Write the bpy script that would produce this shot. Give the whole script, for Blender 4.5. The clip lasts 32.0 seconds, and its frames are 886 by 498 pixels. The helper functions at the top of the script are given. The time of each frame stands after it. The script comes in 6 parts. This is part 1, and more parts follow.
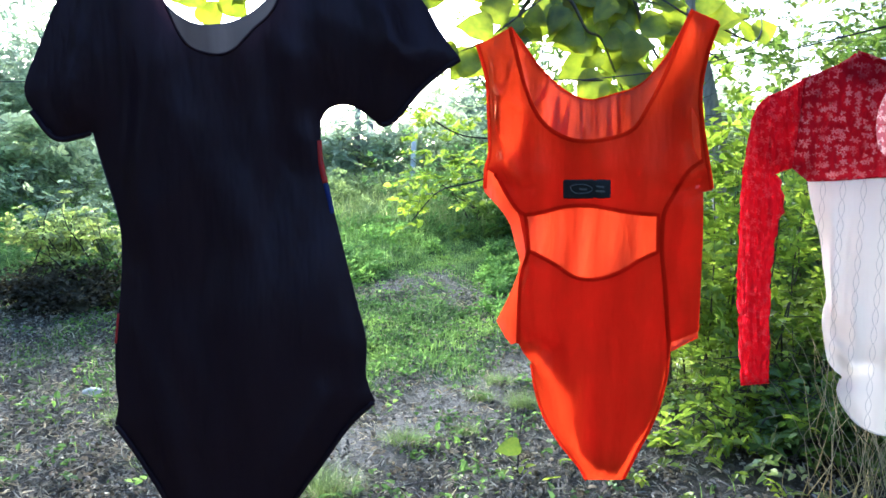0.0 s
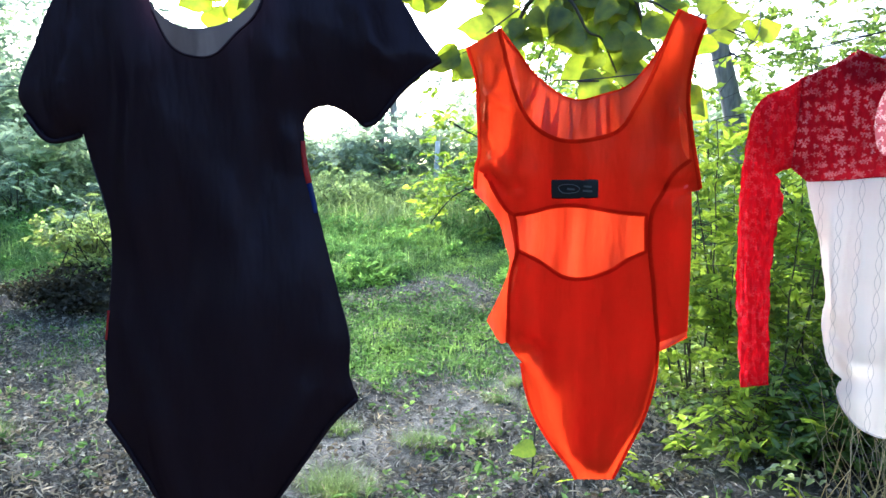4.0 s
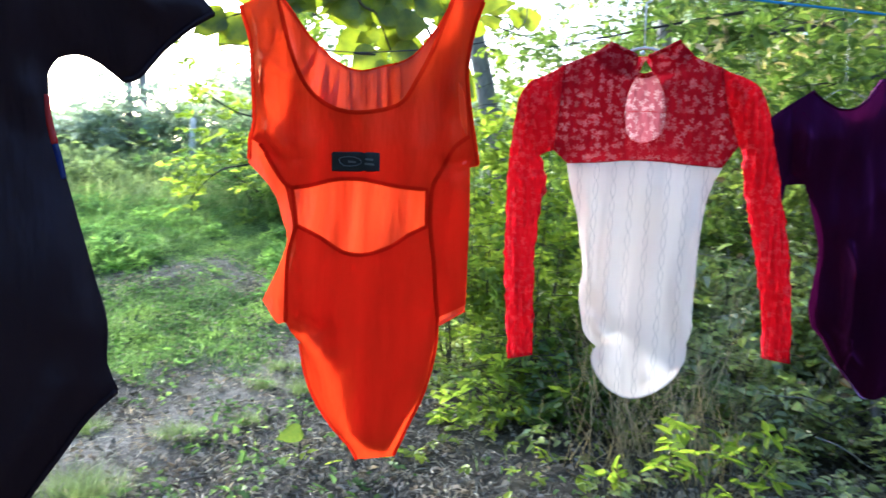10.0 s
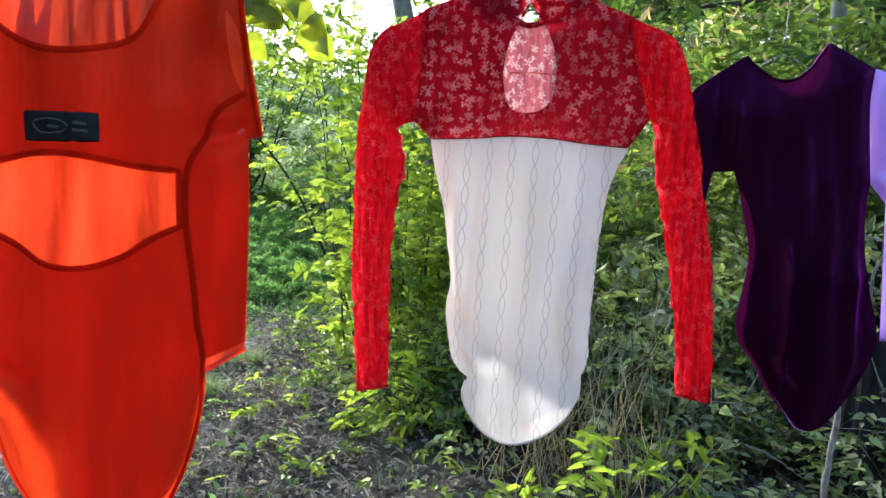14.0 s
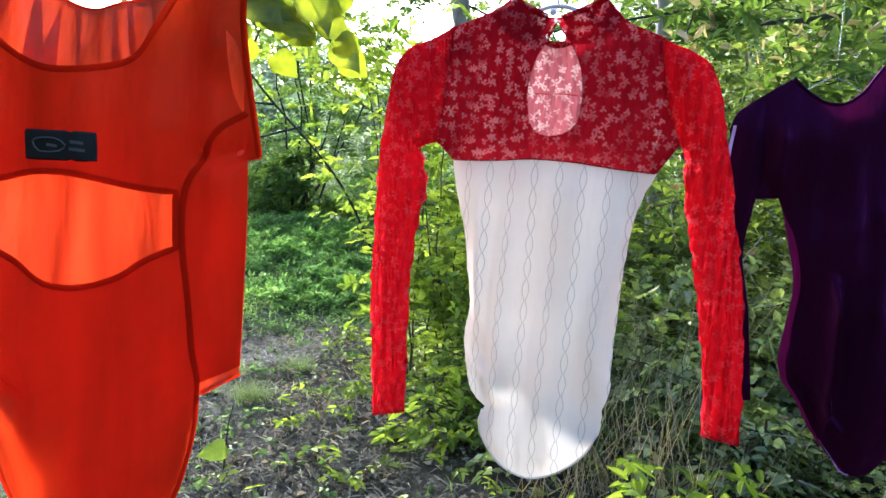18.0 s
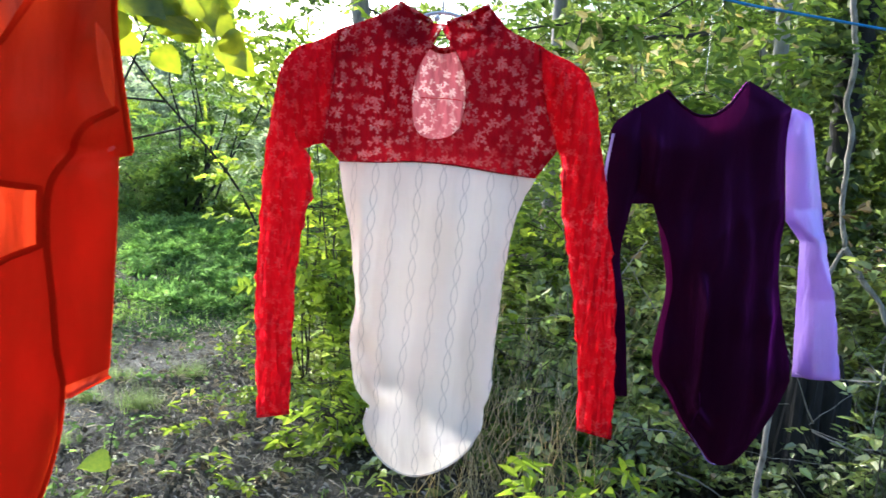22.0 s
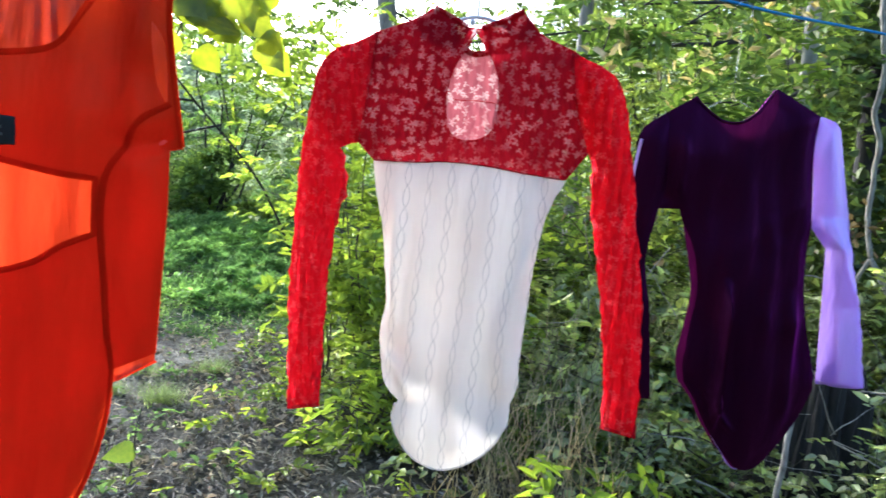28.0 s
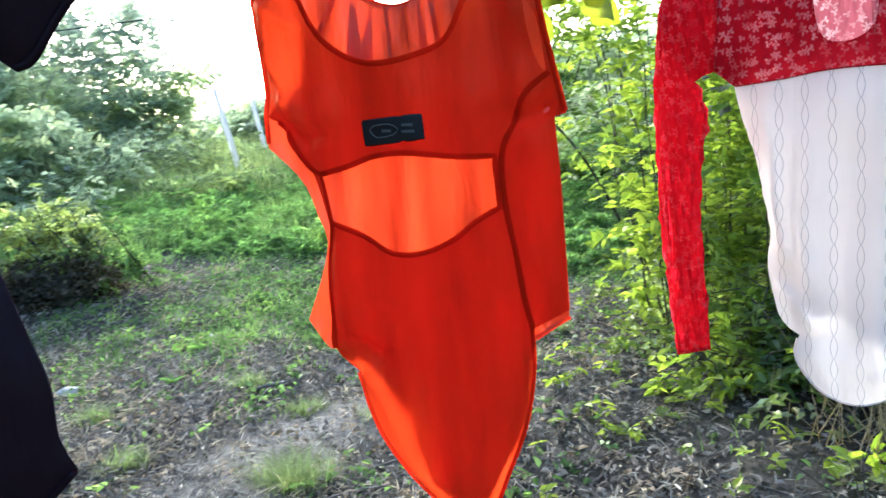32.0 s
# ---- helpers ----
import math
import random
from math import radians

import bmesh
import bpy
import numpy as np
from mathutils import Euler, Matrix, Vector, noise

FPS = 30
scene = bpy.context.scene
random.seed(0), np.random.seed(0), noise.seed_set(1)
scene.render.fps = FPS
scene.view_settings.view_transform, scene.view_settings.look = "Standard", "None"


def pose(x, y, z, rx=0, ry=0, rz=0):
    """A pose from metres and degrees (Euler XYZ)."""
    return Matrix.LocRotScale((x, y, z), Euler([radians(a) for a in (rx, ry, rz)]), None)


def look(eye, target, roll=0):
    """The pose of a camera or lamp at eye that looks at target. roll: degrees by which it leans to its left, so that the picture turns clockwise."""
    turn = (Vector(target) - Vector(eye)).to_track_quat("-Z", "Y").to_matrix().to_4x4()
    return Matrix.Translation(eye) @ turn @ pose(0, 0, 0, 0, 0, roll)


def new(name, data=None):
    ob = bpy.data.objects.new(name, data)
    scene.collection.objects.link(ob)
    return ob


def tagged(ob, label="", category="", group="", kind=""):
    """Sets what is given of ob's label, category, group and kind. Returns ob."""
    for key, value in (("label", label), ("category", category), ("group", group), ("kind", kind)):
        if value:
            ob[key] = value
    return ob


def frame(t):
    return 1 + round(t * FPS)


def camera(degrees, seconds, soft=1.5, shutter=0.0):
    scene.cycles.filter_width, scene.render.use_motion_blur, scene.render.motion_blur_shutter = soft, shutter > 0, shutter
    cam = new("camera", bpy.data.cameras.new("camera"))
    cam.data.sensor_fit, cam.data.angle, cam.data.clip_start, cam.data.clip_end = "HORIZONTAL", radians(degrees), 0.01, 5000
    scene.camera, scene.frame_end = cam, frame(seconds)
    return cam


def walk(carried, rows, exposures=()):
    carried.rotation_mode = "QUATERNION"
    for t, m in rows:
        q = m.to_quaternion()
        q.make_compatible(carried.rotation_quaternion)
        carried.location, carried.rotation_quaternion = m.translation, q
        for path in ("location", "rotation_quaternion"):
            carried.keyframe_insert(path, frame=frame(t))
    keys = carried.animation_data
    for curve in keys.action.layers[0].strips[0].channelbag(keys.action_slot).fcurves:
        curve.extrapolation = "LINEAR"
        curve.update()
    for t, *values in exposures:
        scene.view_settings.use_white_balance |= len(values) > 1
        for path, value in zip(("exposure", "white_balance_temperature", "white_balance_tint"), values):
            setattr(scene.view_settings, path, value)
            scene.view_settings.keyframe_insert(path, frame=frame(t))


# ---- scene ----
cam = camera(59.6, 32.0, shutter=0.5)
PATH = [
    (0, (0.109, -0.168, 1.485), (0.048, 1.824, 1.314), -0.2),
    (0.5, (0.099, -0.173, 1.503), (0.02, 1.819, 1.345), 0.3),
    (1, (0.091, -0.168, 1.497), (0.004, 1.824, 1.342), 0.2),
    (1.5, (0.092, -0.19, 1.488), (0.038, 1.802, 1.319), 0.5),
    (2, (0.074, -0.208, 1.497), (0.077, 1.785, 1.326), 0.6),
    (2.5, (0.04, -0.197, 1.504), (0.11, 1.794, 1.327), -0.1),
    (3, (0.085, -0.192, 1.492), (0.129, 1.8, 1.322), 0.2),
    (3.5, (0.127, -0.188, 1.487), (0.063, 1.804, 1.325), 0.1),
    (4, (0.168, -0.177, 1.481), (0.04, 1.812, 1.317), -0.3),
    (4.5, (0.172, -0.177, 1.48), (0.042, 1.812, 1.311), -0.5),
    (6.5, (0.17, -0.178, 1.479), (0.052, 1.812, 1.321), 0.5),
    (7, (0.169, -0.181, 1.475), (0.062, 1.81, 1.314), 0.6),
    (7.5, (0.181, -0.178, 1.476), (0.136, 1.814, 1.308), 0.9),
    (8, (0.187, -0.158, 1.476), (0.222, 1.833, 1.287), 0.8),
    (8.5, (0.191, -0.165, 1.477), (0.287, 1.823, 1.284), 1.0),
    (9, (0.212, -0.164, 1.474), (0.365, 1.818, 1.254), 1.3),
    (9.5, (0.215, -0.15, 1.465), (0.475, 1.821, 1.247), 1.7),
    (10, (0.143, -0.131, 1.464), (0.622, 1.8, 1.262), 1.2),
    (10.5, (0.064, -0.145, 1.458), (0.71, 1.737, 1.254), 0.1),
    (11, (0.051, -0.105, 1.456), (0.702, 1.775, 1.257), -0.2),
    (11.5, (0.149, -0.071, 1.451), (0.725, 1.836, 1.271), 1.0),
    (12, (0.302, 0.028, 1.456), (0.845, 1.944, 1.27), 3.3),
    (12.5, (0.366, 0.095, 1.458), (0.909, 2.01, 1.262), 4.0),
    (13, (0.303, 0.191, 1.46), (0.967, 2.068, 1.267), 2.6),
    (13.5, (0.352, 0.191, 1.458), (1.0, 2.067, 1.212), 2.4),
    (15.5, (0.508, 0.215, 1.483), (1.024, 2.136, 1.278), 3.2),
    (16, (0.505, 0.215, 1.484), (0.998, 2.143, 1.283), 3.1),
    (16.5, (0.498, 0.228, 1.473), (0.971, 2.16, 1.261), 3.0),
    (17, (0.483, 0.214, 1.472), (0.954, 2.145, 1.252), 3.2),
    (17.5, (0.481, 0.217, 1.477), (0.953, 2.149, 1.262), 3.5),
    (18, (0.484, 0.21, 1.478), (0.956, 2.141, 1.259), 3.3),
    (18.5, (0.468, 0.194, 1.474), (0.978, 2.115, 1.25), 3.3),
    (19, (0.459, 0.205, 1.473), (0.96, 2.129, 1.254), 3.1),
    (19.5, (0.458, 0.191, 1.479), (0.956, 2.117, 1.269), 3.2),
    (20, (0.451, 0.184, 1.475), (0.948, 2.11, 1.268), 3.3),
    (20.5, (0.445, 0.192, 1.478), (0.934, 2.121, 1.28), 3.3),
    (21, (0.454, 0.183, 1.478), (0.984, 2.102, 1.283), 3.6),
    (21.5, (0.479, 0.176, 1.476), (1.115, 2.063, 1.288), 4.0),
    (22, (0.504, 0.19, 1.477), (1.218, 2.048, 1.284), 4.3),
    (22.5, (0.529, 0.181, 1.479), (1.305, 2.014, 1.283), 4.4),
    (23, (0.536, 0.187, 1.476), (1.354, 2.002, 1.284), 4.5),
    (23.5, (0.532, 0.19, 1.477), (1.37, 1.997, 1.289), 4.5),
    (24, (0.519, 0.175, 1.48), (1.364, 1.978, 1.291), 4.4),
    (24.5, (0.506, 0.166, 1.482), (1.354, 1.968, 1.296), 4.5),
    (26.5, (0.487, 0.159, 1.485), (1.301, 1.978, 1.316), 4.4),
    (27, (0.479, 0.157, 1.486), (1.277, 1.983, 1.32), 4.3),
    (27.5, (0.485, 0.164, 1.473), (1.236, 2.009, 1.296), 4.7),
    (28, (0.479, 0.17, 1.47), (1.146, 2.046, 1.283), 5.4),
    (28.5, (0.434, 0.202, 1.471), (0.953, 2.123, 1.274), 4.6),
    (29, (0.373, 0.221, 1.471), (0.677, 2.187, 1.267), 2.8),
    (29.5, (0.329, 0.225, 1.464), (0.442, 2.211, 1.259), 0.8),
    (30, (0.363, 0.221, 1.467), (0.326, 2.206, 1.224), -1.5),
    (30.5, (0.368, 0.219, 1.466), (0.324, 2.202, 1.213), -3.0),
    (31, (0.286, 0.192, 1.479), (0.321, 2.174, 1.211), -5.1),
    (31.5, (0.302, 0.185, 1.458), (0.323, 2.166, 1.182), -5.8),
    (32, (0.389, 0.177, 1.465), (0.269, 2.151, 1.17), -6.4),
]
EXPOSURES = [
    (0.0, 1.90, 4830, 10), (4.0, 1.95, 4880, 10), (7.0, 1.82, 4930, 10), (8.0, 1.76, 4930, 10), (9.0, 1.86, 4930, 10), (11.0, 1.98, 4980, 10), (12.0, 1.84, 5030, 10), (13.0, 1.68, 5150, 10),
    (16.0, 1.78, 5150, 10), (18.0, 1.79, 5150, 10), (20.0, 1.72, 5200, 10), (21.0, 1.74, 5250, 10), (22.0, 1.80, 5250, 10), (23.0, 2.00, 5250, 10), (24.0, 2.03, 5250, 10), (27.0, 1.97, 5200, 10), (28.0, 1.92, 5150, 10),
    (29.0, 1.83, 5100, 10), (30.0, 1.48, 5050, 10), (31.0, 1.82, 5000, 10), (32.0, 2.00, 5000, 10),
]
walk(cam, [(t, look(eye, target, roll)) for t, eye, target, roll in PATH], EXPOSURES)

# ---- light ----
SUN_AZ, SUN_EL = radians(-17), radians(22)
world = bpy.data.worlds.new("sky")
scene.world = world
world.use_nodes = True
wn = world.node_tree
sky = wn.nodes.new("ShaderNodeTexSky")
sky.sky_type, sky.sun_disc = "NISHITA", False
sky.sun_elevation, sky.sun_rotation = SUN_EL, SUN_AZ
sky.dust_density, sky.air_density, sky.ozone_density = 4.5, 1.0, 0.9
wn.links.new(sky.outputs[0], wn.nodes["Background"].inputs[0])
wn.nodes["Background"].inputs[1].default_value = 0.15
sun = new("sun", bpy.data.lights.new("sun", "SUN"))
sun.data.energy, sun.data.angle, sun.data.color = 1.9, radians(9.0), (1.0, 0.92, 0.8)
sun_way = Vector((math.sin(SUN_AZ) * math.cos(SUN_EL), math.cos(SUN_AZ) * math.cos(SUN_EL), math.sin(SUN_EL)))
sun.matrix_world = look(sun_way * 50, (0, 0, 0))

rng = np.random.default_rng(7)


# ---- materials ----
def nodes_of(name):
    m = bpy.data.materials.new(name)
    m.use_nodes = True
    nt = m.node_tree
    nt.nodes.clear()
    return m, nt, nt.nodes.new("ShaderNodeOutputMaterial")


def add(nt, kind, links=(), **values):
    n = nt.nodes.new("ShaderNode" + kind)
    for key, value in values.items():
        if key in n.inputs:
            n.inputs[key].default_value = value
        else:
            n.inputs[key.replace("_", " ")].default_value = value
    for socket, source in links:
        nt.links.new(source, n.inputs[socket])
    return n


def noise_tex(nt, scale, detail=3.0, rough=0.55, coord="Object", stretch=None):
    c = nt.nodes.new("ShaderNodeTexCoord").outputs[coord]
    if stretch:
        c = add(nt, "Mapping", [("Vector", c)], Scale=stretch).outputs[0]
    return add(nt, "TexNoise", [("Vector", c)], Scale=scale, Detail=detail, Roughness=rough)


def ramp(nt, fac, stops):
    r = nt.nodes.new("ShaderNodeValToRGB")
    nt.links.new(fac, r.inputs[0])
    while len(r.color_ramp.elements) < len(stops):
        r.color_ramp.elements.new(0.5)
    for e, (p, c) in zip(r.color_ramp.elements, stops):
        e.position, e.color = p, (*c, 1)
    return r.outputs[0]


def mixed(nt, fac, a, b, mode="MIX"):
    n = nt.nodes.new("ShaderNodeMix")
    n.data_type, n.blend_type = "RGBA", mode
    for socket, v in ((n.inputs[0], fac), (n.inputs[6], a), (n.inputs[7], b)):
        if hasattr(v, "links"):
            nt.links.new(v, socket)
        else:
            socket.default_value = v if not isinstance(v, tuple) else (*v, 1)
    return n.outputs[2]


def bump(nt, height, strength=0.3, distance=0.01):
    return add(nt, "Bump", [("Height", height)], Strength=strength, Distance=distance).outputs[0]


def thin_shader(nt, out, colour, through_colour, share, normal=None, gloss=0.08, rough=0.45, shine=(0.8, 0.8, 0.8), rim=0.0):
    """A thin sheet that reflects part of the light and lets part of it shine through."""
    d = add(nt, "BsdfDiffuse", [("Color", colour)])
    t = add(nt, "BsdfTranslucent", [("Color", through_colour)])
    g = add(nt, "BsdfGlossy", Roughness=rough)
    g.inputs["Color"].default_value = (*shine, 1)
    if normal:
        for n in (d, t, g):
            nt.links.new(normal, n.inputs["Normal"])
    m1 = add(nt, "MixShader", [(1, d.outputs[0]), (2, t.outputs[0])], Fac=share)
    m2 = add(nt, "MixShader", [(1, m1.outputs[0]), (2, g.outputs[0])], Fac=gloss)
    if rim:
        face = add(nt, "LayerWeight", Blend=0.35)
        if normal:
            nt.links.new(normal, face.inputs["Normal"])
        part = add(nt, "Math", [(0, face.outputs["Facing"])])
        part.operation = "POWER"
        part.inputs[1].default_value = 2.5
        full = add(nt, "Math", [(0, part.outputs[0])])
        full.operation, full.use_clamp = "MULTIPLY_ADD", True
        full.inputs[1].default_value, full.inputs[2].default_value = rim, gloss
        nt.links.new(full.outputs[0], m2.inputs[0])
    nt.links.new(m2.outputs[0], out.inputs[0])
    return m2


def leaf_material(name, dark, light, share=0.45, gloss=0.06, patch=1.9, plain=False, tint=(2.1, 2.0, 0.9), shine=(0.72, 0.75, 0.52)):
    m, nt, out = nodes_of(name)
    geo = nt.nodes.new("ShaderNodeNewGeometry")
    mid = tuple(a + 0.36 * (b - a) for a, b in zip(dark, light))
    col = ramp(nt, geo.outputs["Random Per Island"], [(0.0, dark), (0.6, mid), (1.0, tuple(min(1, 1.18 * c) for c in light))])
    n = noise_tex(nt, 60, 2)
    col = mixed(nt, ramp(nt, n.outputs[0], [(0.35, (0, 0, 0)), (0.75, (0.35, 0.35, 0.35))]), col, (light[0] * 1.2, light[1], light[2] * 0.6) if light[1] > light[0] else light)
    # Large patches, bluish dark to warm bright, put lit and shaded clumps into the colour.
    big = noise_tex(nt, patch, 3)
    col = mixed(nt, 0.35 if plain else 1.0, col, ramp(nt, big.outputs[0], [(0.3, (0.42, 0.45, 0.5)), (0.5, (0.9, 0.9, 0.9)), (0.68, (1.5, 1.35, 1.05))]), "MULTIPLY")
    glow = mixed(nt, 1.0, col, tint, "MULTIPLY")
    thin_shader(nt, out, col, glow, share, gloss=gloss, shine=shine)
    return m


def cloth_material(name, colour, glow, share=0.45, weave=900, sheen=0.0, gloss=0.03, wrinkle=0.25, shine=(0.8, 0.8, 0.8), streak=0.66, rough=0.42, rim=0.0, nap=None):
    m, nt, out = nodes_of(name)
    n = noise_tex(nt, 14, 3, stretch=(1.5, 1.5, 0.45))
    fine = noise_tex(nt, weave, 1)
    both = add(nt, "Math", [(0, fine.outputs[0]), (2, n.outputs[0])])
    both.operation = "MULTIPLY_ADD"
    both.inputs[1].default_value = 0.02
    nor = bump(nt, both.outputs[0], wrinkle, 0.02)
    a = mixed(nt, n.outputs[0], tuple(c * 0.85 for c in colour), tuple(min(1, c * 1.12) for c in colour))
    # Vertical streaks in the glow colour stand in for light and dark folds.
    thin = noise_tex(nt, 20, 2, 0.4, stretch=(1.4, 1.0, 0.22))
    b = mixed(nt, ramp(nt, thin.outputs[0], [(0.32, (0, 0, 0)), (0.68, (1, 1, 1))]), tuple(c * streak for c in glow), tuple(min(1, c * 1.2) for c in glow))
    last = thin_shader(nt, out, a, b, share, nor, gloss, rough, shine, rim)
    if sheen:
        s = add(nt, "BsdfSheen", Roughness=0.3)
        s.inputs["Color"].default_value = (*(nap or [min(1, c * 5) for c in colour]), 1)
        nt.links.new(nor, s.inputs["Normal"])
        mix = add(nt, "MixShader", [(1, last.outputs[0]), (2, s.outputs[0])], Fac=sheen)
        nt.links.new(mix.outputs[0], out.inputs[0])
    return m


def solid_material(name, dark, light, scale=20, rough=0.8, relief=0.4, stretch=None, metal=0.0, distance=0.01):
    m, nt, out = nodes_of(name)
    n = noise_tex(nt, scale, 5, stretch=stretch)
    n2 = noise_tex(nt, scale * 0.13, 2)
    col = ramp(nt, n.outputs[0], [(0.3, dark), (0.7, light)])
    col = mixed(nt, ramp(nt, n2.outputs[0], [(0.4, (0, 0, 0)), (0.7, (0.5, 0.5, 0.5))]), col, tuple(c * 0.55 for c in light))
    p = add(nt, "BsdfPrincipled", [("Base Color", col), ("Normal", bump(nt, n.outputs[0], relief, distance))], Roughness=rough, Metallic=metal)
    nt.links.new(p.outputs[0], out.inputs[0])
    return m


def ground_material():
    m, nt, out = nodes_of("forest_soil")
    grassy = nt.nodes.new("ShaderNodeAttribute")
    grassy.attribute_name = "grassy"
    n1, n2, n3 = noise_tex(nt, 1.3, 4), noise_tex(nt, 17, 6, 0.7), noise_tex(nt, 70, 4, 0.7)
    soil = ramp(nt, n2.outputs[0], [(0.3, (0.012, 0.009, 0.006)), (0.48, (0.04, 0.033, 0.022)), (0.6, (0.1, 0.085, 0.06)), (0.72, (0.02, 0.017, 0.011))])
    soil = mixed(nt, ramp(nt, n3.outputs[0], [(0.54, (0, 0, 0)), (0.64, (0.7, 0.7, 0.7))]), soil, (0.22, 0.2, 0.165))
    soil = mixed(nt, ramp(nt, n1.outputs[0], [(0.4, (0, 0, 0)), (0.65, (0.6, 0.6, 0.6))]), soil, (0.09, 0.075, 0.05))
    trail = nt.nodes.new("ShaderNodeAttribute")
    trail.attribute_name = "trodden"
    dust = ramp(nt, n2.outputs[0], [(0.3, (0.11, 0.095, 0.07)), (0.5, (0.29, 0.265, 0.215)), (0.7, (0.42, 0.39, 0.33))])
    wear = add(nt, "Math", [(0, trail.outputs["Fac"]), (1, ramp(nt, n3.outputs[0], [(0.38, (0.25, 0.25, 0.25)), (0.55, (0.95, 0.95, 0.95))]))])
    wear.operation = "MULTIPLY"
    soil = mixed(nt, wear.outputs[0], soil, dust)
    green = ramp(nt, n2.outputs[0], [(0.3, (0.03, 0.055, 0.012)), (0.7, (0.09, 0.15, 0.035))])
    edge = add(nt, "Math", [(0, grassy.outputs["Fac"]), (1, n2.outputs[0])])
    edge.operation = "MULTIPLY_ADD"
    edge.inputs[2].default_value = 0.0
    k = add(nt, "Math", [(0, grassy.outputs["Fac"]), (1, edge.outputs[0])])
    col = mixed(nt, ramp(nt, k.outputs[0], [(0.35, (0, 0, 0)), (0.8, (1, 1, 1))]), soil, green)
    p = add(nt, "BsdfPrincipled", [("Base Color", col), ("Normal", bump(nt, n3.outputs[0], 1.0, 0.035))], Roughness=0.95)
    nt.links.new(p.outputs[0], out.inputs[0])
    return m


def lace_material(name, colour, glow, motif, open_share, seed=0.0, crinkle=0.7):
    """Net lace: dense thread with paler, more open flower sprigs."""
    m, nt, out = nodes_of(name)
    c = nt.nodes.new("ShaderNodeTexCoord").outputs["Object"]
    c = add(nt, "Mapping", [("Vector", c)], Scale=(1, 0.25, 1), Location=(seed, seed, 0)).outputs[0]
    sep = add(nt, "SeparateXYZ", [("Vector", c)])
    flat = add(nt, "CombineXYZ", [("X", sep.outputs[0]), ("Y", sep.outputs[2])]).outputs[0]
    warp = add(nt, "TexNoise", [("Vector", flat)], Scale=240.0, Detail=2.0)
    mv = add(nt, "VectorMath", [(0, warp.outputs[1])])
    mv.operation = "SCALE"
    mv.inputs["Scale"].default_value = 0.0065
    cw = add(nt, "VectorMath", [(0, flat), (1, mv.outputs[0])]).outputs[0]

    def calc(op, a, b=None):
        n = nt.nodes.new("ShaderNodeMath")
        n.operation = op
        for i, v in enumerate((a, b)):
            if v is not None and hasattr(v, "links"):
                nt.links.new(v, n.inputs[i])
            elif v is not None:
                n.inputs[i].default_value = v
        return n.outputs[0]

    def flowers(scale, petals, reach):
        """Small sprigs of pointed petals round the cells of a loose net."""
        v = add(nt, "TexVoronoi", [("Vector", cw)], Scale=scale, Randomness=0.75)
        v.voronoi_dimensions = "2D"
        away = add(nt, "VectorMath", [(0, cw), (1, v.outputs["Position"])])
        away.operation = "SUBTRACT"
        q = add(nt, "SeparateXYZ", [("Vector", away.outputs[0])])
        turn = add(nt, "SeparateXYZ", [("Vector", v.outputs["Color"])])
        ang = calc("ADD", calc("MULTIPLY", calc("ARCTAN2", q.outputs[1], q.outputs[0]), petals * 0.5), calc("MULTIPLY", turn.outputs[0], 6.28))
        lobe = calc("POWER", calc("ABSOLUTE", calc("COSINE", ang)), 0.9)
        rim = calc("SUBTRACT", calc("MULTIPLY", lobe, reach), v.outputs["Distance"])
        return ramp(nt, rim, [(0.0, (0, 0, 0)), (0.09, (1, 1, 1))])

    sprig = calc("MAXIMUM", flowers(46.0, 5, 0.36), flowers(61.0, 3, 0.36))
    big = noise_tex(nt, 22, 2)
    sprig = mixed(nt, 1.0, sprig, ramp(nt, big.outputs[0], [(0.4, (0.22, 0.22, 0.22)), (0.56, (1, 1, 1))]), "MULTIPLY")
    col = mixed(nt, sprig, colour, motif)
    thr = mixed(nt, sprig, glow, motif)
    net = noise_tex(nt, 700, 1)
    rumple = noise_tex(nt, 55, 2, 0.5, stretch=(1.3, 1, 0.4))
    nor = bump(nt, rumple.outputs[0], min(1.0, crinkle), 0.012 * max(1.0, crinkle * 1.4))
    d = add(nt, "BsdfDiffuse", [("Color", col), ("Normal", nor)])
    t = add(nt, "BsdfTranslucent", [("Color", thr), ("Normal", nor)])
    mix = add(nt, "MixShader", [(1, d.outputs[0]), (2, t.outputs[0])], Fac=0.5)
    clear = nt.nodes.new("ShaderNodeBsdfTransparent")
    hole = add(nt, "Math", [(0, sprig), (1, net.outputs[0])])
    hole.operation = "MULTIPLY"
    hole2 = add(nt, "Math", [(0, hole.outputs[0])])
    hole2.operation = "MULTIPLY"
    hole2.inputs[1].default_value = open_share
    m2 = add(nt, "MixShader", [(0, hole2.outputs[0]), (1, mix.outputs[0]), (2, clear.outputs[0])])
    nt.links.new(m2.outputs[0], out.inputs[0])
    return m


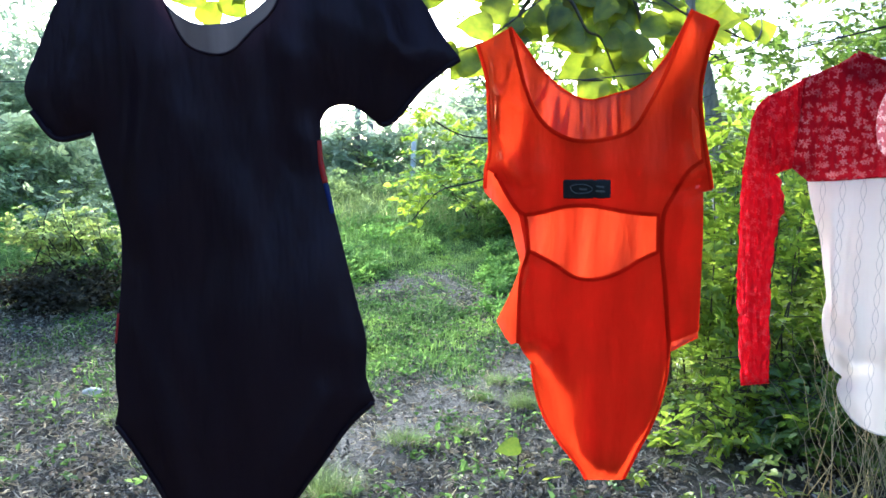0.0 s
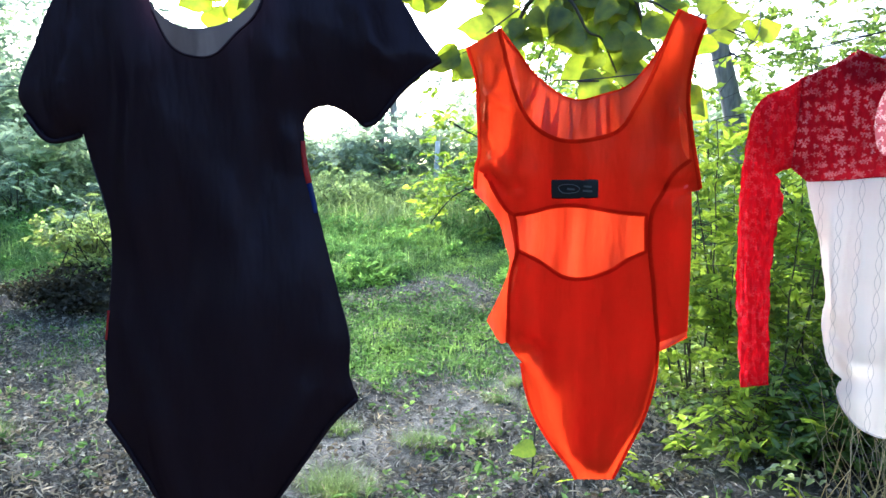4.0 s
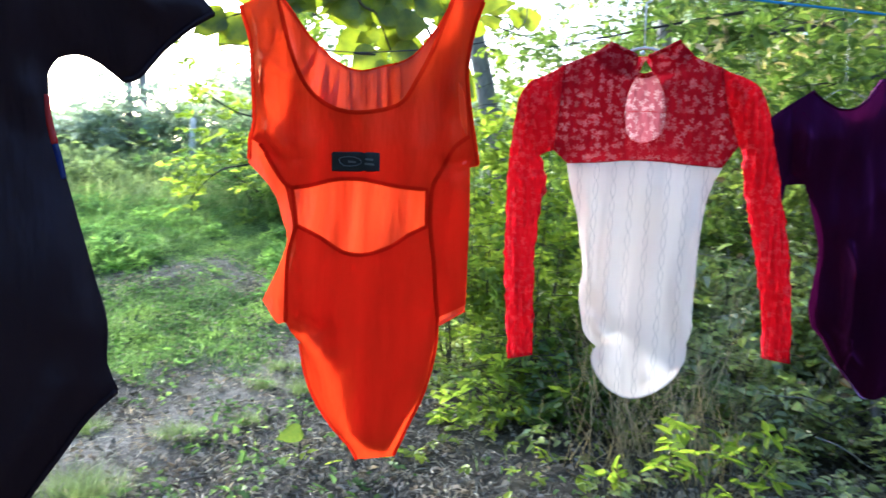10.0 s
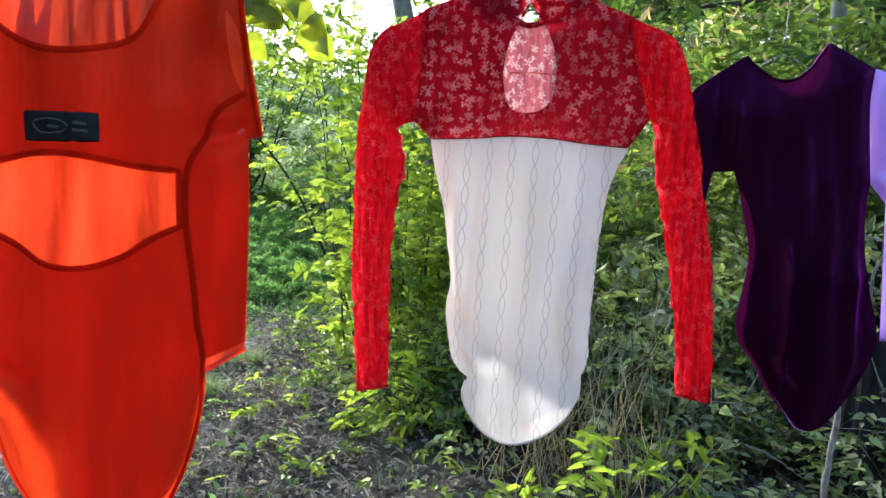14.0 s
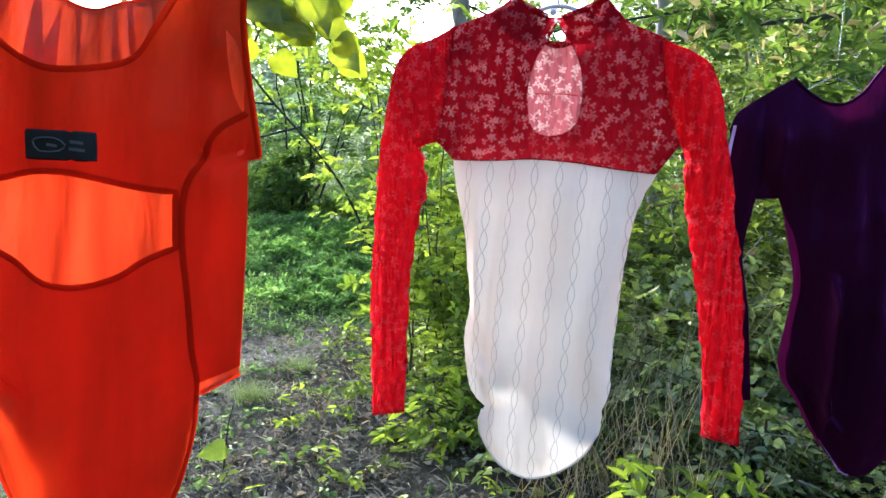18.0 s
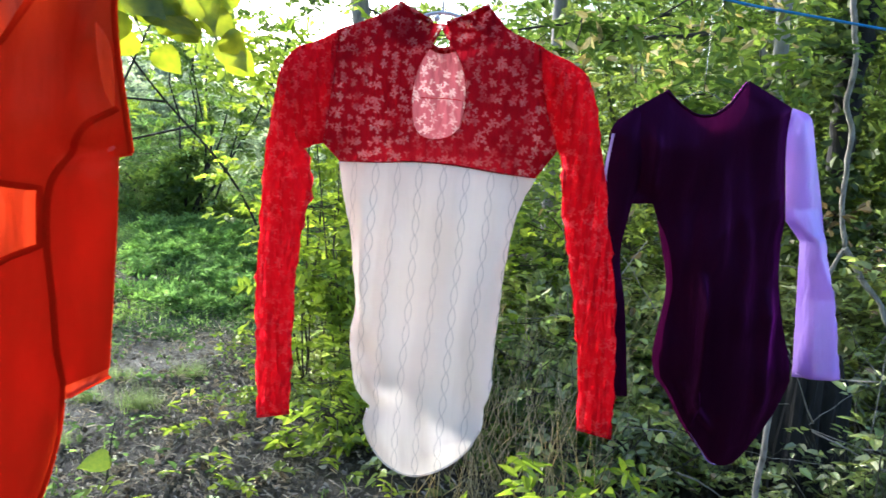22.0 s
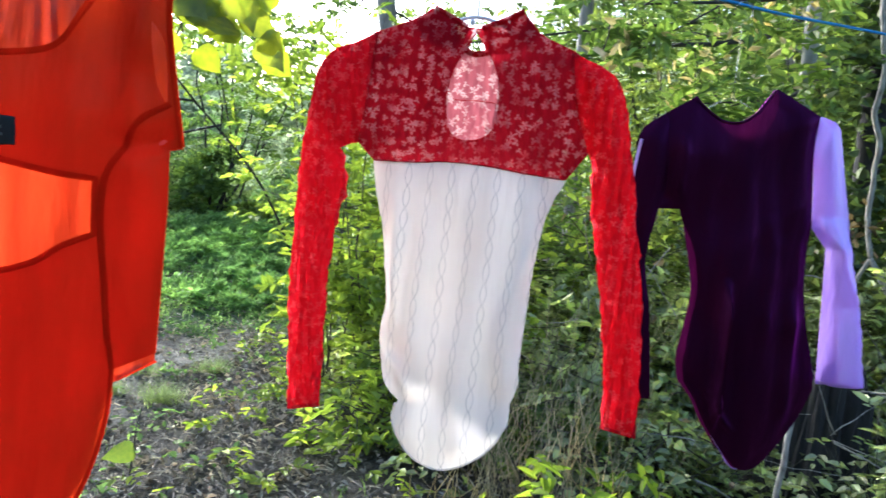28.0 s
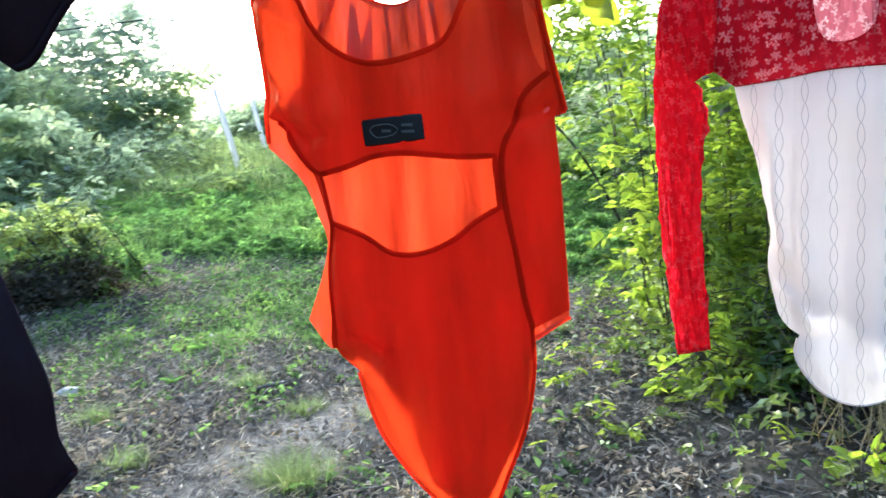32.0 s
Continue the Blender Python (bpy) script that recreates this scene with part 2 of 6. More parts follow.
def knit_material(name, share, gain):
    """White pointelle knit: pairs of wavy cable lines that run down the cloth."""
    m, nt, out = nodes_of(name)
    c = nt.nodes.new("ShaderNodeTexCoord").outputs["Object"]
    sep = add(nt, "SeparateXYZ", [("Vector", c)])
    x, z = sep.outputs[0], sep.outputs[2]

    def math1(op, a, b=None):
        n = nt.nodes.new("ShaderNodeMath")
        n.operation = op
        for i, v in enumerate((a, b)):
            if v is None:
                continue
            if hasattr(v, "links"):
                nt.links.new(v, n.inputs[i])
            else:
                n.inputs[i].default_value = v
        return n.outputs[0]

    sway = math1("MULTIPLY", math1("ABSOLUTE", math1("SINE", math1("MULTIPLY", z, 3.1416 / 0.034))), 0.0042)
    slant = math1("ADD", x, math1("MULTIPLY", z, -0.03))
    cell = math1("PINGPONG", math1("ADD", slant, 0.5), 0.0175)
    line = math1("ABSOLUTE", math1("SUBTRACT", cell, math1("ADD", sway, 0.0006)))
    grey = ramp(nt, math1("MULTIPLY", line, 1000), [(0.0, (1, 1, 1)), (0.7, (0.0, 0.0, 0.0))])
    n = noise_tex(nt, 8, 3)
    rib = noise_tex(nt, 60, 2, stretch=(1, 1, 0.03))
    col = mixed(nt, grey, mixed(nt, n.outputs[0], (0.66, 0.625, 0.585), (0.75, 0.715, 0.675)), (0.3, 0.29, 0.285))
    h = add(nt, "Math", [(0, grey), (1, rib.outputs[0])])
    h.operation = "SUBTRACT"
    slack = noise_tex(nt, 16, 3, 0.5, stretch=(1.6, 1, 0.28))
    nor = bump(nt, slack.outputs[0], 0.25, 0.03)
    # Streaks that dim or brighten the transmitted colour, standing in for soft folds.
    fold_streaks = ramp(nt, noise_tex(nt, 24, 2, 0.4, stretch=(1.5, 1, 0.2)).outputs[0], [(0.35, (0.9, 0.885, 0.875)), (0.65, (1.03, 1.015, 1.005))])
    col = mixed(nt, 1.0, col, (gain, gain * 0.985, gain * 0.955), "MULTIPLY")
    thin_shader(nt, out, col, mixed(nt, 1.0, col, fold_streaks, "MULTIPLY"), share, nor, 0.015)
    return m


M_GROUND = ground_material()
M_LITTER = leaf_material("dry_leaf_litter", (0.026, 0.022, 0.018), (0.53, 0.475, 0.4), 0.1, 0.05, 5, tint=(1.5, 1.3, 1.05))
M_TWIG = solid_material("dead_twig", (0.09, 0.075, 0.06), (0.26, 0.23, 0.19), 60)
M_BARK = solid_material("grey_bark", (0.16, 0.145, 0.13), (0.42, 0.39, 0.35), 25, stretch=(1, 1, 0.2))
M_PALE_BARK = solid_material("pale_bark", (0.2, 0.19, 0.16), (0.42, 0.4, 0.35), 25, stretch=(1, 1, 0.3))
M_DARK_BARK = solid_material("dark_bark", (0.015, 0.013, 0.011), (0.06, 0.052, 0.045), 25, stretch=(1, 1, 0.2))
M_STEM = solid_material("young_stem", (0.035, 0.03, 0.018), (0.1, 0.09, 0.05), 40)
M_GRASS = leaf_material("meadow_grass", (0.1, 0.17, 0.055), (0.235, 0.34, 0.135), 0.5, tint=(1.85, 2.0, 1.25))
M_SEDGE = leaf_material("pale_grass", (0.15, 0.2, 0.08), (0.32, 0.38, 0.2), 0.5, patch=1.1, tint=(1.8, 1.95, 1.35))
M_CHAFF = leaf_material("pale_plant_chaff", (0.18, 0.165, 0.135), (0.66, 0.62, 0.53), 0.15, 0.05, 3, tint=(1.4, 1.3, 1.05))
M_DRY = leaf_material("dry_stalk", (0.3, 0.255, 0.17), (0.6, 0.54, 0.39), 0.3)
M_BRAMBLE = leaf_material("bramble_leaf", (0.026, 0.055, 0.018), (0.5, 0.6, 0.26), 0.5, 0.2, 3.2, tint=(1.85, 1.95, 1.0), shine=(0.8, 0.8, 0.55))
M_WOOD = leaf_material("deep_wood_leaf", (0.022, 0.048, 0.016), (0.28, 0.37, 0.11), 0.45, 0.1, 2.2, tint=(1.95, 2.0, 0.95))
M_VINE = solid_material("brown_vine_bark", (0.13, 0.115, 0.09), (0.5, 0.46, 0.38), 55, stretch=(1, 1, 0.35), relief=0.8)
# Bark far darker than M_DARK_BARK, for the ivy trunk and the stump.
M_BLACK_BARK = solid_material("near_black_bark", (0.005, 0.0045, 0.004), (0.028, 0.024, 0.02), 30, 0.9, stretch=(1, 1, 0.2), relief=0.9)
M_HERB = leaf_material("low_herb_leaf", (0.085, 0.155, 0.05), (0.23, 0.345, 0.14), 0.42, 0.04, tint=(1.85, 2.0, 1.2))
M_YOUNG = leaf_material("young_leaf", (0.12, 0.2, 0.03), (0.33, 0.42, 0.07), 0.56, 0.05, tint=(2.0, 2.0, 0.95))
M_SEEDLING = leaf_material("seedling_leaf", (0.17, 0.28, 0.035), (0.36, 0.48, 0.07), 0.6, 0.03)
M_LIME = leaf_material("lime_leaf", (0.11, 0.145, 0.009), (0.26, 0.3, 0.017), 0.68, patch=14, tint=(1.95, 2.0, 0.9))
M_SHRUB = leaf_material("shrub_leaf", (0.055, 0.11, 0.03), (0.16, 0.25, 0.075), 0.48)
# Distant leaves are paled and greyed to put aerial haze into their colour.
M_FAR = leaf_material("haze_pale_leaf", (0.2, 0.25, 0.17), (0.36, 0.41, 0.3), 0.68, patch=0.5, tint=(2.1, 2.2, 1.8))
M_FARTREE = leaf_material("haze_pale_tree_leaf", (0.22, 0.265, 0.215), (0.4, 0.45, 0.37), 0.68, patch=0.5, tint=(1.85, 1.95, 1.75))
M_DARKLEAF = leaf_material("dark_shrub_leaf", (0.02, 0.04, 0.016), (0.09, 0.14, 0.055), 0.35)
M_MEADOW = leaf_material("meadow_herb_leaf", (0.08, 0.155, 0.045), (0.24, 0.36, 0.13), 0.56, patch=1.1, tint=(1.75, 2.0, 1.3))
M_WITHER = leaf_material("withered_leaf", (0.05, 0.04, 0.028), (0.26, 0.2, 0.13), 0.25, 0.04, 4)
M_DARK_DEAD = leaf_material("dark_dead_leaf", (0.02, 0.017, 0.013), (0.2, 0.17, 0.13), 0.15, 0.03)
M_NAVY = cloth_material("black_navy_jersey", (0.0155, 0.0095, 0.0135), (0.03, 0.014, 0.022), 0.3, gloss=0.02, sheen=0.05, wrinkle=0.4, shine=(0.6, 0.5, 0.6), streak=0.9, rough=0.36, nap=(0.075, 0.05, 0.085))
M_NAVY_IN = cloth_material("grey_lining", (0.05, 0.05, 0.055), (0.05, 0.05, 0.06), 0.3)
M_RED_PRINT = cloth_material("red_jersey", (0.45, 0.02, 0.02), (0.5, 0.03, 0.02), 0.4)
M_BLUE_PRINT = cloth_material("blue_jersey", (0.01, 0.02, 0.16), (0.02, 0.03, 0.2), 0.4)
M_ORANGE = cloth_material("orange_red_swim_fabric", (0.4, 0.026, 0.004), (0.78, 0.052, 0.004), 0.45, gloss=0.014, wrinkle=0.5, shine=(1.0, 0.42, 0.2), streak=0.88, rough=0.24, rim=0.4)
# Same fabric as M_ORANGE; backlight and inside sheen put into its brighter, pinker colour.
M_ORANGE_FAR = cloth_material("backlit_orange_swim_fabric", (0.5, 0.045, 0.014), (0.86, 0.06, 0.008), 0.43, gloss=0.08, wrinkle=0.7, shine=(1.0, 0.56, 0.44), streak=0.5, rim=0.5)
M_ORANGE_SEAM = cloth_material("dark_red_binding", (0.5, 0.018, 0.002), (0.5, 0.02, 0.002), 0.45, gloss=0.0)
M_TAG = cloth_material("black_woven_label", (0.012, 0.014, 0.016), (0.01, 0.01, 0.01), 0.1, weave=1500)
M_TAG_MARK = cloth_material("grey_label_print", (0.09, 0.1, 0.1), (0.02, 0.02, 0.02), 0.1)
M_LACE = lace_material("red_lace", (0.3, 0.007, 0.016), (0.44, 0.01, 0.022), (0.56, 0.13, 0.14), 0.5)
M_LACE_PALE = lace_material("pale_pink_lace", (0.34, 0.08, 0.1), (0.4, 0.1, 0.125), (0.62, 0.36, 0.37), 0.12, 1.7)
M_LACE_SLEEVE = lace_material("bright_red_lace", (0.56, 0.009, 0.022), (0.88, 0.02, 0.042), (0.82, 0.09, 0.1), 0.15, 3.0, 2.2)
M_KNIT = knit_material("white_pointelle_knit", 0.235, 1.26)
M_KNIT_SHEER = knit_material("sheer_white_knit", 0.88, 1.34)
M_VELVET = cloth_material("dark_purple_velvet", (0.021, 0.0026, 0.014), (0.08, 0.004, 0.05), 0.18, sheen=0.1, gloss=0.012, wrinkle=0.3, shine=(0.75, 0.13, 0.72), rough=0.36, streak=0.85, rim=0.75, nap=(0.46, 0.06, 0.48))
M_LILAC = cloth_material("lilac_velvet", (0.5, 0.31, 0.92), (0.64, 0.45, 1.0), 0.42, gloss=0.2, wrinkle=0.4, shine=(0.95, 0.86, 1.0), rough=0.3, rim=0.25)
M_ROPE = solid_material("blue_nylon_cord", (0.02, 0.2, 0.5), (0.05, 0.36, 0.72), 400, 0.5)
M_WIRE = solid_material("dark_wire", (0.02, 0.02, 0.02), (0.06, 0.055, 0.05), 200, 0.6)
M_POST = cloth_material("milky_tree_guard", (0.8, 0.8, 0.74), (0.9, 0.9, 0.82), 0.55, 60)
M_STONE = solid_material("pale_stone", (0.35, 0.34, 0.31), (0.6, 0.58, 0.54), 40)
M_CLEAR, _nt, _out = nodes_of("clear_plastic")
_nt.links.new(add(_nt, "BsdfPrincipled", Roughness=0.15, Transmission_Weight=0.9, IOR=1.3).outputs[0], _out.inputs[0])
M_PLASTIC = solid_material("milky_plastic", (0.7, 0.72, 0.74), (0.82, 0.83, 0.85), 30, 0.25, 0.05)


# ---- mesh helpers ----
def height(x, y):
    rise = 0.1 * np.maximum(0, np.asarray(y, float) - 6.3)
    rise = np.where(rise > 1.2, 1.2 + (rise - 1.2) * 0.35, rise)
    rise = np.minimum(rise, 3.5)
    side = 0.035 * np.maximum(0, -np.asarray(x, float) - 0.6)
    side = np.minimum(side, 0.3)
    wave = 0.018 * np.sin(x * 2.3 + y * 1.1) + 0.014 * np.sin(x * 5.1 - y * 3.7) + 0.008 * np.sin(x * 11.0 + y * 9.0)
    return rise + side + wave


def path_x(y):
    return np.interp(y, [-9.0, -4.0, 0.0, 2.0, 3.5, 4.7, 6.4, 7.6, 9.0], [-5.0, -3.6, -2.4, -1.6, -0.9, -0.1, 0.75, 0.9, 0.3])


def meadow_edge(x):
    """How far off the tall growth of the meadow begins."""
    return np.interp(x, [-1.3, 0.1], [9.0, 12.4]) + 0.35 * np.sin(np.asarray(x, float) * 1.7)


def bare_patch(x, y):
    edge = y + 0.25 * np.sin(x * 2.7)
    return 1.05 * np.exp(-(((x - 0.05 + 0.2 * np.sin(y * 4.1)) / 0.42) ** 2 + ((edge + 0.2 * np.sin(x * 6.3) - 9.0) / 0.7) ** 2)) + 0.55 * np.exp(-(((x + 0.4) / 1.3) ** 4 + ((edge - 8.3) / 0.45) ** 2))


def trodden(x, y):
    """1 along the dusty trail."""
    x, y = np.asarray(x, float), np.asarray(y, float)
    edge = x + 0.12 * np.sin(y * 5.0) + 0.06 * np.sin(y * 13.0 + x * 8)
    return np.clip(np.exp(-(((edge - path_x(y)) / 0.42) ** 4)) * (y < 7.4) + np.clip(bare_patch(x, y) * 0.8, 0, 1), 0, 1)


def grassy(x, y):
    """1 where grass grows, 0 on trodden soil and litter."""
    x, y = np.asarray(x, float), np.asarray(y, float)
    y = y + 0.4 * np.sin(x * 2.1 + 0.5) + 0.22 * np.sin(x * 6.7 + y * 2.3) + 0.1 * np.sin(x * 15 + y * 9)
    lush = 0.75 * np.clip(np.sin(x * 2.9 + 1 + 1.3 * np.sin(y * 2.2)) * np.sin(y * 3.3 + np.sin(x * 2.1)) * 1.7 - 0.25, 0, 1)
    patch = np.exp(-(((x + 0.75) / 1.2) ** 2 + ((y - 6.4) / 1.15) ** 2) ** 2)
    strip = np.exp(-(((x - 0.8) / 1.9) ** 2 + ((y - 9.6) / 3.2) ** 2) ** 3)
    meadow = 1 / (1 + np.exp(np.clip(-(y - meadow_edge(x)) * 4.5, -50, 50)))
    field = 0.6 * np.exp(-(((x + 1.0) / 1.7) ** 4 + ((y - 7.4) / 2.1) ** 4))
    left = np.exp(-(((x + 3.0) / 1.2) ** 2 + ((y - 6.4) / 1.2) ** 2) ** 2) * 0.2
    track = np.exp(-(((x - path_x(y)) / 0.3) ** 2)) * (y < 7.0) * 0.95
    spots = lush * np.where((y < 5.6) | (x < -1.9), 0.15, 1.0)
    ragged = 0.25 * np.sin(x * 7.3 + 2 * np.sin(y * 5.1)) * np.sin(y * 6.1)
    return np.clip(np.maximum.reduce([field + ragged * (field > 0.05), patch + ragged * (patch > 0.05), strip, meadow, left + ragged * (left > 0.05), spots]) - track - bare_patch(x, y), 0, 1)


def mesh_of(name, verts, faces, material, smooth=False):
    me = bpy.data.meshes.new(name)
    me.from_pydata(verts.tolist() if hasattr(verts, "tolist") else verts, [], faces.tolist() if hasattr(faces, "tolist") else faces)
    me.materials.append(material)
    if smooth:
        me.polygons.foreach_set("use_smooth", [True] * len(me.polygons))
    me.update()
    return me


def thing(name, label, category, x=0, y=0, z=0, rz=0, group="", kind=""):
    ob = new(name)
    ob.empty_display_size = 0.1
    ob.matrix_world = pose(x, y, z, 0, 0, rz)
    return tagged(ob, label, category, group, kind)


def piece(name, me, parent=None, label=""):
    ob = new(name, me)
    if parent:
        ob.parent = parent
    return tagged(ob, label)


def unit(v):
    return v / np.maximum(np.linalg.norm(v, axis=-1, keepdims=True), 1e-9)


def leaf_arrays(p, d, n, length, width, fold=0.25, droop=0.15):
    """One folded leaf of two quads at each place p, along d, facing n."""
    d = unit(d)
    s = unit(np.cross(d, n))
    n = np.cross(s, d)
    L, W = length[:, None], width[:, None]
    up = n * W * fold
    verts = np.stack([
        p,
        p + d * L * 0.28 + s * W * 0.5 + up,
        p + d * L * 0.66 + s * W * 0.38 + up - n * L * droop * 0.4,
        p + d * L - n * L * droop,
        p + d * L * 0.66 - s * W * 0.38 + up - n * L * droop * 0.4,
        p + d * L * 0.28 - s * W * 0.5 + up,
    ], 1).reshape(-1, 3)
    base = np.arange(len(p))[:, None] * 6
    quads = np.stack([base + [0, 1, 2, 3], base + [0, 3, 4, 5]], 1).reshape(-1, 4)
    return verts, quads


def leaves_mesh(name, p, material, size=(0.04, 0.08), aspect=0.6, flat=0.5, out=None, fold=0.25):
    k = len(p)
    d = rng.normal(size=(k, 3)) * [1, 1, 0.6]
    if out is not None:
        d = d * 0.6 + out
    n = rng.normal(size=(k, 3)) * (1 - flat) + [0, 0, flat * 1.6]
    L = rng.uniform(*size, k)
    v, f = leaf_arrays(p, d, n, L, L * aspect * rng.uniform(0.8, 1.2, k), fold)
    return mesh_of(name, v, f, material)


def sprays_mesh(name, p, material, size=(0.04, 0.08), aspect=0.6, tilt=0.5, away=None, per=6, fold=0.2):
    """Leafy twig ends: at each place a spray of leaves set left and right along one way, facing much the same way."""
    k = len(p)
    d = rng.normal(size=(k, 3)) * [1, 1, 0.35]
    if away is not None:
        d = d * 0.6 + unit(away) * [1, 1, 0.4]
    d = unit(d)
    n = unit(rng.normal(size=(k, 3)) * tilt + [0, 0, 1.0])
    s = unit(np.cross(d, n))
    n = np.cross(s, d)
    reach = np.mean(size) * per * 0.3 * rng.uniform(0.7, 1.3, (k, 1))
    vs, fs, start = [], [], 0
    for j in range(per):
        t = (j + 0.6) / per
        hand = 0 if j == per - 1 else (1 if j % 2 else -1)
        at = p + d * reach * t - np.array([0, 0, 1.0]) * reach * 0.3 * t * t
        way = d * (0.5 if hand else 1.0) + s * (0.85 * hand) + rng.normal(0, 0.18, (k, 3))
        face = n + rng.normal(0, 0.2, (k, 3))
        L = rng.uniform(*size, k) * (0.72 + 0.36 * math.sin(math.pi * t))
        v, f = leaf_arrays(at, way, face, L, L * aspect * rng.uniform(0.85, 1.15, k), fold)
        vs.append(v)
        fs.append(f + start)
        start += len(v)
    return mesh_of(name, np.concatenate(vs), np.concatenate(fs), material)


def blades_mesh(name, p, material, length=(0.1, 0.3), width=0.006, lean=0.5):
    k = len(p)
    a = rng.uniform(0, 2 * np.pi, k)
    side = np.stack([np.cos(a), np.sin(a), np.zeros(k)], 1)
    bend = np.stack([-np.sin(a), np.cos(a), np.zeros(k)], 1) * rng.normal(0, lean, k)[:, None]
    L = rng.uniform(*length, k)[:, None]
    W = width * rng.uniform(0.6, 1.4, k)[:, None]
    up = np.array([0, 0, 1.0])
    verts = np.stack([p - side * W, p + side * W, p + side * W * 0.7 + (up * 0.55 + bend * 0.25) * L, p - side * W * 0.7 + (up * 0.55 + bend * 0.25) * L,
                      p + (up * 0.92 + bend * 0.8) * L], 1).reshape(-1, 3)
    base = np.arange(k)[:, None] * 5
    faces = (base + [0, 1, 2, 3]).tolist() + (base + [3, 2, 4]).tolist()
    return mesh_of(name, verts, faces, material)


def tube_arrays(pts, radii, sides=7, start=0):
    pts = np.asarray(pts, float)
    radii = np.broadcast_to(radii, len(pts))
    t = unit(np.gradient(pts, axis=0))
    ref = np.array([0.0, 0, 1]) if abs(t[0][2]) < 0.9 else np.array([1.0, 0, 0])
    verts = []
    for p, d, r in zip(pts, t, radii):
        a = unit(np.cross(d, ref))
        b = np.cross(d, a)
        ang = np.arange(sides) * 2 * np.pi / sides
        verts.append(p + r * (np.cos(ang)[:, None] * a + np.sin(ang)[:, None] * b))
    faces = []
    for i in range(len(pts) - 1):
        for j in range(sides):
            k = (j + 1) % sides
            faces.append([start + i * sides + j, start + i * sides + k, start + (i + 1) * sides + k, start + (i + 1) * sides + j])
    faces.append([start + j for j in range(sides)][::-1])
    faces.append([start + (len(pts) - 1) * sides + j for j in range(sides)])
    return np.concatenate(verts), faces


def tubes_mesh(name, lines, material, sides=7):
    """Several (points, radii) joined into one mesh."""
    vs, fs, k = [], [], 0
    for pts, radii in lines:
        v, f = tube_arrays(pts, radii, sides, k)
        vs.append(v)
        fs += f
        k += len(v)
    return mesh_of(name, np.concatenate(vs), fs, material, True)


def bend_line(a, b, n=7, wobble=0.05, sag=0.0):
    a, b = np.asarray(a, float), np.asarray(b, float)
    t = np.linspace(0, 1, n)[:, None]
    w = np.cumsum(rng.normal(0, wobble, (n, 3)), 0)
    w -= t * w[-1]
    return a + (b - a) * t + w * np.linalg.norm(b - a) / n ** 0.5 - np.array([0, 0, 1]) * sag * 4 * t * (1 - t)


def smooth_line(points, n=10):
    """A curve through the points."""
    p = np.asarray(points, float)
    q = np.vstack([2 * p[0] - p[1], p, 2 * p[-1] - p[-2]])
    out = []
    for i in range(1, len(q) - 2):
        t = np.linspace(0, 1, n, endpoint=False)[:, None]
        out.append(0.5 * (2 * q[i] + (q[i + 1] - q[i - 1]) * t + (2 * q[i - 1] - 5 * q[i] + 4 * q[i + 1] - q[i + 2]) * t ** 2 + (3 * q[i] - q[i - 1] - 3 * q[i + 1] + q[i + 2]) * t ** 3))
    return np.vstack(out + [p[-1:]])


# ---- ground ----
def spread(lo, hi, fine, far):
    near = np.arange(lo, hi, fine)
    grow = np.cumsum(fine * 1.25 ** np.arange(1, 36))
    grow = grow[grow < far]
    return np.concatenate([(lo - grow)[::-1], near, near[-1] + grow])


gx, gy = spread(-6, 7, 0.1, 600), spread(1, 14, 0.1, 600)
GX, GY = np.meshgrid(gx, gy)
GZ = height(GX, GY)
ground_mesh = mesh_of("ground", np.stack([GX, GY, GZ], -1).reshape(-1, 3),
                      np.array([[j * len(gx) + i, j * len(gx) + i + 1, (j + 1) * len(gx) + i + 1, (j + 1) * len(gx) + i]
                                for j in range(len(gy) - 1) for i in range(len(gx) - 1)]), M_GROUND, True)
att = ground_mesh.attributes.new("grassy", "FLOAT", "POINT")
att.data.foreach_set("value", grassy(GX, GY).reshape(-1).astype(np.float32))
att = ground_mesh.attributes.new("trodden", "FLOAT", "POINT")
att.data.foreach_set("value", trodden(GX, GY).reshape(-1).astype(np.float32))
tagged(new("ground", ground_mesh), "bare forest soil with leaf litter, a trodden path and grass", "ground", kind="structure")


# ---- garments ----
def outline(points, step=0.012):
    """A closed cloth edge through (u, z) points fitted to the camera's view; a third value of 1 makes a corner."""
    p = [(np.array(q[:2], float), len(q) > 2) for q in points]
    k, out = len(p), []
    for i in range(k):
        (a, ca), (b, cb) = p[i], p[(i + 1) % k]
        before, after = p[i - 1][0], p[(i + 2) % k][0]
        ta = (b - a) if ca else (b - before) / 2
        tb = (b - a) if cb else (after - a) / 2
        n = max(2, int(np.linalg.norm(b - a) / step))
        for t in np.arange(n) / n:
            out.append((2 * t**3 - 3 * t**2 + 1) * a + (t**3 - 2 * t**2 + t) * ta + (-2 * t**3 + 3 * t**2) * b + (t**3 - t**2) * tb)
    return np.array(out)


def inside(q, loop):
    a, b = loop, np.roll(loop, -1, 0)
    x, y = q[:, :1], q[:, 1:]
    hit = ((a[:, 1] > y) != (b[:, 1] > y)) & (x < (b[:, 0] - a[:, 0]) * (y - a[:, 1]) / (b[:, 1] - a[:, 1] + 1e-12) + a[:, 0])
    return hit.sum(1) % 2 == 1


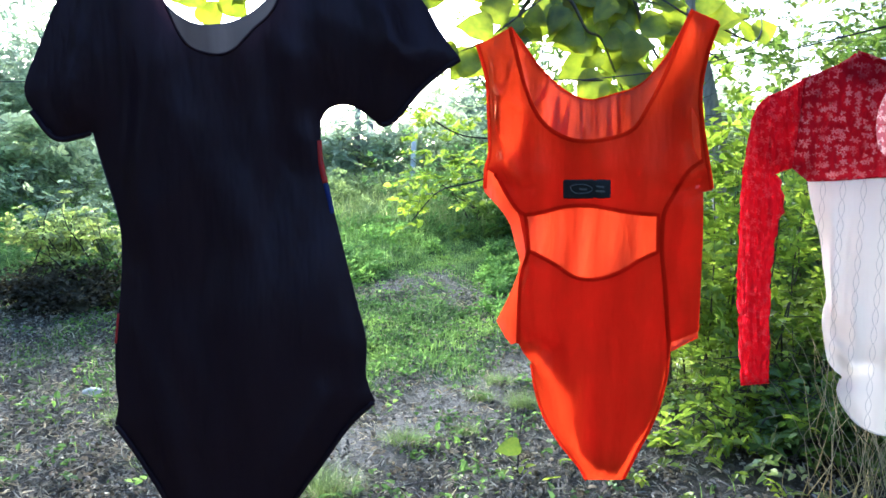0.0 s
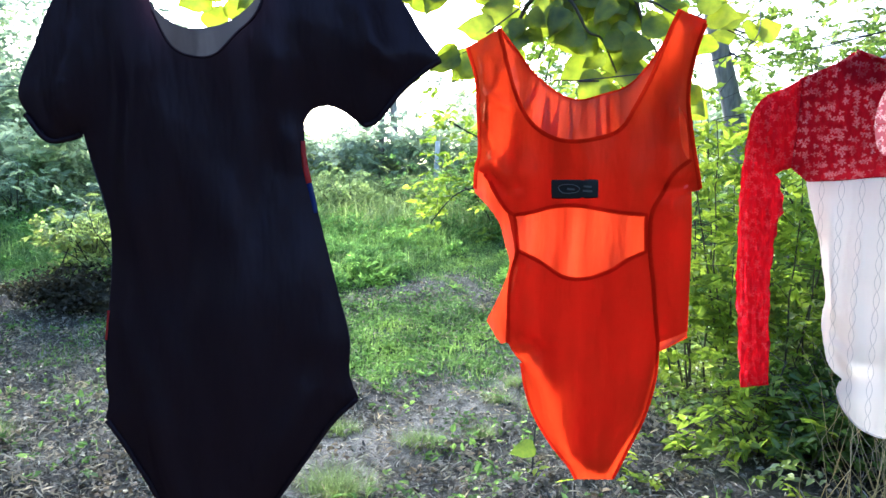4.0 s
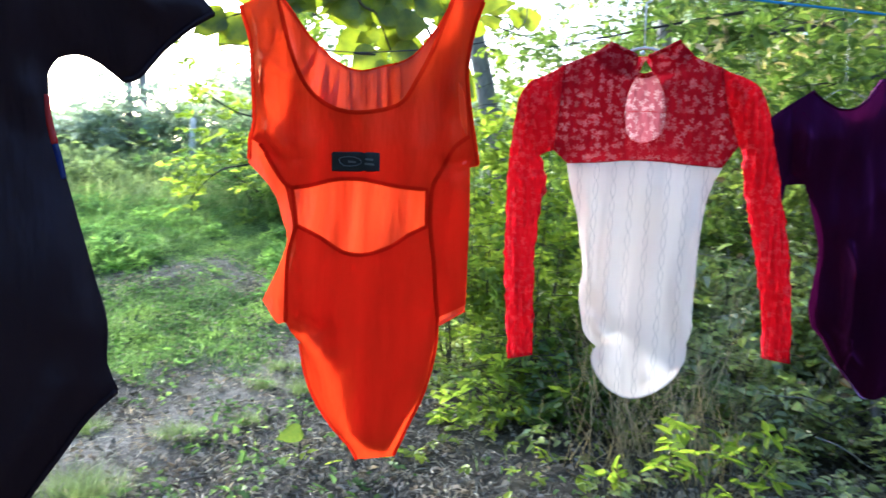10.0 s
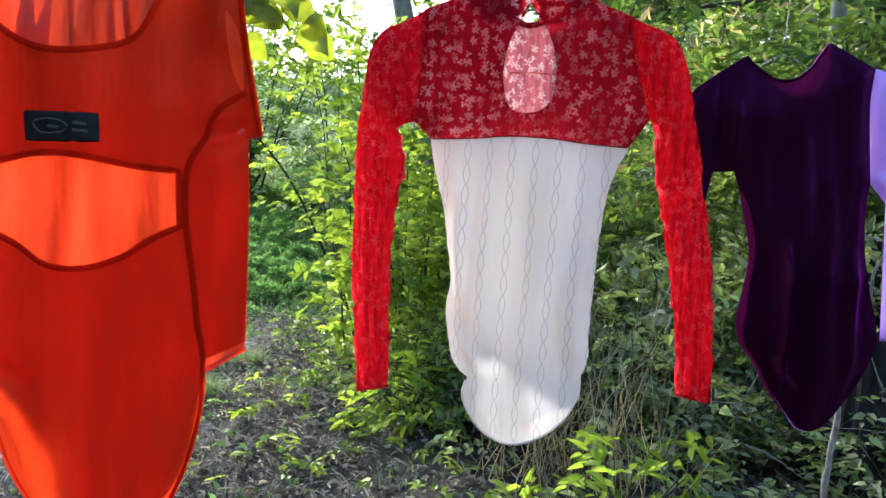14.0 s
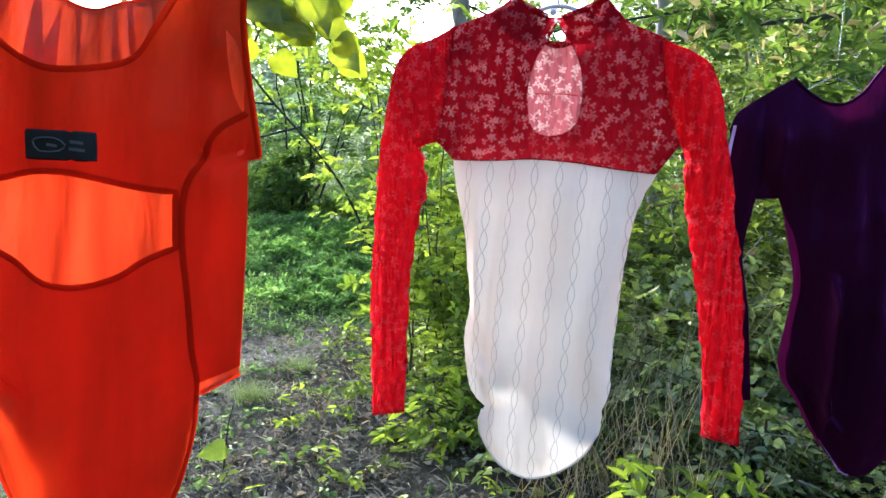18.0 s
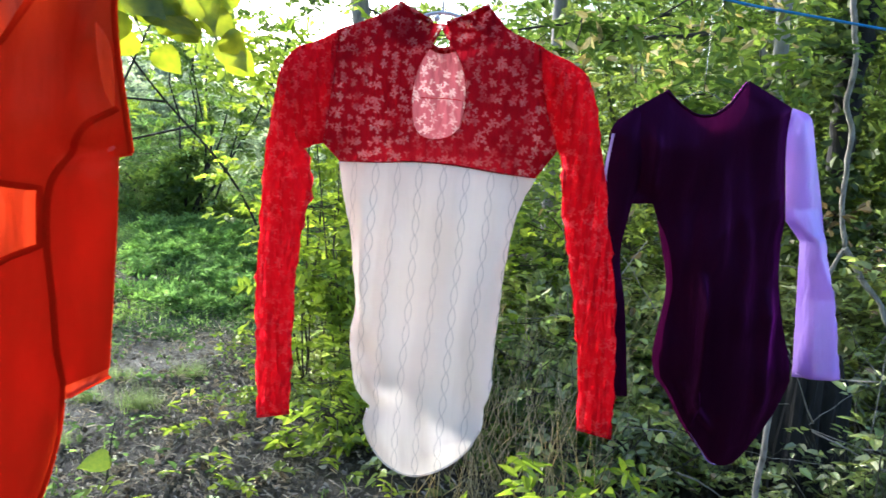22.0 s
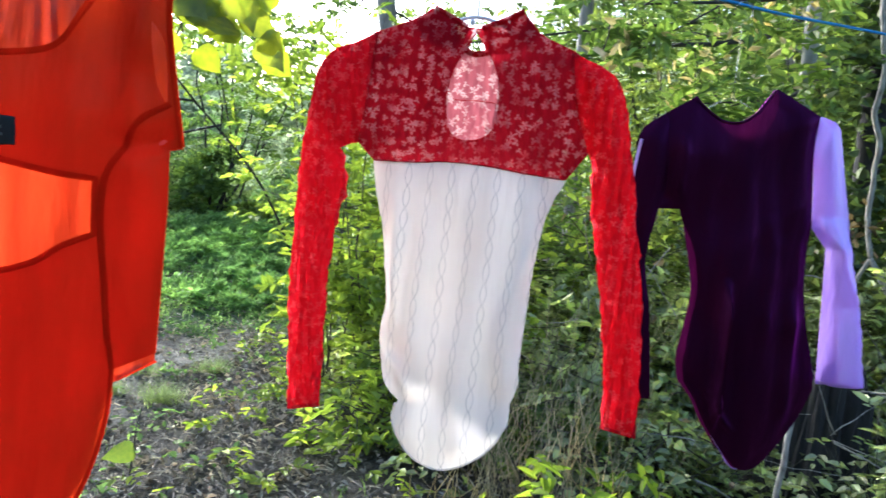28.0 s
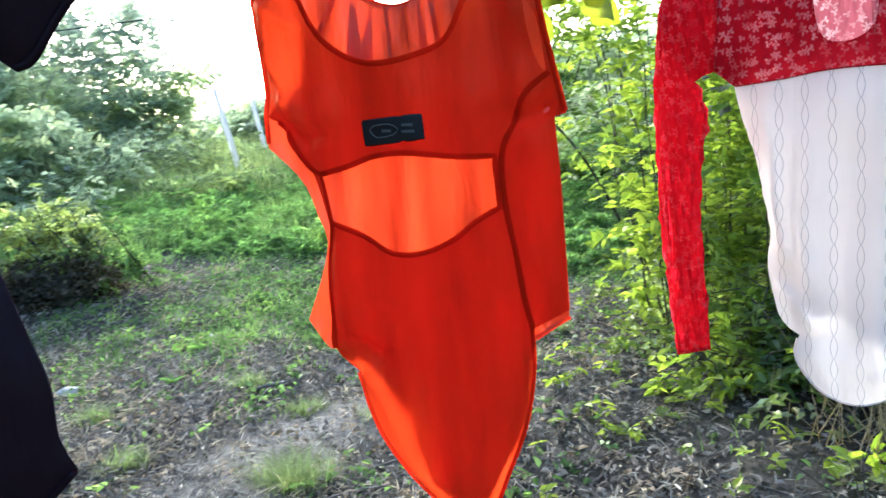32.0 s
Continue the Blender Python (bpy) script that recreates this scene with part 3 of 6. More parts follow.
def edge_distance(q, loop):
    a, b = loop, np.roll(loop, -1, 0)
    ab = b - a
    t = np.clip(((q[:, None] - a) * ab).sum(-1) / ((ab**2).sum(-1) + 1e-12), 0, 1)
    return np.linalg.norm(q[:, None] - (a + t[..., None] * ab), axis=-1).min(1)


class Form:
    """The hollow shape that a hanging garment takes: its silhouette, how far it stands open, and its folds."""

    def __init__(self, points, depth, fold=0.004, seed=0, soft=0.05, pleat=0.0, pleats=40, near=0.4, ridges=(), keel=()):
        self.loop, self.depth, self.fold, self.seed, self.soft = outline(points), depth, fold, seed, soft
        self.pleat, self.pleats, self.near, self.ridges, self.keel = pleat, pleats, near, ridges, keel

    def y(self, q, side):
        q = np.atleast_2d(q)
        d = edge_distance(q, self.loop)
        open_ = 1 - np.exp(-(d / self.soft))
        crease = np.array([noise.noise((u * 12 + self.seed, side * 3.0, z * 3.5)) + 0.5 * noise.noise((u * 30, side * 5.0 + self.seed, z * 9)) for u, z in q])
        sway = np.array([noise.noise((u * 6, z * 1.6, self.seed + side * 2.0)) for u, z in q])
        drape = self.pleat * np.sin(q[:, 0] * self.pleats * 2 + 4.5 * sway) * np.clip(d / 0.03, 0, 1) * (0.35 + np.clip(sway + 0.3, 0, 1.2)) * (1.0 if side > 0 else self.near)
        drape += self.fold * 0.9 * np.abs(np.array([noise.noise((u * 3.2 + z * 2.2 + self.seed, z * 5.0 - u * 2.0, side * 4.0)) for u, z in q])) * np.clip(d / 0.03, 0, 1)
        for (u0, z0), (u1, z1), wide, tall in self.ridges:
            ax = np.array([u1 - u0, z1 - z0])
            t = ((q - (u0, z0)) @ ax) / (ax @ ax)
            off = ((q - (u0, z0)) @ np.array([ax[1], -ax[0]])) / np.linalg.norm(ax)
            drape = drape + side * tall * np.exp(-((off + 0.3 * wide * np.sin(t * 7)) / wide) ** 2) * np.clip(np.minimum(t, 1 - t) * 4 + 0.15, 0, 1) * (1.0 if side < 0 else 0.3) * np.clip(d / 0.012, 0, 1)
        if len(self.keel) and side < 0:
            k = np.array(self.keel)[::-1]
            off = q[:, 0] - np.interp(q[:, 1], k[:, 1], k[:, 0])
            down = np.clip((k[-1, 1] - q[:, 1]) / 0.06, 0, 1)
            tip = 0.14 * np.clip(-0.06 - q[:, 1], 0, 0.2)
            return -(np.maximum(0.045 - 0.55 * np.abs(off), 0.0) + tip) * down * np.clip(d / 0.012, 0, 1) - self.depth * open_ * np.maximum(1 - down, 0.15) + 0.4 * self.fold * crease * np.clip(d / 0.02, 0.15, 1)
        return side * self.depth * open_ + self.fold * crease * np.clip(d / 0.02, 0.15, 1) + drape


def panel(name, form, points, side, material, parent, label="", holes=(), step=0.013, lift=0.0, ragged=0.0):
    """A cloth panel of the given outline and holes, laid on one side of the garment's form (-1: towards the walk)."""
    from mathutils.geometry import delaunay_2d_cdt
    loops = [outline(points)] + [outline(h, 0.008) for h in holes]
    if ragged:
        loops[0] = loops[0] + np.array([(noise.noise((u * 90, z * 90, 1.0)), noise.noise((u * 90, z * 90, 9.0))) for u, z in loops[0]]) * ragged
    verts, edges = [], []
    for lp in loops:
        k = len(verts)
        verts += lp.tolist()
        edges += [(k + i, k + (i + 1) % len(lp)) for i in range(len(lp))]
    lo, hi = loops[0].min(0), loops[0].max(0)
    g = np.stack(np.meshgrid(np.arange(lo[0], hi[0], step), np.arange(lo[1], hi[1], step)), -1).reshape(-1, 2)
    g = g + ((np.arange(len(g)) % 2) * 0.3 * step)[:, None] * [1, 0]
    keep = inside(g, loops[0]) & (edge_distance(g, loops[0]) > step * 0.5)
    for h in loops[1:]:
        keep &= ~inside(g, h) & (edge_distance(g, h) > step * 0.5)
    verts += g[keep].tolist()
    v2, _, f2, *_ = delaunay_2d_cdt([Vector(v) for v in verts], edges, [], 4, 1e-5)
    q = np.array([tuple(v) for v in v2])
    y = form.y(q, side) + side * lift
    for h in loops[1:]:
        centre = np.array([q[list(f)].mean(0) for f in f2])
        f2 = [f for f, gone in zip(f2, inside(centre, h)) if not gone]
    ob = piece(name, mesh_of(name, np.stack([q[:, 0], y, q[:, 1]], 1), [list(f) for f in f2], material, True), parent, label)
    return ob


def seam(name, form, points, side, material, parent, radius=0.003, closed=False, label="", squash=True):
    """A sewn binding that follows the cloth."""
    if closed:
        q = outline(points, 0.008)
        q = np.vstack([q, q[:1]])
    else:
        q = smooth_line([p[:2] for p in points], 8)
    y = form.y(q, side) + side * 0.001
    return piece(name, tubes_mesh(name, [(np.stack([q[:, 0], y, q[:, 1]], 1), radius)], material, 6), parent, label)


def ribbon(name, form, points, side, material, parent, width=0.0065, closed=False, label=""):
    """A flat band of cloth sewn along an edge."""
    if closed:
        q = outline(points, 0.008)
        q = np.vstack([q, q[:2]])
    else:
        q = smooth_line([p[:2] for p in points], 8)
    t = unit(np.gradient(q, axis=0))
    n = np.stack([-t[:, 1], t[:, 0]], 1)
    rows = []
    for k, lift in ((-0.5, 0.0012), (0.0, 0.0024), (0.5, 0.0012)):
        e = q + n * width * k
        rows.append(np.stack([e[:, 0], form.y(e, side) + side * lift, e[:, 1]], 1))
    m = len(q)
    faces = [[r * m + i, r * m + i + 1, (r + 1) * m + i + 1, (r + 1) * m + i] for r in (0, 1) for i in range(m - 1)]
    return piece(name, mesh_of(name, np.concatenate(rows), faces, material, True), parent, label)


def hanger(x, y, z, rz, half=0.17, drop=0.05, hook=0.1, material=M_PLASTIC, hook_size=0.0018, label="thin milky plastic clothes hanger on a blue cord"):
    """Thin clothes hanger; its shoulder bar runs inside the garment and its hook goes over the cord."""
    h = thing("clothes_hanger", label, "hanger", x, y, z, rz, "hangers on the line")
    arms = smooth_line([(-half, 0, -drop), (-half * 0.5, 0, -drop * 0.4), (0, 0, 0), (half * 0.5, 0, -drop * 0.4), (half, 0, -drop)], 6)
    piece("shoulder_bar", tubes_mesh("shoulder_bar", [(arms, 0.003 if material == M_PLASTIC else 0.0014)], material), h)
    a = np.linspace(-0.5 * np.pi, 1.0 * np.pi, 14)
    bow = np.stack([0.018 * np.cos(a), 0 * a, hook - 0.02 + 0.018 * np.sin(a)], 1)
    piece("hook", tubes_mesh("hook", [(np.vstack([[(0, 0, 0)], [(0, 0, hook * 0.5)], bow]), hook_size)], material, 6), h)
    return h


def navy_bodysuit():
    g = thing("short_sleeved_bodysuit", "black navy short-sleeved bodysuit hung from a cord", "bodysuit", -0.077, 0.84, 1.4, 3, "garments on the line")
    sil = [(-0.215, 0.4, 1), (-0.29, 0.37), (-0.33, 0.325), (-0.362, 0.256), (-0.378, 0.221), (-0.381, 0.199), (-0.37, 0.178), (-0.342, 0.141, 1), (-0.311, 0.144), (-0.296, 0.151, 1), (-0.287, 0.113), (-0.274, 0.066), (-0.265, 0.02),
           (-0.268, -0.05), (-0.278, -0.121), (-0.28, -0.18), (-0.277, -0.207), (-0.283, -0.233, 1), (-0.255, -0.275), (-0.216, -0.344), (-0.18, -0.425), (-0.14, -0.455), (-0.105, -0.425), (-0.049, -0.346), (-0.009, -0.291),
           (0.029, -0.238), (0.064, -0.206, 1), (0.052, -0.174), (0.053, -0.122), (0.039, -0.063), (0.012, 0.051), (-0.002, 0.11), (-0.003, 0.165, 1), (0.008, 0.181), (0.029, 0.186), (0.05, 0.178), (0.075, 0.158, 1),
           (0.093, 0.165), (0.122, 0.2), (0.151, 0.226), (0.179, 0.244, 1), (0.152, 0.28), (0.127, 0.322), (0.07, 0.385), (-0.04, 0.41, 1)]
    f = Form(sil, 0.035, 0.012, 1, ridges=[((-0.2, 0.3), (-0.24, 0.0), 0.02, 0.012), ((-0.05, 0.28), (-0.01, 0.1), 0.02, 0.012), ((-0.24, -0.1), (-0.16, -0.4), 0.018, 0.012), ((0.02, -0.15), (-0.1, -0.38), 0.018, 0.01), ((-0.3, 0.3), (-0.31, 0.15), 0.012, 0.01), ((0.06, 0.33), (0.12, 0.22), 0.014, 0.012), ((-0.12, 0.1), (-0.1, -0.25), 0.03, 0.008)])
    near = sil + [(-0.049, 0.315), (-0.081, 0.275), (-0.105, 0.25), (-0.133, 0.245), (-0.164, 0.259), (-0.186, 0.303)]
    far = sil + [(-0.055, 0.36), (-0.069, 0.332), (-0.107, 0.303), (-0.151, 0.293), (-0.188, 0.304), (-0.213, 0.333)]
    panel("back_panel", f, near, -1, M_NAVY, g, step=0.009)
    panel("front_panel", f, far, 1, M_NAVY_IN, g, "grey-lined front panel")
    seam("neck_binding", f, near[-7:], -1, M_NAVY, g, 0.0016)
    seam("hem", f, [(-0.372, 0.178), (-0.344, 0.144), (-0.312, 0.146), (-0.298, 0.151)], -1, M_NAVY, g, 0.004)
    seam("hem", f, [(0.077, 0.16), (0.093, 0.167), (0.122, 0.201), (0.151, 0.227), (0.177, 0.244)], -1, M_NAVY, g, 0.004)
    seam("leg_binding", f, [(-0.28, -0.235), (-0.253, -0.275), (-0.214, -0.344), (-0.178, -0.423), (-0.14, -0.452)], -1, M_NAVY, g, 0.004)
    seam("leg_binding", f, [(0.061, -0.207), (0.028, -0.238), (-0.01, -0.29), (-0.05, -0.345), (-0.106, -0.423), (-0.14, -0.452)], -1, M_NAVY, g, 0.004)
    seam("side_print", f, [(-0.006, 0.14), (-0.004, 0.115), (0.002, 0.085)], 0, M_RED_PRINT, g, 0.004, label="red printed side edge")
    seam("side_print", f, [(0.002, 0.085), (0.006, 0.068), (0.01, 0.045)], 0, M_BLUE_PRINT, g, 0.0036, label="blue printed side edge")
    seam("side_print", f, [(-0.272, -0.085), (-0.277, -0.125)], 0, M_RED_PRINT, g, 0.0022, label="red printed side edge")
    return g


def orange_swimsuit():
    g = thing("swimsuit", "orange-red swimsuit with a cut-out back hung from a cord", "swimsuit", 0.324, 1.069, 1.43, -11, "garments on the line")
    straps = [(-0.148, 0.302, 1), (-0.2, 0.276, 1), (-0.185, 0.222), (-0.182, 0.171), (-0.18, 0.106), (-0.186, 0.078)]
    left = straps + [(-0.19, 0.04, 1), (-0.167, 0.016), (-0.148, -0.011), (-0.137, -0.05), (-0.13, -0.078), (-0.144, -0.122), (-0.169, -0.174, 1), (-0.144, -0.212), (-0.11, -0.242, 1)]
    low = [(-0.103, -0.286), (-0.088, -0.33), (-0.062, -0.373), (-0.032, -0.409), (-0.019, -0.432, 1), (0.04, -0.427, 1), (0.061, -0.378), (0.088, -0.317), (0.104, -0.251), (0.11, -0.208, 1)]
    right = [(0.15, -0.186, 1), (0.153, -0.093), (0.154, -0.023), (0.153, 0.039, 1), (0.166, 0.042, 1), (0.162, 0.063), (0.149, 0.141), (0.145, 0.196), (0.155, 0.249), (0.17, 0.296, 1), (0.131, 0.315, 1)]
    sil = left + low + right
    f = Form(sil, 0.034, 0.012, 4, pleat=0.015, pleats=42, ridges=[((-0.178, 0.27), (-0.15, 0.09), 0.009, 0.022), ((-0.135, 0.26), (-0.168, 0.12), 0.007, 0.018), ((-0.17, 0.2), (-0.125, 0.17), 0.006, 0.014), ((-0.185, 0.06), (-0.1, 0.045), 0.012, -0.02), ((-0.165, 0.1), (-0.11, 0.03), 0.01, 0.016),
                                                                  ((-0.15, 0.0), (-0.155, -0.18), 0.01, 0.016), ((-0.16, -0.17), (-0.09, -0.26), 0.012, 0.016), ((-0.09, -0.24), (-0.04, -0.4), 0.014, 0.014), ((-0.115, -0.2), (-0.06, -0.22), 0.012, -0.012),
                                                                  ((0.12, 0.06), (0.125, -0.16), 0.014, 0.01), ((0.1, 0.03), (0.16, 0.06), 0.01, -0.012), ((0.15, 0.25), (0.12, 0.12), 0.012, 0.01)])
    back_neck = [(0.114, 0.275), (0.093, 0.22), (0.067, 0.168), (0.045, 0.135), (0.008, 0.121), (-0.033, 0.118), (-0.071, 0.131), (-0.1, 0.159), (-0.121, 0.205), (-0.133, 0.251)]
    front_neck = [(0.109, 0.27), (0.086, 0.236), (0.059, 0.209), (0.017, 0.193), (-0.025, 0.187), (-0.061, 0.201), (-0.098, 0.233), (-0.128, 0.274)]
    cut = [(-0.119, 0.003, 1), (-0.089, 0.008), (-0.053, 0.017), (-0.012, 0.018), (0.036, 0.009), (0.086, 0.004, 1), (0.086, -0.053, 1), (0.057, -0.067), (0.031, -0.085), (-0.004, -0.097), (-0.039, -0.094), (-0.07, -0.077), (-0.095, -0.063), (-0.113, -0.054, 1)]
    arm = [(0.131, 0.168, 1), (0.141, 0.152), (0.146, 0.12), (0.148, 0.086, 1), (0.138, 0.105), (0.133, 0.135)]
    seam_top = [(-0.172, 0.069), (-0.153, 0.04), (-0.134, 0.012)]
    seam_low = [(-0.12, -0.056), (-0.127, -0.096), (-0.13, -0.154), (-0.129, -0.205)]
    panel("back_panel", f, straps + seam_top + [(-0.126, -0.02)] + seam_low + [(-0.11, -0.242, 1)] + low[:-1] + [(0.107, -0.199, 1), (0.151, -0.178, 1)] + right[1:] + back_neck, -1, M_ORANGE, g, holes=[cut, arm], step=0.0065)
    high = [(-0.118, -0.208), (-0.085, -0.25), (-0.055, -0.32), (-0.032, -0.385), (0.0, -0.4), (0.035, -0.395), (0.062, -0.345), (0.085, -0.3), (0.1, -0.235)]
    front_left = [(-0.148, 0.302, 1), (-0.146, 0.22), (-0.15, 0.14), (-0.172, 0.1), (-0.185, 0.078), (-0.19, 0.04, 1)] + left[7:-1]
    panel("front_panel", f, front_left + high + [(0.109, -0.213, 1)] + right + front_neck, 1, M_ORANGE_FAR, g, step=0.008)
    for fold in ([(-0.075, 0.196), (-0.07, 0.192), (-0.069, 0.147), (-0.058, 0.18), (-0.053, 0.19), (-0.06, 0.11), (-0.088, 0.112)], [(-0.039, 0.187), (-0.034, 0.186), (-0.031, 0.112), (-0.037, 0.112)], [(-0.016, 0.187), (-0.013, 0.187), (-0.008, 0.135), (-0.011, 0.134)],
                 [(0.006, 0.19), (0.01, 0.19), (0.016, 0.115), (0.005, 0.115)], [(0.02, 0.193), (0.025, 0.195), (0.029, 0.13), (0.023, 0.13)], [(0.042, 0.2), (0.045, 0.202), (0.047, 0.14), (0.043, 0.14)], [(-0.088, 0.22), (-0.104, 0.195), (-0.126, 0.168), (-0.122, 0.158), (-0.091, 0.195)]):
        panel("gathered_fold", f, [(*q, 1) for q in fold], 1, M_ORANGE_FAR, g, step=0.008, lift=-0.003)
    ribbon("neck_binding", f, [sil[-1]] + back_neck + [sil[0]], -1, M_ORANGE_SEAM, g)
    ribbon("neck_binding", f, [sil[-1]] + front_neck + [sil[0]], 1, M_ORANGE_SEAM, g)
    ribbon("cutout_binding", f, cut, -1, M_ORANGE_SEAM, g, closed=True)
    ribbon("side_seam", f, seam_top + [(-0.119, 0.003)], -1, M_ORANGE_SEAM, g)
    ribbon("side_seam", f, [(-0.113, -0.054)] + seam_low[1:], -1, M_ORANGE_SEAM, g)
    ribbon("side_seam", f, [(0.151, 0.088), (0.126, 0.068), (0.11, 0.038), (0.094, 0.005), (0.092, -0.049), (0.098, -0.105), (0.103, -0.165), (0.107, -0.197)], -1, M_ORANGE_SEAM, g)
    ribbon("armhole_binding", f, straps[1:] + [(-0.188, 0.045)], -1, M_ORANGE_SEAM, g)
    ribbon("armhole_binding", f, [(0.168, 0.292), (0.154, 0.249), (0.145, 0.196), (0.149, 0.141), (0.162, 0.063), (0.165, 0.044)], -1, M_ORANGE_SEAM, g)
    ribbon("leg_binding", f, [(-0.11, -0.242)] + low[:5], -1, M_ORANGE_SEAM, g, 0.005)
    ribbon("leg_binding", f, [(0.107, -0.192), (0.104, -0.251), (0.088, -0.317), (0.061, -0.378), (0.04, -0.425)], -1, M_ORANGE_SEAM, g, 0.005)
    ribbon("leg_binding", f, [(0.11, -0.21), (0.15, -0.187)], 1, M_ORANGE_SEAM, g)
    edge = [(-0.058, 0.057, 1), (-0.058, 0.031, 1), (0.012, 0.032, 1), (0.012, 0.057, 1)]
    tag = panel("label_patch", f, edge, -1, M_TAG, g, "black woven label with an illegible grey mark", step=0.01, lift=0.0035)
    seam("label_edge", f, edge, -1, M_TAG, tag, 0.002, True)
    seam("label_mark", f, [(-0.048, 0.047), (-0.04, 0.051), (-0.024, 0.051), (-0.014, 0.045), (-0.02, 0.039), (-0.04, 0.038)], -1.16, M_TAG_MARK, tag, 0.0008, True)
    for u, z, w in ((-0.034, 0.044, 0.012), (-0.008, 0.048, 0.012), (-0.009, 0.041, 0.014)):
        panel("label_mark", f, [(u, z + 0.002, 1), (u, z - 0.001, 1), (u + w, z - 0.002, 1), (u + w, z + 0.001, 1)], -1, M_TAG_MARK, tag, step=0.004, lift=0.0055)
    return g


def lace_bodysuit():
    g = thing("long_sleeved_bodysuit", "white knit bodysuit with a red lace yoke and sleeves", "bodysuit", 0.90, 1.30, 1.45, -31.5, "garments on the line")
    body = [(-0.144, 0.035, 1), (-0.136, -0.01), (-0.12, -0.071), (-0.109, -0.142), (-0.103, -0.19), (-0.109, -0.239), (-0.103, -0.287), (-0.093, -0.323), (-0.069, -0.345, 1), (-0.078, -0.375), (-0.065, -0.407), (-0.036, -0.438),
            (0.006, -0.45), (0.05, -0.434), (0.088, -0.401), (0.109, -0.362), (0.111, -0.325), (0.12, -0.296), (0.118, -0.26), (0.121, -0.2), (0.124, -0.136), (0.13, -0.066), (0.142, -0.011), (0.16, 0.031, 1)]
    yoke = [(0.16, 0.031, 1), (0.188, 0.072, 1), (0.172, 0.14), (0.157, 0.22, 1), (0.126, 0.233), (0.099, 0.246), (0.072, 0.276, 1)]
    yoke_left = [(-0.07, 0.275, 1), (-0.096, 0.258), (-0.162, 0.233, 1), (-0.168, 0.15), (-0.174, 0.062, 1), (-0.144, 0.035, 1)]
    f = Form(body[:-1] + yoke + yoke_left[:-1], 0.03, 0.011, 8, pleat=0.009, pleats=40, near=0.6, ridges=[((-0.1, 0.0), (-0.075, -0.26), 0.012, 0.014), ((-0.045, -0.02), (-0.05, -0.3), 0.014, 0.01), ((0.12, 0.0), (0.09, -0.3), 0.016, 0.012), ((0.03, -0.1), (0.035, -0.4), 0.018, 0.008), ((-0.1, -0.27), (-0.03, -0.33), 0.012, 0.01), ((0.1, -0.36), (0.02, -0.42), 0.012, 0.008)])
    panel("back_body", f, body + [(0.1, 0.035), (0.04, 0.041), (-0.02, 0.042), (-0.08, 0.037)], -1, M_KNIT, g, "white pointelle knit body", ragged=0.002, step=0.0075)
    high = body[:6] + [(-0.09, -0.285), (-0.05, -0.29), (-0.02, -0.315), (0.03, -0.35), (0.08, -0.365), (0.11, -0.345)] + body[16:]
    panel("front_body", f, high + [(0.1, 0.05), (0.04, 0.055), (-0.02, 0.055), (-0.08, 0.052)], 1, M_KNIT_SHEER, g, "white pointelle knit body", ragged=0.002)
    base = [(-0.08, 0.037), (-0.02, 0.042), (0.04, 0.041), (0.1, 0.035)]
    key = [(0.006, 0.24, 1), (-0.007, 0.209), (-0.018, 0.19), (-0.028, 0.149), (-0.025, 0.104), (-0.012, 0.081), (0.017, 0.077), (0.043, 0.094), (0.05, 0.132), (0.044, 0.175), (0.027, 0.211), (0.015, 0.225)]
    panel("back_yoke", f, base + yoke + [(0.045, 0.262), (0.012, 0.246, 1), (-0.01, 0.247, 1), (-0.04, 0.263)] + yoke_left, -1, M_LACE, g, "red floral lace yoke with a keyhole", holes=[key])
    panel("front_yoke", f, base + yoke + [(0.056, 0.252), (0.032, 0.224), (0.003, 0.213), (-0.022, 0.222), (-0.046, 0.252)] + yoke_left, 1, M_LACE_PALE, g, "pale pink floral lace front yoke", lift=0.002)
    seam("lining_seam", f, [(-0.03, 0.141), (0.01, 0.142), (0.052, 0.14)], 0.96, M_LACE, g, 0.0008)
    seam("keyhole_binding", f, key, -1, M_LACE, g, 0.0008, True)
    # Unseen inner layers, added to darken the collar where sun comes through the neck.
    for facing in ([(0.072, 0.276, 1), (0.045, 0.262), (0.012, 0.246, 1), (0.02, 0.21, 1), (0.06, 0.215), (0.1, 0.245, 1)], [(-0.065, 0.276, 1), (-0.1, 0.25, 1), (-0.06, 0.215), (-0.02, 0.205, 1), (-0.01, 0.247, 1), (-0.04, 0.263)]):
        panel("collar_shade_layer", f, facing, -1, M_LACE, g, lift=-0.003)
    seam("collar", f, [(0.072, 0.276), (0.045, 0.262), (0.012, 0.246)], -1, M_LACE, g, 0.004, label="red lace stand collar")
    seam("collar", f, [(-0.065, 0.276), (-0.04, 0.263), (-0.01, 0.247)], -1, M_LACE, g, 0.004, label="red lace stand collar")
    seam("collar", f, [(0.06, 0.262), (0.056, 0.252), (0.032, 0.224), (0.003, 0.213), (-0.022, 0.222), (-0.046, 0.252), (-0.055, 0.262)], 1, M_LACE, g, 0.005, label="red lace stand collar")
    seam("yoke_seam", f, [(-0.142, 0.035), (-0.08, 0.037), (-0.02, 0.042), (0.04, 0.041), (0.1, 0.035), (0.158, 0.031)], -1, M_LACE, g, 0.0012)
    seam("leg_binding", f, [(-0.073, -0.35), (-0.077, -0.375), (-0.064, -0.406), (-0.036, -0.436), (0.006, -0.448), (0.05, -0.432), (0.087, -0.4), (0.108, -0.36)], -1, M_KNIT, g, 0.0015)
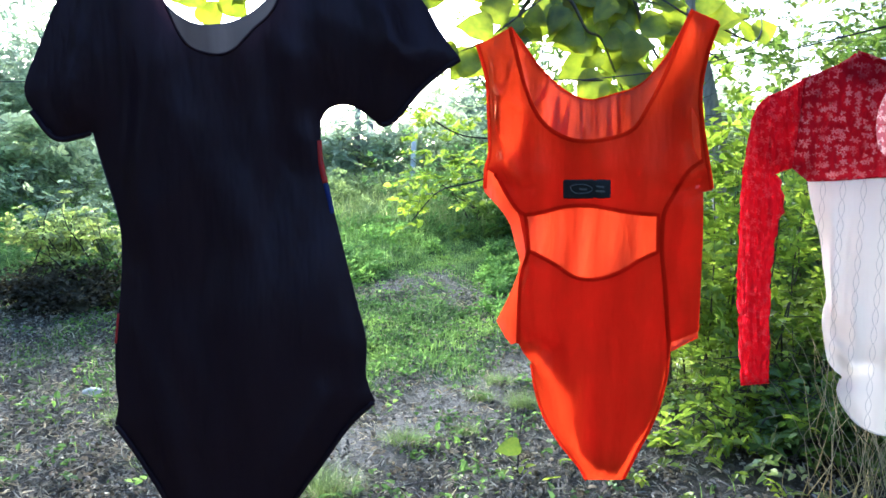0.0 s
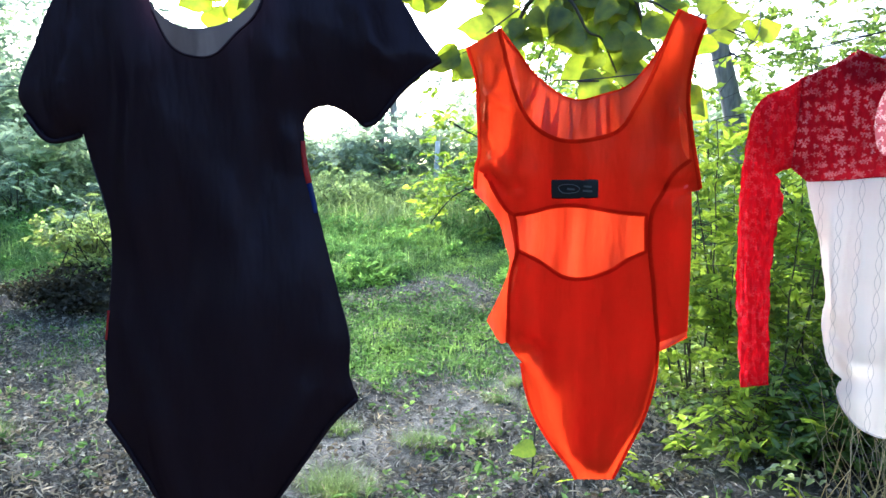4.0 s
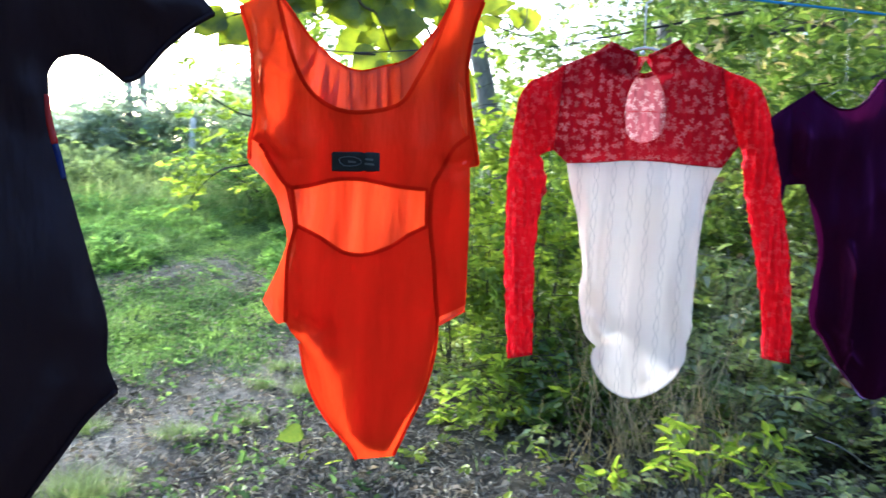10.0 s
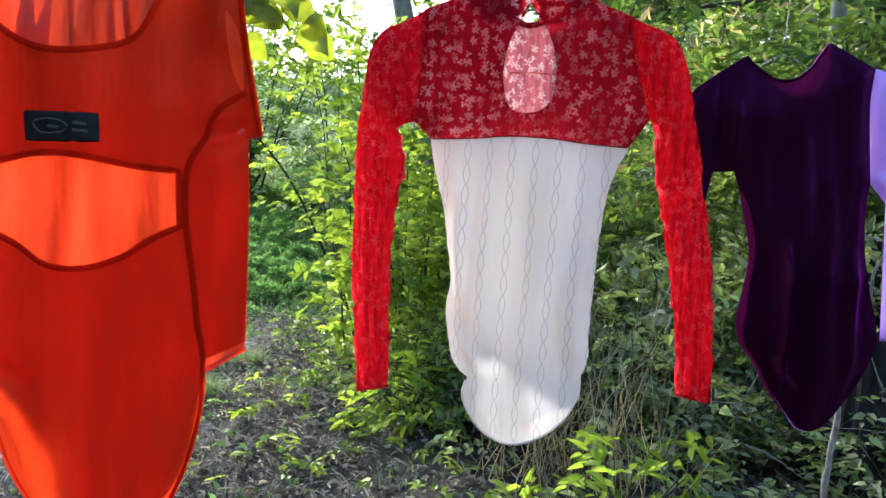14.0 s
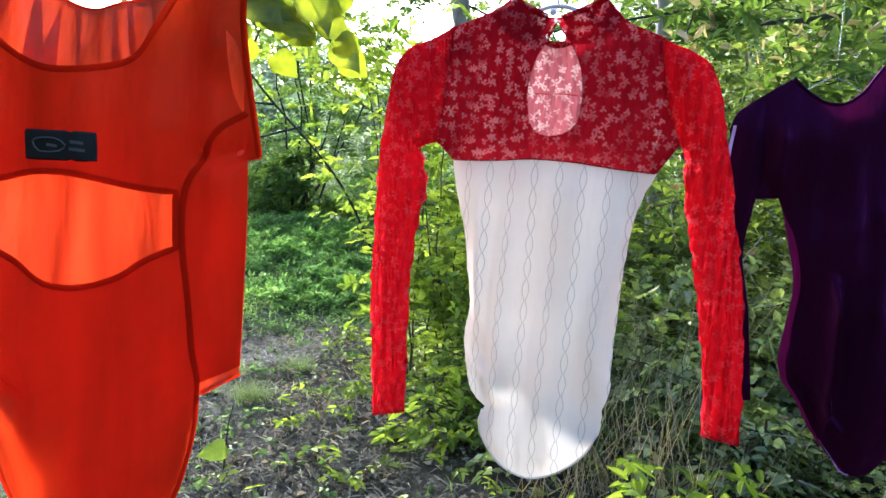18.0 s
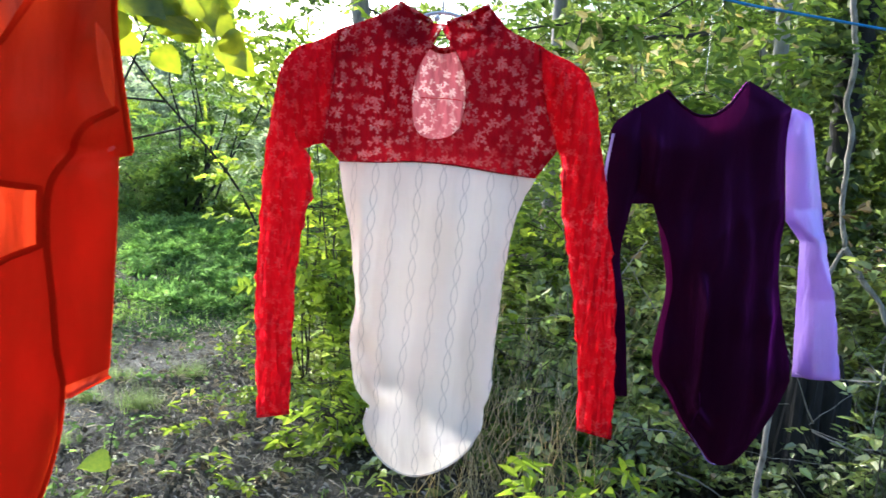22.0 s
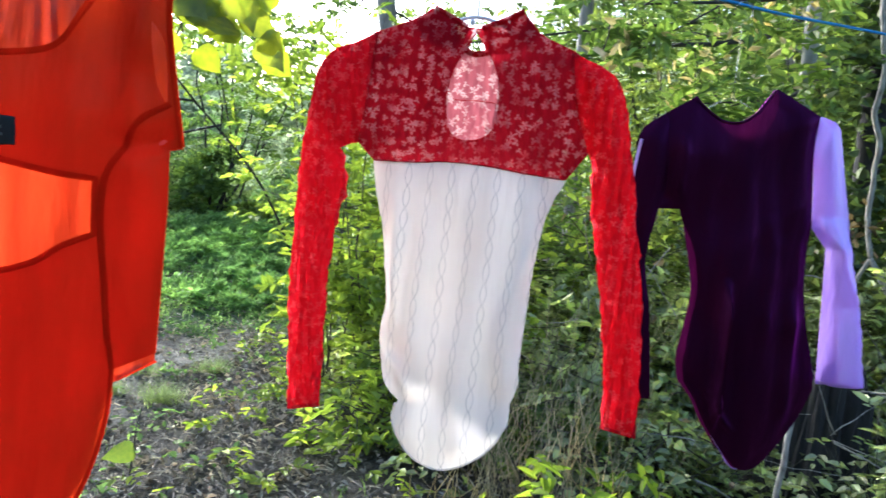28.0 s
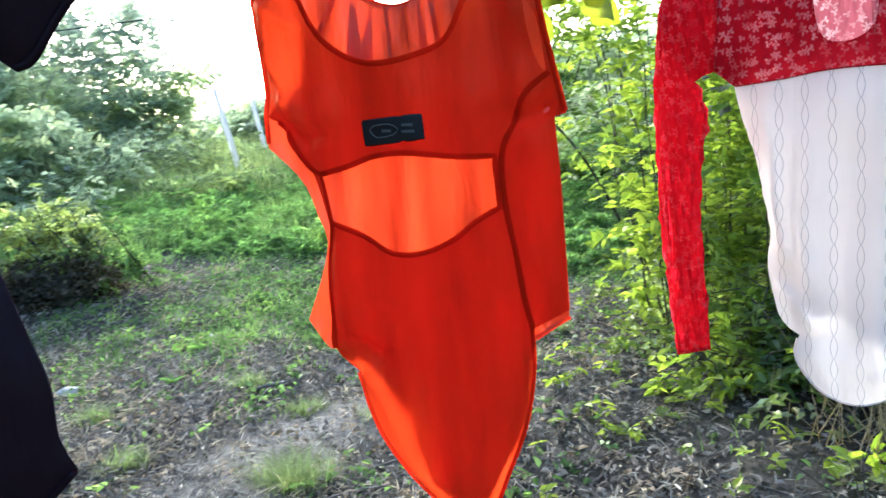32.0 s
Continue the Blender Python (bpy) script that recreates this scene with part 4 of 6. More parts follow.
    sl = [(-0.165, 0.234, 1), (-0.229, 0.198), (-0.249, 0.169), (-0.257, 0.122), (-0.266, 0.044), (-0.27, -0.044), (-0.27, -0.173), (-0.264, -0.288), (-0.257, -0.387, 1), (-0.203, -0.374, 1), (-0.204, -0.281), (-0.205, -0.167),
          (-0.198, -0.07), (-0.185, -0.013), (-0.195, 0.033), (-0.2, 0.052, 1), (-0.174, 0.062, 1), (-0.168, 0.15)]
    sr = [(0.157, 0.222, 1), (0.197, 0.2), (0.225, 0.179), (0.24, 0.132), (0.255, 0.059), (0.272, -0.023), (0.289, -0.121), (0.299, -0.213), (0.305, -0.345, 1), (0.254, -0.338, 1), (0.245, -0.235), (0.229, -0.142), (0.207, -0.036),
          (0.195, 0.047), (0.188, 0.075, 1), (0.172, 0.14)]
    def tucked(pts, way):
        k = len(pts)
        return [(p[0] + way * 0.009, *p[1:]) if i in (0, k - 1) else p for i, p in enumerate(pts)]

    for pts, seed in ((tucked(sl, 1), 21), (tucked(sr, -1), 25)):
        fs = Form(pts, 0.024, 0.018, seed, 0.02, pleat=0.012 if seed > 22 else 0.004, pleats=190, near=1.0)
        s = panel("sleeve", fs, pts, -1, M_LACE_SLEEVE, g, "bright red stretch lace sleeve", step=0.0042, ragged=0.0055)
        panel("sleeve_underside", fs, pts, 1, M_LACE_SLEEVE, s, step=0.008, ragged=0.0055)
        seam("cuff", fs, [pts[8], pts[9]], -1, M_LACE_SLEEVE, s, 0.003)
    bm = bmesh.new()
    bmesh.ops.create_uvsphere(bm, u_segments=10, v_segments=8, radius=0.005, matrix=pose(0.001, -0.033, 0.25))
    me = bpy.data.meshes.new("button")
    bm.to_mesh(me)
    bm.free()
    me.materials.append(M_PLASTIC)
    piece("button", me, g, "small white button")
    return g


def purple_bodysuit():
    g = thing("velvet_bodysuit", "dark purple velvet bodysuit with one lilac sleeve", "bodysuit", 1.57, 1.43, 1.4, -20, "garments on the line")
    body = [(-0.133, 0.274, 1), (-0.177, 0.245), (-0.216, 0.217), (-0.235, 0.197), (-0.239, 0.15), (-0.185, 0.046, 1), (-0.142, 0.049, 1), (-0.132, 0.023), (-0.12, -0.022), (-0.1, -0.107), (-0.105, -0.178), (-0.114, -0.249), (-0.105, -0.297, 1),
            (-0.073, -0.335), (-0.044, -0.386), (-0.003, -0.437), (0.034, -0.472), (0.074, -0.468), (0.107, -0.427), (0.142, -0.368), (0.161, -0.322), (0.172, -0.289, 1), (0.164, -0.241), (0.145, -0.178), (0.128, -0.1), (0.121, -0.021),
            (0.124, 0.038, 1), (0.115, 0.11), (0.108, 0.194), (0.112, 0.256, 1), (0.07, 0.278), (0.022, 0.302, 1)]
    f = Form(body, 0.03, 0.014, 31, pleat=0.008, pleats=30, near=1.0, ridges=[((-0.038, -0.09), (-0.026, -0.39), 0.008, 0.055), ((-0.12, 0.0), (-0.1, -0.28), 0.009, 0.014), ((-0.08, -0.31), (-0.02, -0.42), 0.008, 0.012), ((-0.06, -0.3), (0.02, -0.4), 0.007, 0.01), ((0.1, -0.1), (0.11, -0.36), 0.012, 0.014), ((0.04, 0.05), (0.05, -0.2), 0.014, 0.01), ((-0.16, 0.2), (-0.15, 0.07), 0.01, 0.012)])
    neck = [(0.0, 0.273), (-0.017, 0.25), (-0.046, 0.229), (-0.08, 0.228), (-0.109, 0.246)]
    inset = [(u + (0.011 if u < 0.02 and -0.32 < z < 0.02 else 0.006 if u < 0.04 and z < -0.32 else 0), z, *c) for u, z, *c in body]
    panel("back_panel", f, inset + neck, -1, M_VELVET, g, step=0.0055)
    panel("front_panel", f, body + [(0.0, 0.265), (-0.017, 0.24), (-0.046, 0.219), (-0.08, 0.218), (-0.109, 0.238)], 1, M_VELVET, g)
    seam("neck_trim", f, [(0.018, 0.298)] + neck + [(-0.138, 0.27)], -1, M_VELVET, g, 0.003)
    seam("leg_binding", f, [(-0.03, -0.395), (0.0, -0.437), (0.03, -0.471), (0.066, -0.469)], 1, M_LILAC, g, 0.0015, label="thin lilac leg edge")
    dark = [(-0.185, 0.24, 1), (-0.235, 0.197), (-0.241, 0.152), (-0.247, 0.1), (-0.236, 0.008), (-0.224, -0.091), (-0.2, -0.346, 1), (-0.155, -0.343, 1), (-0.163, -0.276), (-0.178, -0.159), (-0.197, -0.059), (-0.186, 0.034, 1), (-0.17, 0.1), (-0.165, 0.15)]
    fs = Form(dark, 0.022, 0.005, 35, 0.02)
    s = panel("sleeve", fs, dark, -1, M_VELVET, g)
    panel("sleeve_underside", fs, dark, 1, M_VELVET, s)
    ribbon("sleeve_stripe", fs, [(-0.235, 0.18), (-0.243, 0.1), (-0.237, 0.04), (-0.23, -0.01)], -1, M_LILAC, s, 0.005, label="pale lilac stripe along the sleeve edge")
    lilac = [(0.113, 0.256, 1), (0.136, 0.25), (0.154, 0.236), (0.17, 0.169), (0.195, 0.062), (0.216, -0.046), (0.232, -0.133), (0.254, -0.278, 1), (0.175, -0.279, 1), (0.168, -0.161), (0.158, -0.003, 1), (0.139, 0.019), (0.124, 0.036, 1), (0.122, 0.065), (0.114, 0.134), (0.107, 0.194)]
    fs = Form(lilac, 0.024, 0.01, 38, 0.022, ridges=[((0.126, 0.04), (0.17, 0.09), 0.012, 0.02), ((0.165, -0.02), (0.19, -0.15), 0.01, 0.008)], keel=[(0.16, 0.06), (0.181, -0.032), (0.221, -0.113), (0.217, -0.213), (0.222, -0.3)])
    s = panel("sleeve", fs, lilac, -1, M_LILAC, g, "light lilac velvet sleeve", step=0.005)
    panel("sleeve_underside", fs, lilac, 1, M_LILAC, s)
    seam("cuff", fs, [(0.253, -0.276), (0.177, -0.27)], -1, M_LILAC, s, 0.002)
    return g


navy_bodysuit()
orange_swimsuit()
lace_bodysuit()
purple_bodysuit()

# The cord that carries the garments, and its loose end.
CORD = smooth_line([(-1.9, 0.1, 1.97), (-0.2, 0.84, 1.9), (0.32, 1.075, 1.86), (0.9, 1.3, 1.84), (1.51, 1.47, 1.862), (1.8, 1.5, 1.868), (2.42, 1.56, 1.895), (3.6, 1.75, 2.0)], 14)
cord = thing("clothesline", "bright blue nylon cord stretched between trees", "clothesline")
piece("cord", tubes_mesh("cord", [(CORD, 0.003)], M_ROPE, 6), cord)
loose = smooth_line([(2.36, 1.552, 1.892), (2.33, 1.54, 1.81), (2.345, 1.52, 1.74), (2.34, 1.54, 1.59), (2.335, 1.55, 1.53), (2.37, 1.51, 1.44), (2.357, 1.5, 1.379), (2.272, 1.5, 1.258), (2.284, 1.5, 1.225), (2.363, 1.5, 1.143)], 8)
piece("loose_end", tubes_mesh("loose_end", [(loose, 0.0018)], M_ROPE, 6), cord)
knot = smooth_line([(2.36, 1.55, 1.892), (2.35, 1.53, 1.78), (2.35, 1.52, 1.68), (2.3, 1.5, 1.6), (2.33, 1.53, 1.56), (2.35, 1.53, 1.62), (2.345, 1.52, 1.7)], 8)
piece("loose_end", tubes_mesh("loose_end", [(knot, 0.0017)], M_ROPE, 6), cord)
tangle = smooth_line([(2.363, 1.5, 1.143), (2.385, 1.51, 1.11), (2.379, 1.5, 1.06), (2.31, 1.5, 1.025), (2.25, 1.52, 0.99), (2.234, 1.5, 0.962), (2.217, 1.5, 1.03), (2.219, 1.5, 1.08), (2.252, 1.49, 1.113), (2.327, 1.48, 1.127), (2.39, 1.47, 1.115), (2.398, 1.47, 1.085),
                      (2.369, 1.48, 1.028), (2.321, 1.48, 0.941), (2.316, 1.48, 0.911), (2.346, 1.47, 0.864), (2.36, 1.46, 0.755), (2.33, 1.46, 0.73), (2.281, 1.48, 0.809), (2.206, 1.48, 0.912), (2.212, 1.48, 0.97), (2.24, 1.47, 0.88), (2.29, 1.46, 0.76), (2.27, 1.45, 0.6), (2.25, 1.44, 0.4), (2.24, 1.42, 0.03)], 8)
piece("loose_end", tubes_mesh("loose_end", [(tangle + 0.003 * np.sin(np.arange(len(tangle))[:, None] * np.array([0.9, 0.7, 0.5]) + [0, 1, 2]), 0.0017)], M_ROPE, 6), cord)
wire = thing("wire", "thin dark wire strung behind the garments", "wire")
piece("strand", tubes_mesh("strand", [(smooth_line([(-3.0, 1.8, 1.75), (0.05, 1.4, 1.69), (0.35, 1.37, 1.685), (0.63, 1.36, 1.73), (0.72, 1.5, 1.85), (0.78, 1.9, 2.1)], 12), 0.0012)], M_WIRE, 5), wire)
WIRE = "thin dark wire clothes hanger on a blue cord"
hanger(-0.21, 0.835, 1.79, 3, 0.12, 0.04, 0.105, M_WIRE, 0.0016, WIRE)
hanger(0.31, 1.07, 1.81, -11, 0.155, 0.085, 0.05, M_WIRE, 0.0016, WIRE)
hanger(0.902, 1.30, 1.715, -31.5, 0.15, 0.075, 0.125)
hanger(1.51, 1.452, 1.675, -20, 0.11, 0.07, 0.19, M_CLEAR, 0.0008, "thin clear plastic clothes hanger on a blue cord")


# ---- plants near the line ----
def grow(name, label, category, base, stems, crown_pts, leaf_mat, bark, size, aspect=0.6, flat=0.5, group="", sides=6, fold=0.2, per=5):
    """A woody plant: its stems and a crown of single leaves."""
    o = thing(name, label, category, *base, group=group)
    b = np.array(base)
    thin = []
    for p, r in stems:
        if np.max(r) >= 0.0048:
            piece("stem", tubes_mesh("stem", [(np.asarray(p) - b, r)], bark, sides), o)
        else:
            thin.append((np.asarray(p) - b, r))
    if thin:
        tagged(piece("twig_growth", tubes_mesh("twig_growth", thin, bark, 4), o), kind="stuff")
    q = (np.asarray(crown_pts) - b)[::per]
    piece("crown", sprays_mesh("crown", q, leaf_mat, size, aspect, 1.05 - flat, q * [1, 1, 0.1], per, fold), o)
    return o


def blob_points(centre, radii, k, hollow=0.55, clumps=14):
    """Points in uneven clumps inside an ellipsoid."""
    c = rng.normal(size=(clumps, 3))
    c = unit(c) * rng.uniform(hollow, 1.05, (clumps, 1))
    w = np.floor(clumps * rng.uniform(0, 1, k) ** 1.4).astype(int)
    wide = rng.uniform(0.1, 0.28, (clumps, 1))
    p = c[w] + rng.normal(0, 1, (k, 3)) * wide[w] * [1.2, 1.0, 0.75]
    return np.asarray(centre) + p * np.asarray(radii)


def along(lines, k, jitter):
    """Points scattered along polylines."""
    out = []
    for _ in range(k):
        p = lines[rng.integers(len(lines))]
        i = rng.integers(max(1, len(p) // 3), len(p))
        out.append(p[i] + rng.normal(0, jitter, 3))
    return np.array(out)


def heart_leaf(name, p, d, n, L, W, material, parent):
    """A broad heart-shaped leaf with a pointed tip, folded along its rib and curling at the rim."""
    d = Vector(d).normalized()
    s = d.cross(Vector(n)).normalized()
    n = s.cross(d)
    prof = [(-0.06, 0.25), (0.02, 0.42), (0.2, 0.52), (0.42, 0.47), (0.62, 0.34), (0.82, 0.15)]
    vs, fs = [Vector(p)], []
    mid = [Vector(p) + d * (L * t) - n * (L * 0.16 * t * t) for t, _ in prof] + [Vector(p) + d * L - n * (L * 0.2)]
    vs += mid
    k = len(mid)
    for sg in (1, -1):
        b = len(vs)
        for (t, w), m in zip(prof, mid):
            vs.append(m + s * (sg * w * W * 0.55) + n * (W * 0.05))
        for (t, w), m in zip(prof, mid):
            vs.append(m + s * (sg * w * W) + n * (W * 0.06 * math.sin(t * 9 + sg)))
        q = len(prof)
        for i in range(q - 1):
            fs.append([1 + i, 2 + i, b + i + 1, b + i][::sg])
            fs.append([b + i, b + i + 1, b + q + i + 1, b + q + i][::sg])
        fs.append([q, q + 1, b + q - 1][::sg])
        fs.append([b + q - 1, q + 1, b + 2 * q - 1][::sg])
    return piece(name, mesh_of(name, [tuple(v) for v in vs], fs, material, True), parent)


lime = thing("lime_branch", "leafy branch of lime-green broad leaves over the cord", "branch", 0.4, 1.7, 2.0)
twigs = [smooth_line(np.array(p) - (0.4, 1.7, 2.0), 6) for p in (
    [(1.1, 3.0, 2.6), (0.75, 2.2, 2.25), (0.5, 1.8, 2.02), (0.28, 1.7, 1.93), (0.21, 1.7, 1.845), (0.08, 1.71, 1.79)],
    [(0.28, 1.7, 1.93), (0.345, 1.68, 1.912), (0.388, 1.68, 1.839), (0.422, 1.68, 1.819), (0.452, 1.68, 1.752), (0.481, 1.68, 1.684)],
    [(0.345, 1.69, 1.912), (0.406, 1.7, 1.923), (0.502, 1.7, 1.914), (0.639, 1.71, 1.875), (0.79, 1.72, 1.81)],
    [(0.5, 1.8, 2.02), (0.1, 1.75, 2.0), (-0.2, 1.72, 1.98), (-0.55, 1.7, 1.95)],
    [(0.502, 1.7, 1.914), (0.53, 1.7, 1.83), (0.57, 1.7, 1.76), (0.61, 1.7, 1.69)],
    [(0.1, 1.75, 2.0), (0.0, 1.74, 1.97), (-0.12, 1.73, 1.93), (-0.26, 1.73, 1.91)])]
for i, p in enumerate(twigs):
    piece("twig", tubes_mesh("twig", [(p, np.linspace(0.005, 0.0014, len(p)) if i else np.linspace(0.014, 0.0016, len(p)))], M_STEM, 6), lime)
for tw, k, lo in zip(twigs, (26, 30, 26, 24, 22, 26), (0.45, 0.1, 0.05, 0.15, 0.1, 0.05)):
    for i in range(k):
        q = lo + (0.99 - lo) * (i + rng.uniform(0, 0.8)) / k
        p = tw[min(len(tw) - 1, int(len(tw) * q))]
        hand = 1 if i % 2 else -1
        way = np.array([hand * rng.uniform(0.3, 1.0), rng.normal(0, 0.25), rng.uniform(-0.9, 0.25)])
        stalk = p + unit(way) * rng.uniform(0.012, 0.05) + [0, rng.normal(0.012, 0.02), 0]
        L = rng.uniform(0.05, 0.088)
        heart_leaf("leaf", stalk, way, (rng.normal(0, 0.3), -0.9 + rng.normal(0, 0.25), 0.35 + rng.normal(0, 0.3)), L, L * rng.uniform(0.85, 1.0), M_LIME, lime)

# Saplings behind the gap between the swimsuit and the lace bodysuit.
for i, (x, y, h, lean) in enumerate(((1.42, 4.95, 2.55, -0.2), (1.55, 5.15, 2.5, -0.16), (1.66, 4.7, 2.0, 0.0), (1.8, 4.9, 1.8, -0.02), (1.95, 4.6, 1.65, 0.12), (2.1, 5.2, 1.8, 0.05), (2.5, 4.7, 1.5, 0.1))):
    z = float(height(x, y))
    lines = []
    for j in range(3):
        top = (x + lean + rng.normal(0, 0.14), y + rng.normal(0, 0.14), z + h * rng.uniform(0.75, 1))
        lines.append(bend_line((x + rng.normal(0, 0.03), y + rng.normal(0, 0.03), z), top, 9, 0.03))
    side = [bend_line(ln[k], ln[k] + rng.normal(0, 0.28, 3) * [1, 1, 0.4] + [0, 0, 0.08], 5, 0.05) for ln in lines for k in (3, 4, 5, 6, 7, 8)]
    leafy = np.vstack([along(lines + side * 2, 580, 0.08), blob_points((x - 0.08, y, z + 0.55), (0.36, 0.28, 0.45), 170, 0.3)])
    leafy = leafy[(leafy[:, 0] > 1.12) | (leafy[:, 2] > z + 1.55)]
    grow("sapling", "slender sapling with thin stems and yellow-green leaves", "sapling", (x, y, z), [(ln, np.linspace(0.0075, 0.003, 9)) for ln in lines] + [(s, np.linspace(0.003, 0.0012, 5)) for s in side],
         leafy, M_YOUNG, M_STEM, (0.05, 0.095), 0.62, 0.6, "saplings beside the path", 5)

# Small many-stemmed tree at the far end of the path.
z = float(height(1.2, 12.1))
lines = [bend_line((1.2 + rng.normal(0, 0.14), 12.1 + rng.normal(0, 0.1), z), (0.95 + rng.normal(0, 0.85), 12.1 + rng.normal(0, 0.5), z + rng.uniform(2.4, 4.0)), 9, 0.05) for _ in range(7)]
side = [bend_line(ln[k], ln[k] + rng.normal(0, 0.4, 3) * [1, 1, 0.4] + [0, 0, 0.1], 5, 0.06) for ln in lines for k in (3, 4, 5, 6, 7, 8)]
grow("small_tree", "many-stemmed small tree with light green leaves", "tree", (1.2, 12.1, z), [(ln, np.linspace(0.02, 0.007, 9)) for ln in lines] + [(s, np.linspace(0.0046, 0.002, 5)) for s in side],
     np.vstack([along([q[3:] for q in lines] + side * 3, 2600, 0.22), blob_points((1.2, 12.0, z + 0.4), (1.0, 0.4, 0.5), 1900)]), M_SHRUB, M_DARK_BARK, (0.07, 0.14), 0.62, 0.5)

# Bright sapling under the lace bodysuit.
for x, y, h, k in ((1.9, 2.5, 0.52, 44), (2.15, 2.75, 0.32, 20), (1.6, 2.75, 0.2, 10)):
    z = float(height(x, y))
    lines = [bend_line((x, y, z), (x + rng.normal(0, 0.16), y + rng.normal(0, 0.12), z + h * rng.uniform(0.8, 1.0)), 7, 0.03) for _ in range(4)]
    grow("seedling_tree", "knee-high seedling with bright green pointed leaves", "sapling", (x, y, z), [(ln, np.linspace(0.005, 0.002, 7)) for ln in lines], along([q[2:] for q in lines], k * 2, 0.035), M_SEEDLING, M_STEM, (0.055, 0.1), 0.42, 0.6, "seedlings under the line", 5)

# Twig with one broad leaf on the bare soil.
tw = thing("twig", "upright bare twig with one light green leaf", "twig", 0.37, 3.75, float(height(0.37, 3.75)))
stem = smooth_line([(0, 0, -0.02), (0.01, 0, 0.12), (0.02, 0.0, 0.25), (0.04, 0, 0.34)], 6)
piece("stem", tubes_mesh("stem", [(stem, np.linspace(0.006, 0.002, len(stem)))], M_DARK_BARK, 5), tw)
heart_leaf("leaf", (0.01, -0.01, 0.14), (-0.9, -0.25, -0.1), (0, -0.75, 0.65), 0.13, 0.1, M_YOUNG, tw)

# Heap of debris with a bush over it, left of the clearing.
bz = float(height(-4.0, 7.6))
bm = bmesh.new()
bmesh.ops.create_icosphere(bm, subdivisions=5, radius=1.0)
for vert in bm.verts:
    c = vert.co.copy()
    vert.co = Vector((c.x * 0.45, c.y * 0.35, max(-0.05, c.z) * 0.34)) * (1 + 0.35 * noise.noise(c * 2.1) + 0.2 * noise.noise(c * 6))
me = bpy.data.meshes.new("debris_heap")
bm.to_mesh(me)
bm.free()
me.materials.append(M_STEM)
heap = new("debris_heap", me)
heap.matrix_world = pose(-4.0, 7.65, bz)
tagged(heap, "dark heap of debris under a bush", "heap")
hp = blob_points((-4.0, 7.55, bz + 0.16), (0.6, 0.45, 0.26), 4200, 0.5, 40)
tagged(new("heap_litter", leaves_mesh("heap_litter", hp[hp[:, 2] > bz], M_DARK_DEAD, (0.03, 0.08), 0.5, 0.5)), "dead leaves lying over the debris heap", "litter", kind="stuff")
lines = [bend_line((-4.0 + rng.normal(0, 0.25), 7.75, bz), (-4.0 + rng.normal(0, 0.32), 7.75 + rng.normal(0, 0.25), bz + rng.uniform(0.5, 1.05)), 6, 0.06) for _ in range(16)]
grow("bush", "straggly dark green bush over the debris heap", "bush", (-4.0, 7.75, bz), [(ln, np.linspace(0.012, 0.003, 6)) for ln in lines],
     np.vstack([blob_points((-4.05, 7.85, bz + 0.62), (0.46, 0.36, 0.36), 2000, 0.3, 16), along(lines, 500, 0.12)]), M_BRAMBLE, M_DARK_BARK, (0.05, 0.1), 0.5, 0.4)
grow("bush", "low olive-green bush beside the debris heap", "bush", (-3.4, 7.6, bz), [(ln + (0.6, -0.1, 0), np.linspace(0.01, 0.003, 6)) for ln in lines[:6]],
     blob_points((-3.4, 7.6, bz + 0.35), (0.45, 0.35, 0.3), 900, 0.3, 14), M_HERB, M_STEM, (0.04, 0.08), 0.55, 0.5)

# Leaning young tree that shows left of the swimsuit.
z = float(height(1.75, 7.0))
lines = [smooth_line(p, 6) for p in ([(1.75, 7.0, z), (1.2, 6.7, 1.2), (0.5, 6.2, 1.95), (0.05, 5.8, 2.5)], [(0.8, 6.45, 1.7), (0.2, 6.0, 1.5), (-0.1, 5.8, 1.42), (-0.3, 5.6, 1.2)],
                                    [(0.6, 6.3, 1.85), (0.1, 6.0, 1.85), (-0.2, 5.8, 2.0)], [(0.3, 6.0, 1.9), (0.5, 5.9, 2.4), (0.7, 5.8, 2.8)])]
side = [bend_line(ln[j], ln[j] + rng.normal(0, 0.2, 3) * [1, 1, 0.5], 4, 0.05) for ln in lines for j in range(5, len(ln), 2)]
grow("young_tree", "leaning young tree with dark twigs and lime-green leaves", "tree", (1.75, 7.0, z), [(lines[0], np.linspace(0.012, 0.005, len(lines[0])))] + [(ln, np.linspace(0.01, 0.003, len(ln))) for ln in lines[1:]] + [(q, np.linspace(0.003, 0.0015, 4)) for q in side],
     along(lines[1:] + side * 3, 760, 0.1), M_YOUNG, M_DARK_BARK, (0.045, 0.085), 0.66, 0.6)


# ---- woods to the side ----
# Brambles and low shrubs that cover the ground beside the path.
k = 26000
bx, by = rng.uniform(1.0, 7.0, k), rng.uniform(2.6, 7.5, k)
lim = np.interp(by, [2.6, 3.4, 4.2, 7.5], [1.8, 1.55, 1.35, 1.75])
keep = (bx > lim + rng.normal(0, 0.15, k)) & (rng.uniform(0, 1, k) < np.interp(by, [2.6, 3.1, 3.8], [0.05, 0.22, 1.0]) * np.where((bx < 2.7) & (by < 4.6), 0.3, 1.0))
bx, by = bx[keep], by[keep]
mound = np.clip((bx - np.interp(by, [2.6, 3.4, 4.2, 7.5], [1.6, 1.3, 1.0, 1.5])) * 0.75, 0.06, 0.75) * (0.6 + 0.4 * np.sin(bx * 3.7 + 1) * np.sin(by * 3.1)) * np.interp(by, [2.6, 3.6, 5], [0.35, 0.8, 1.0])
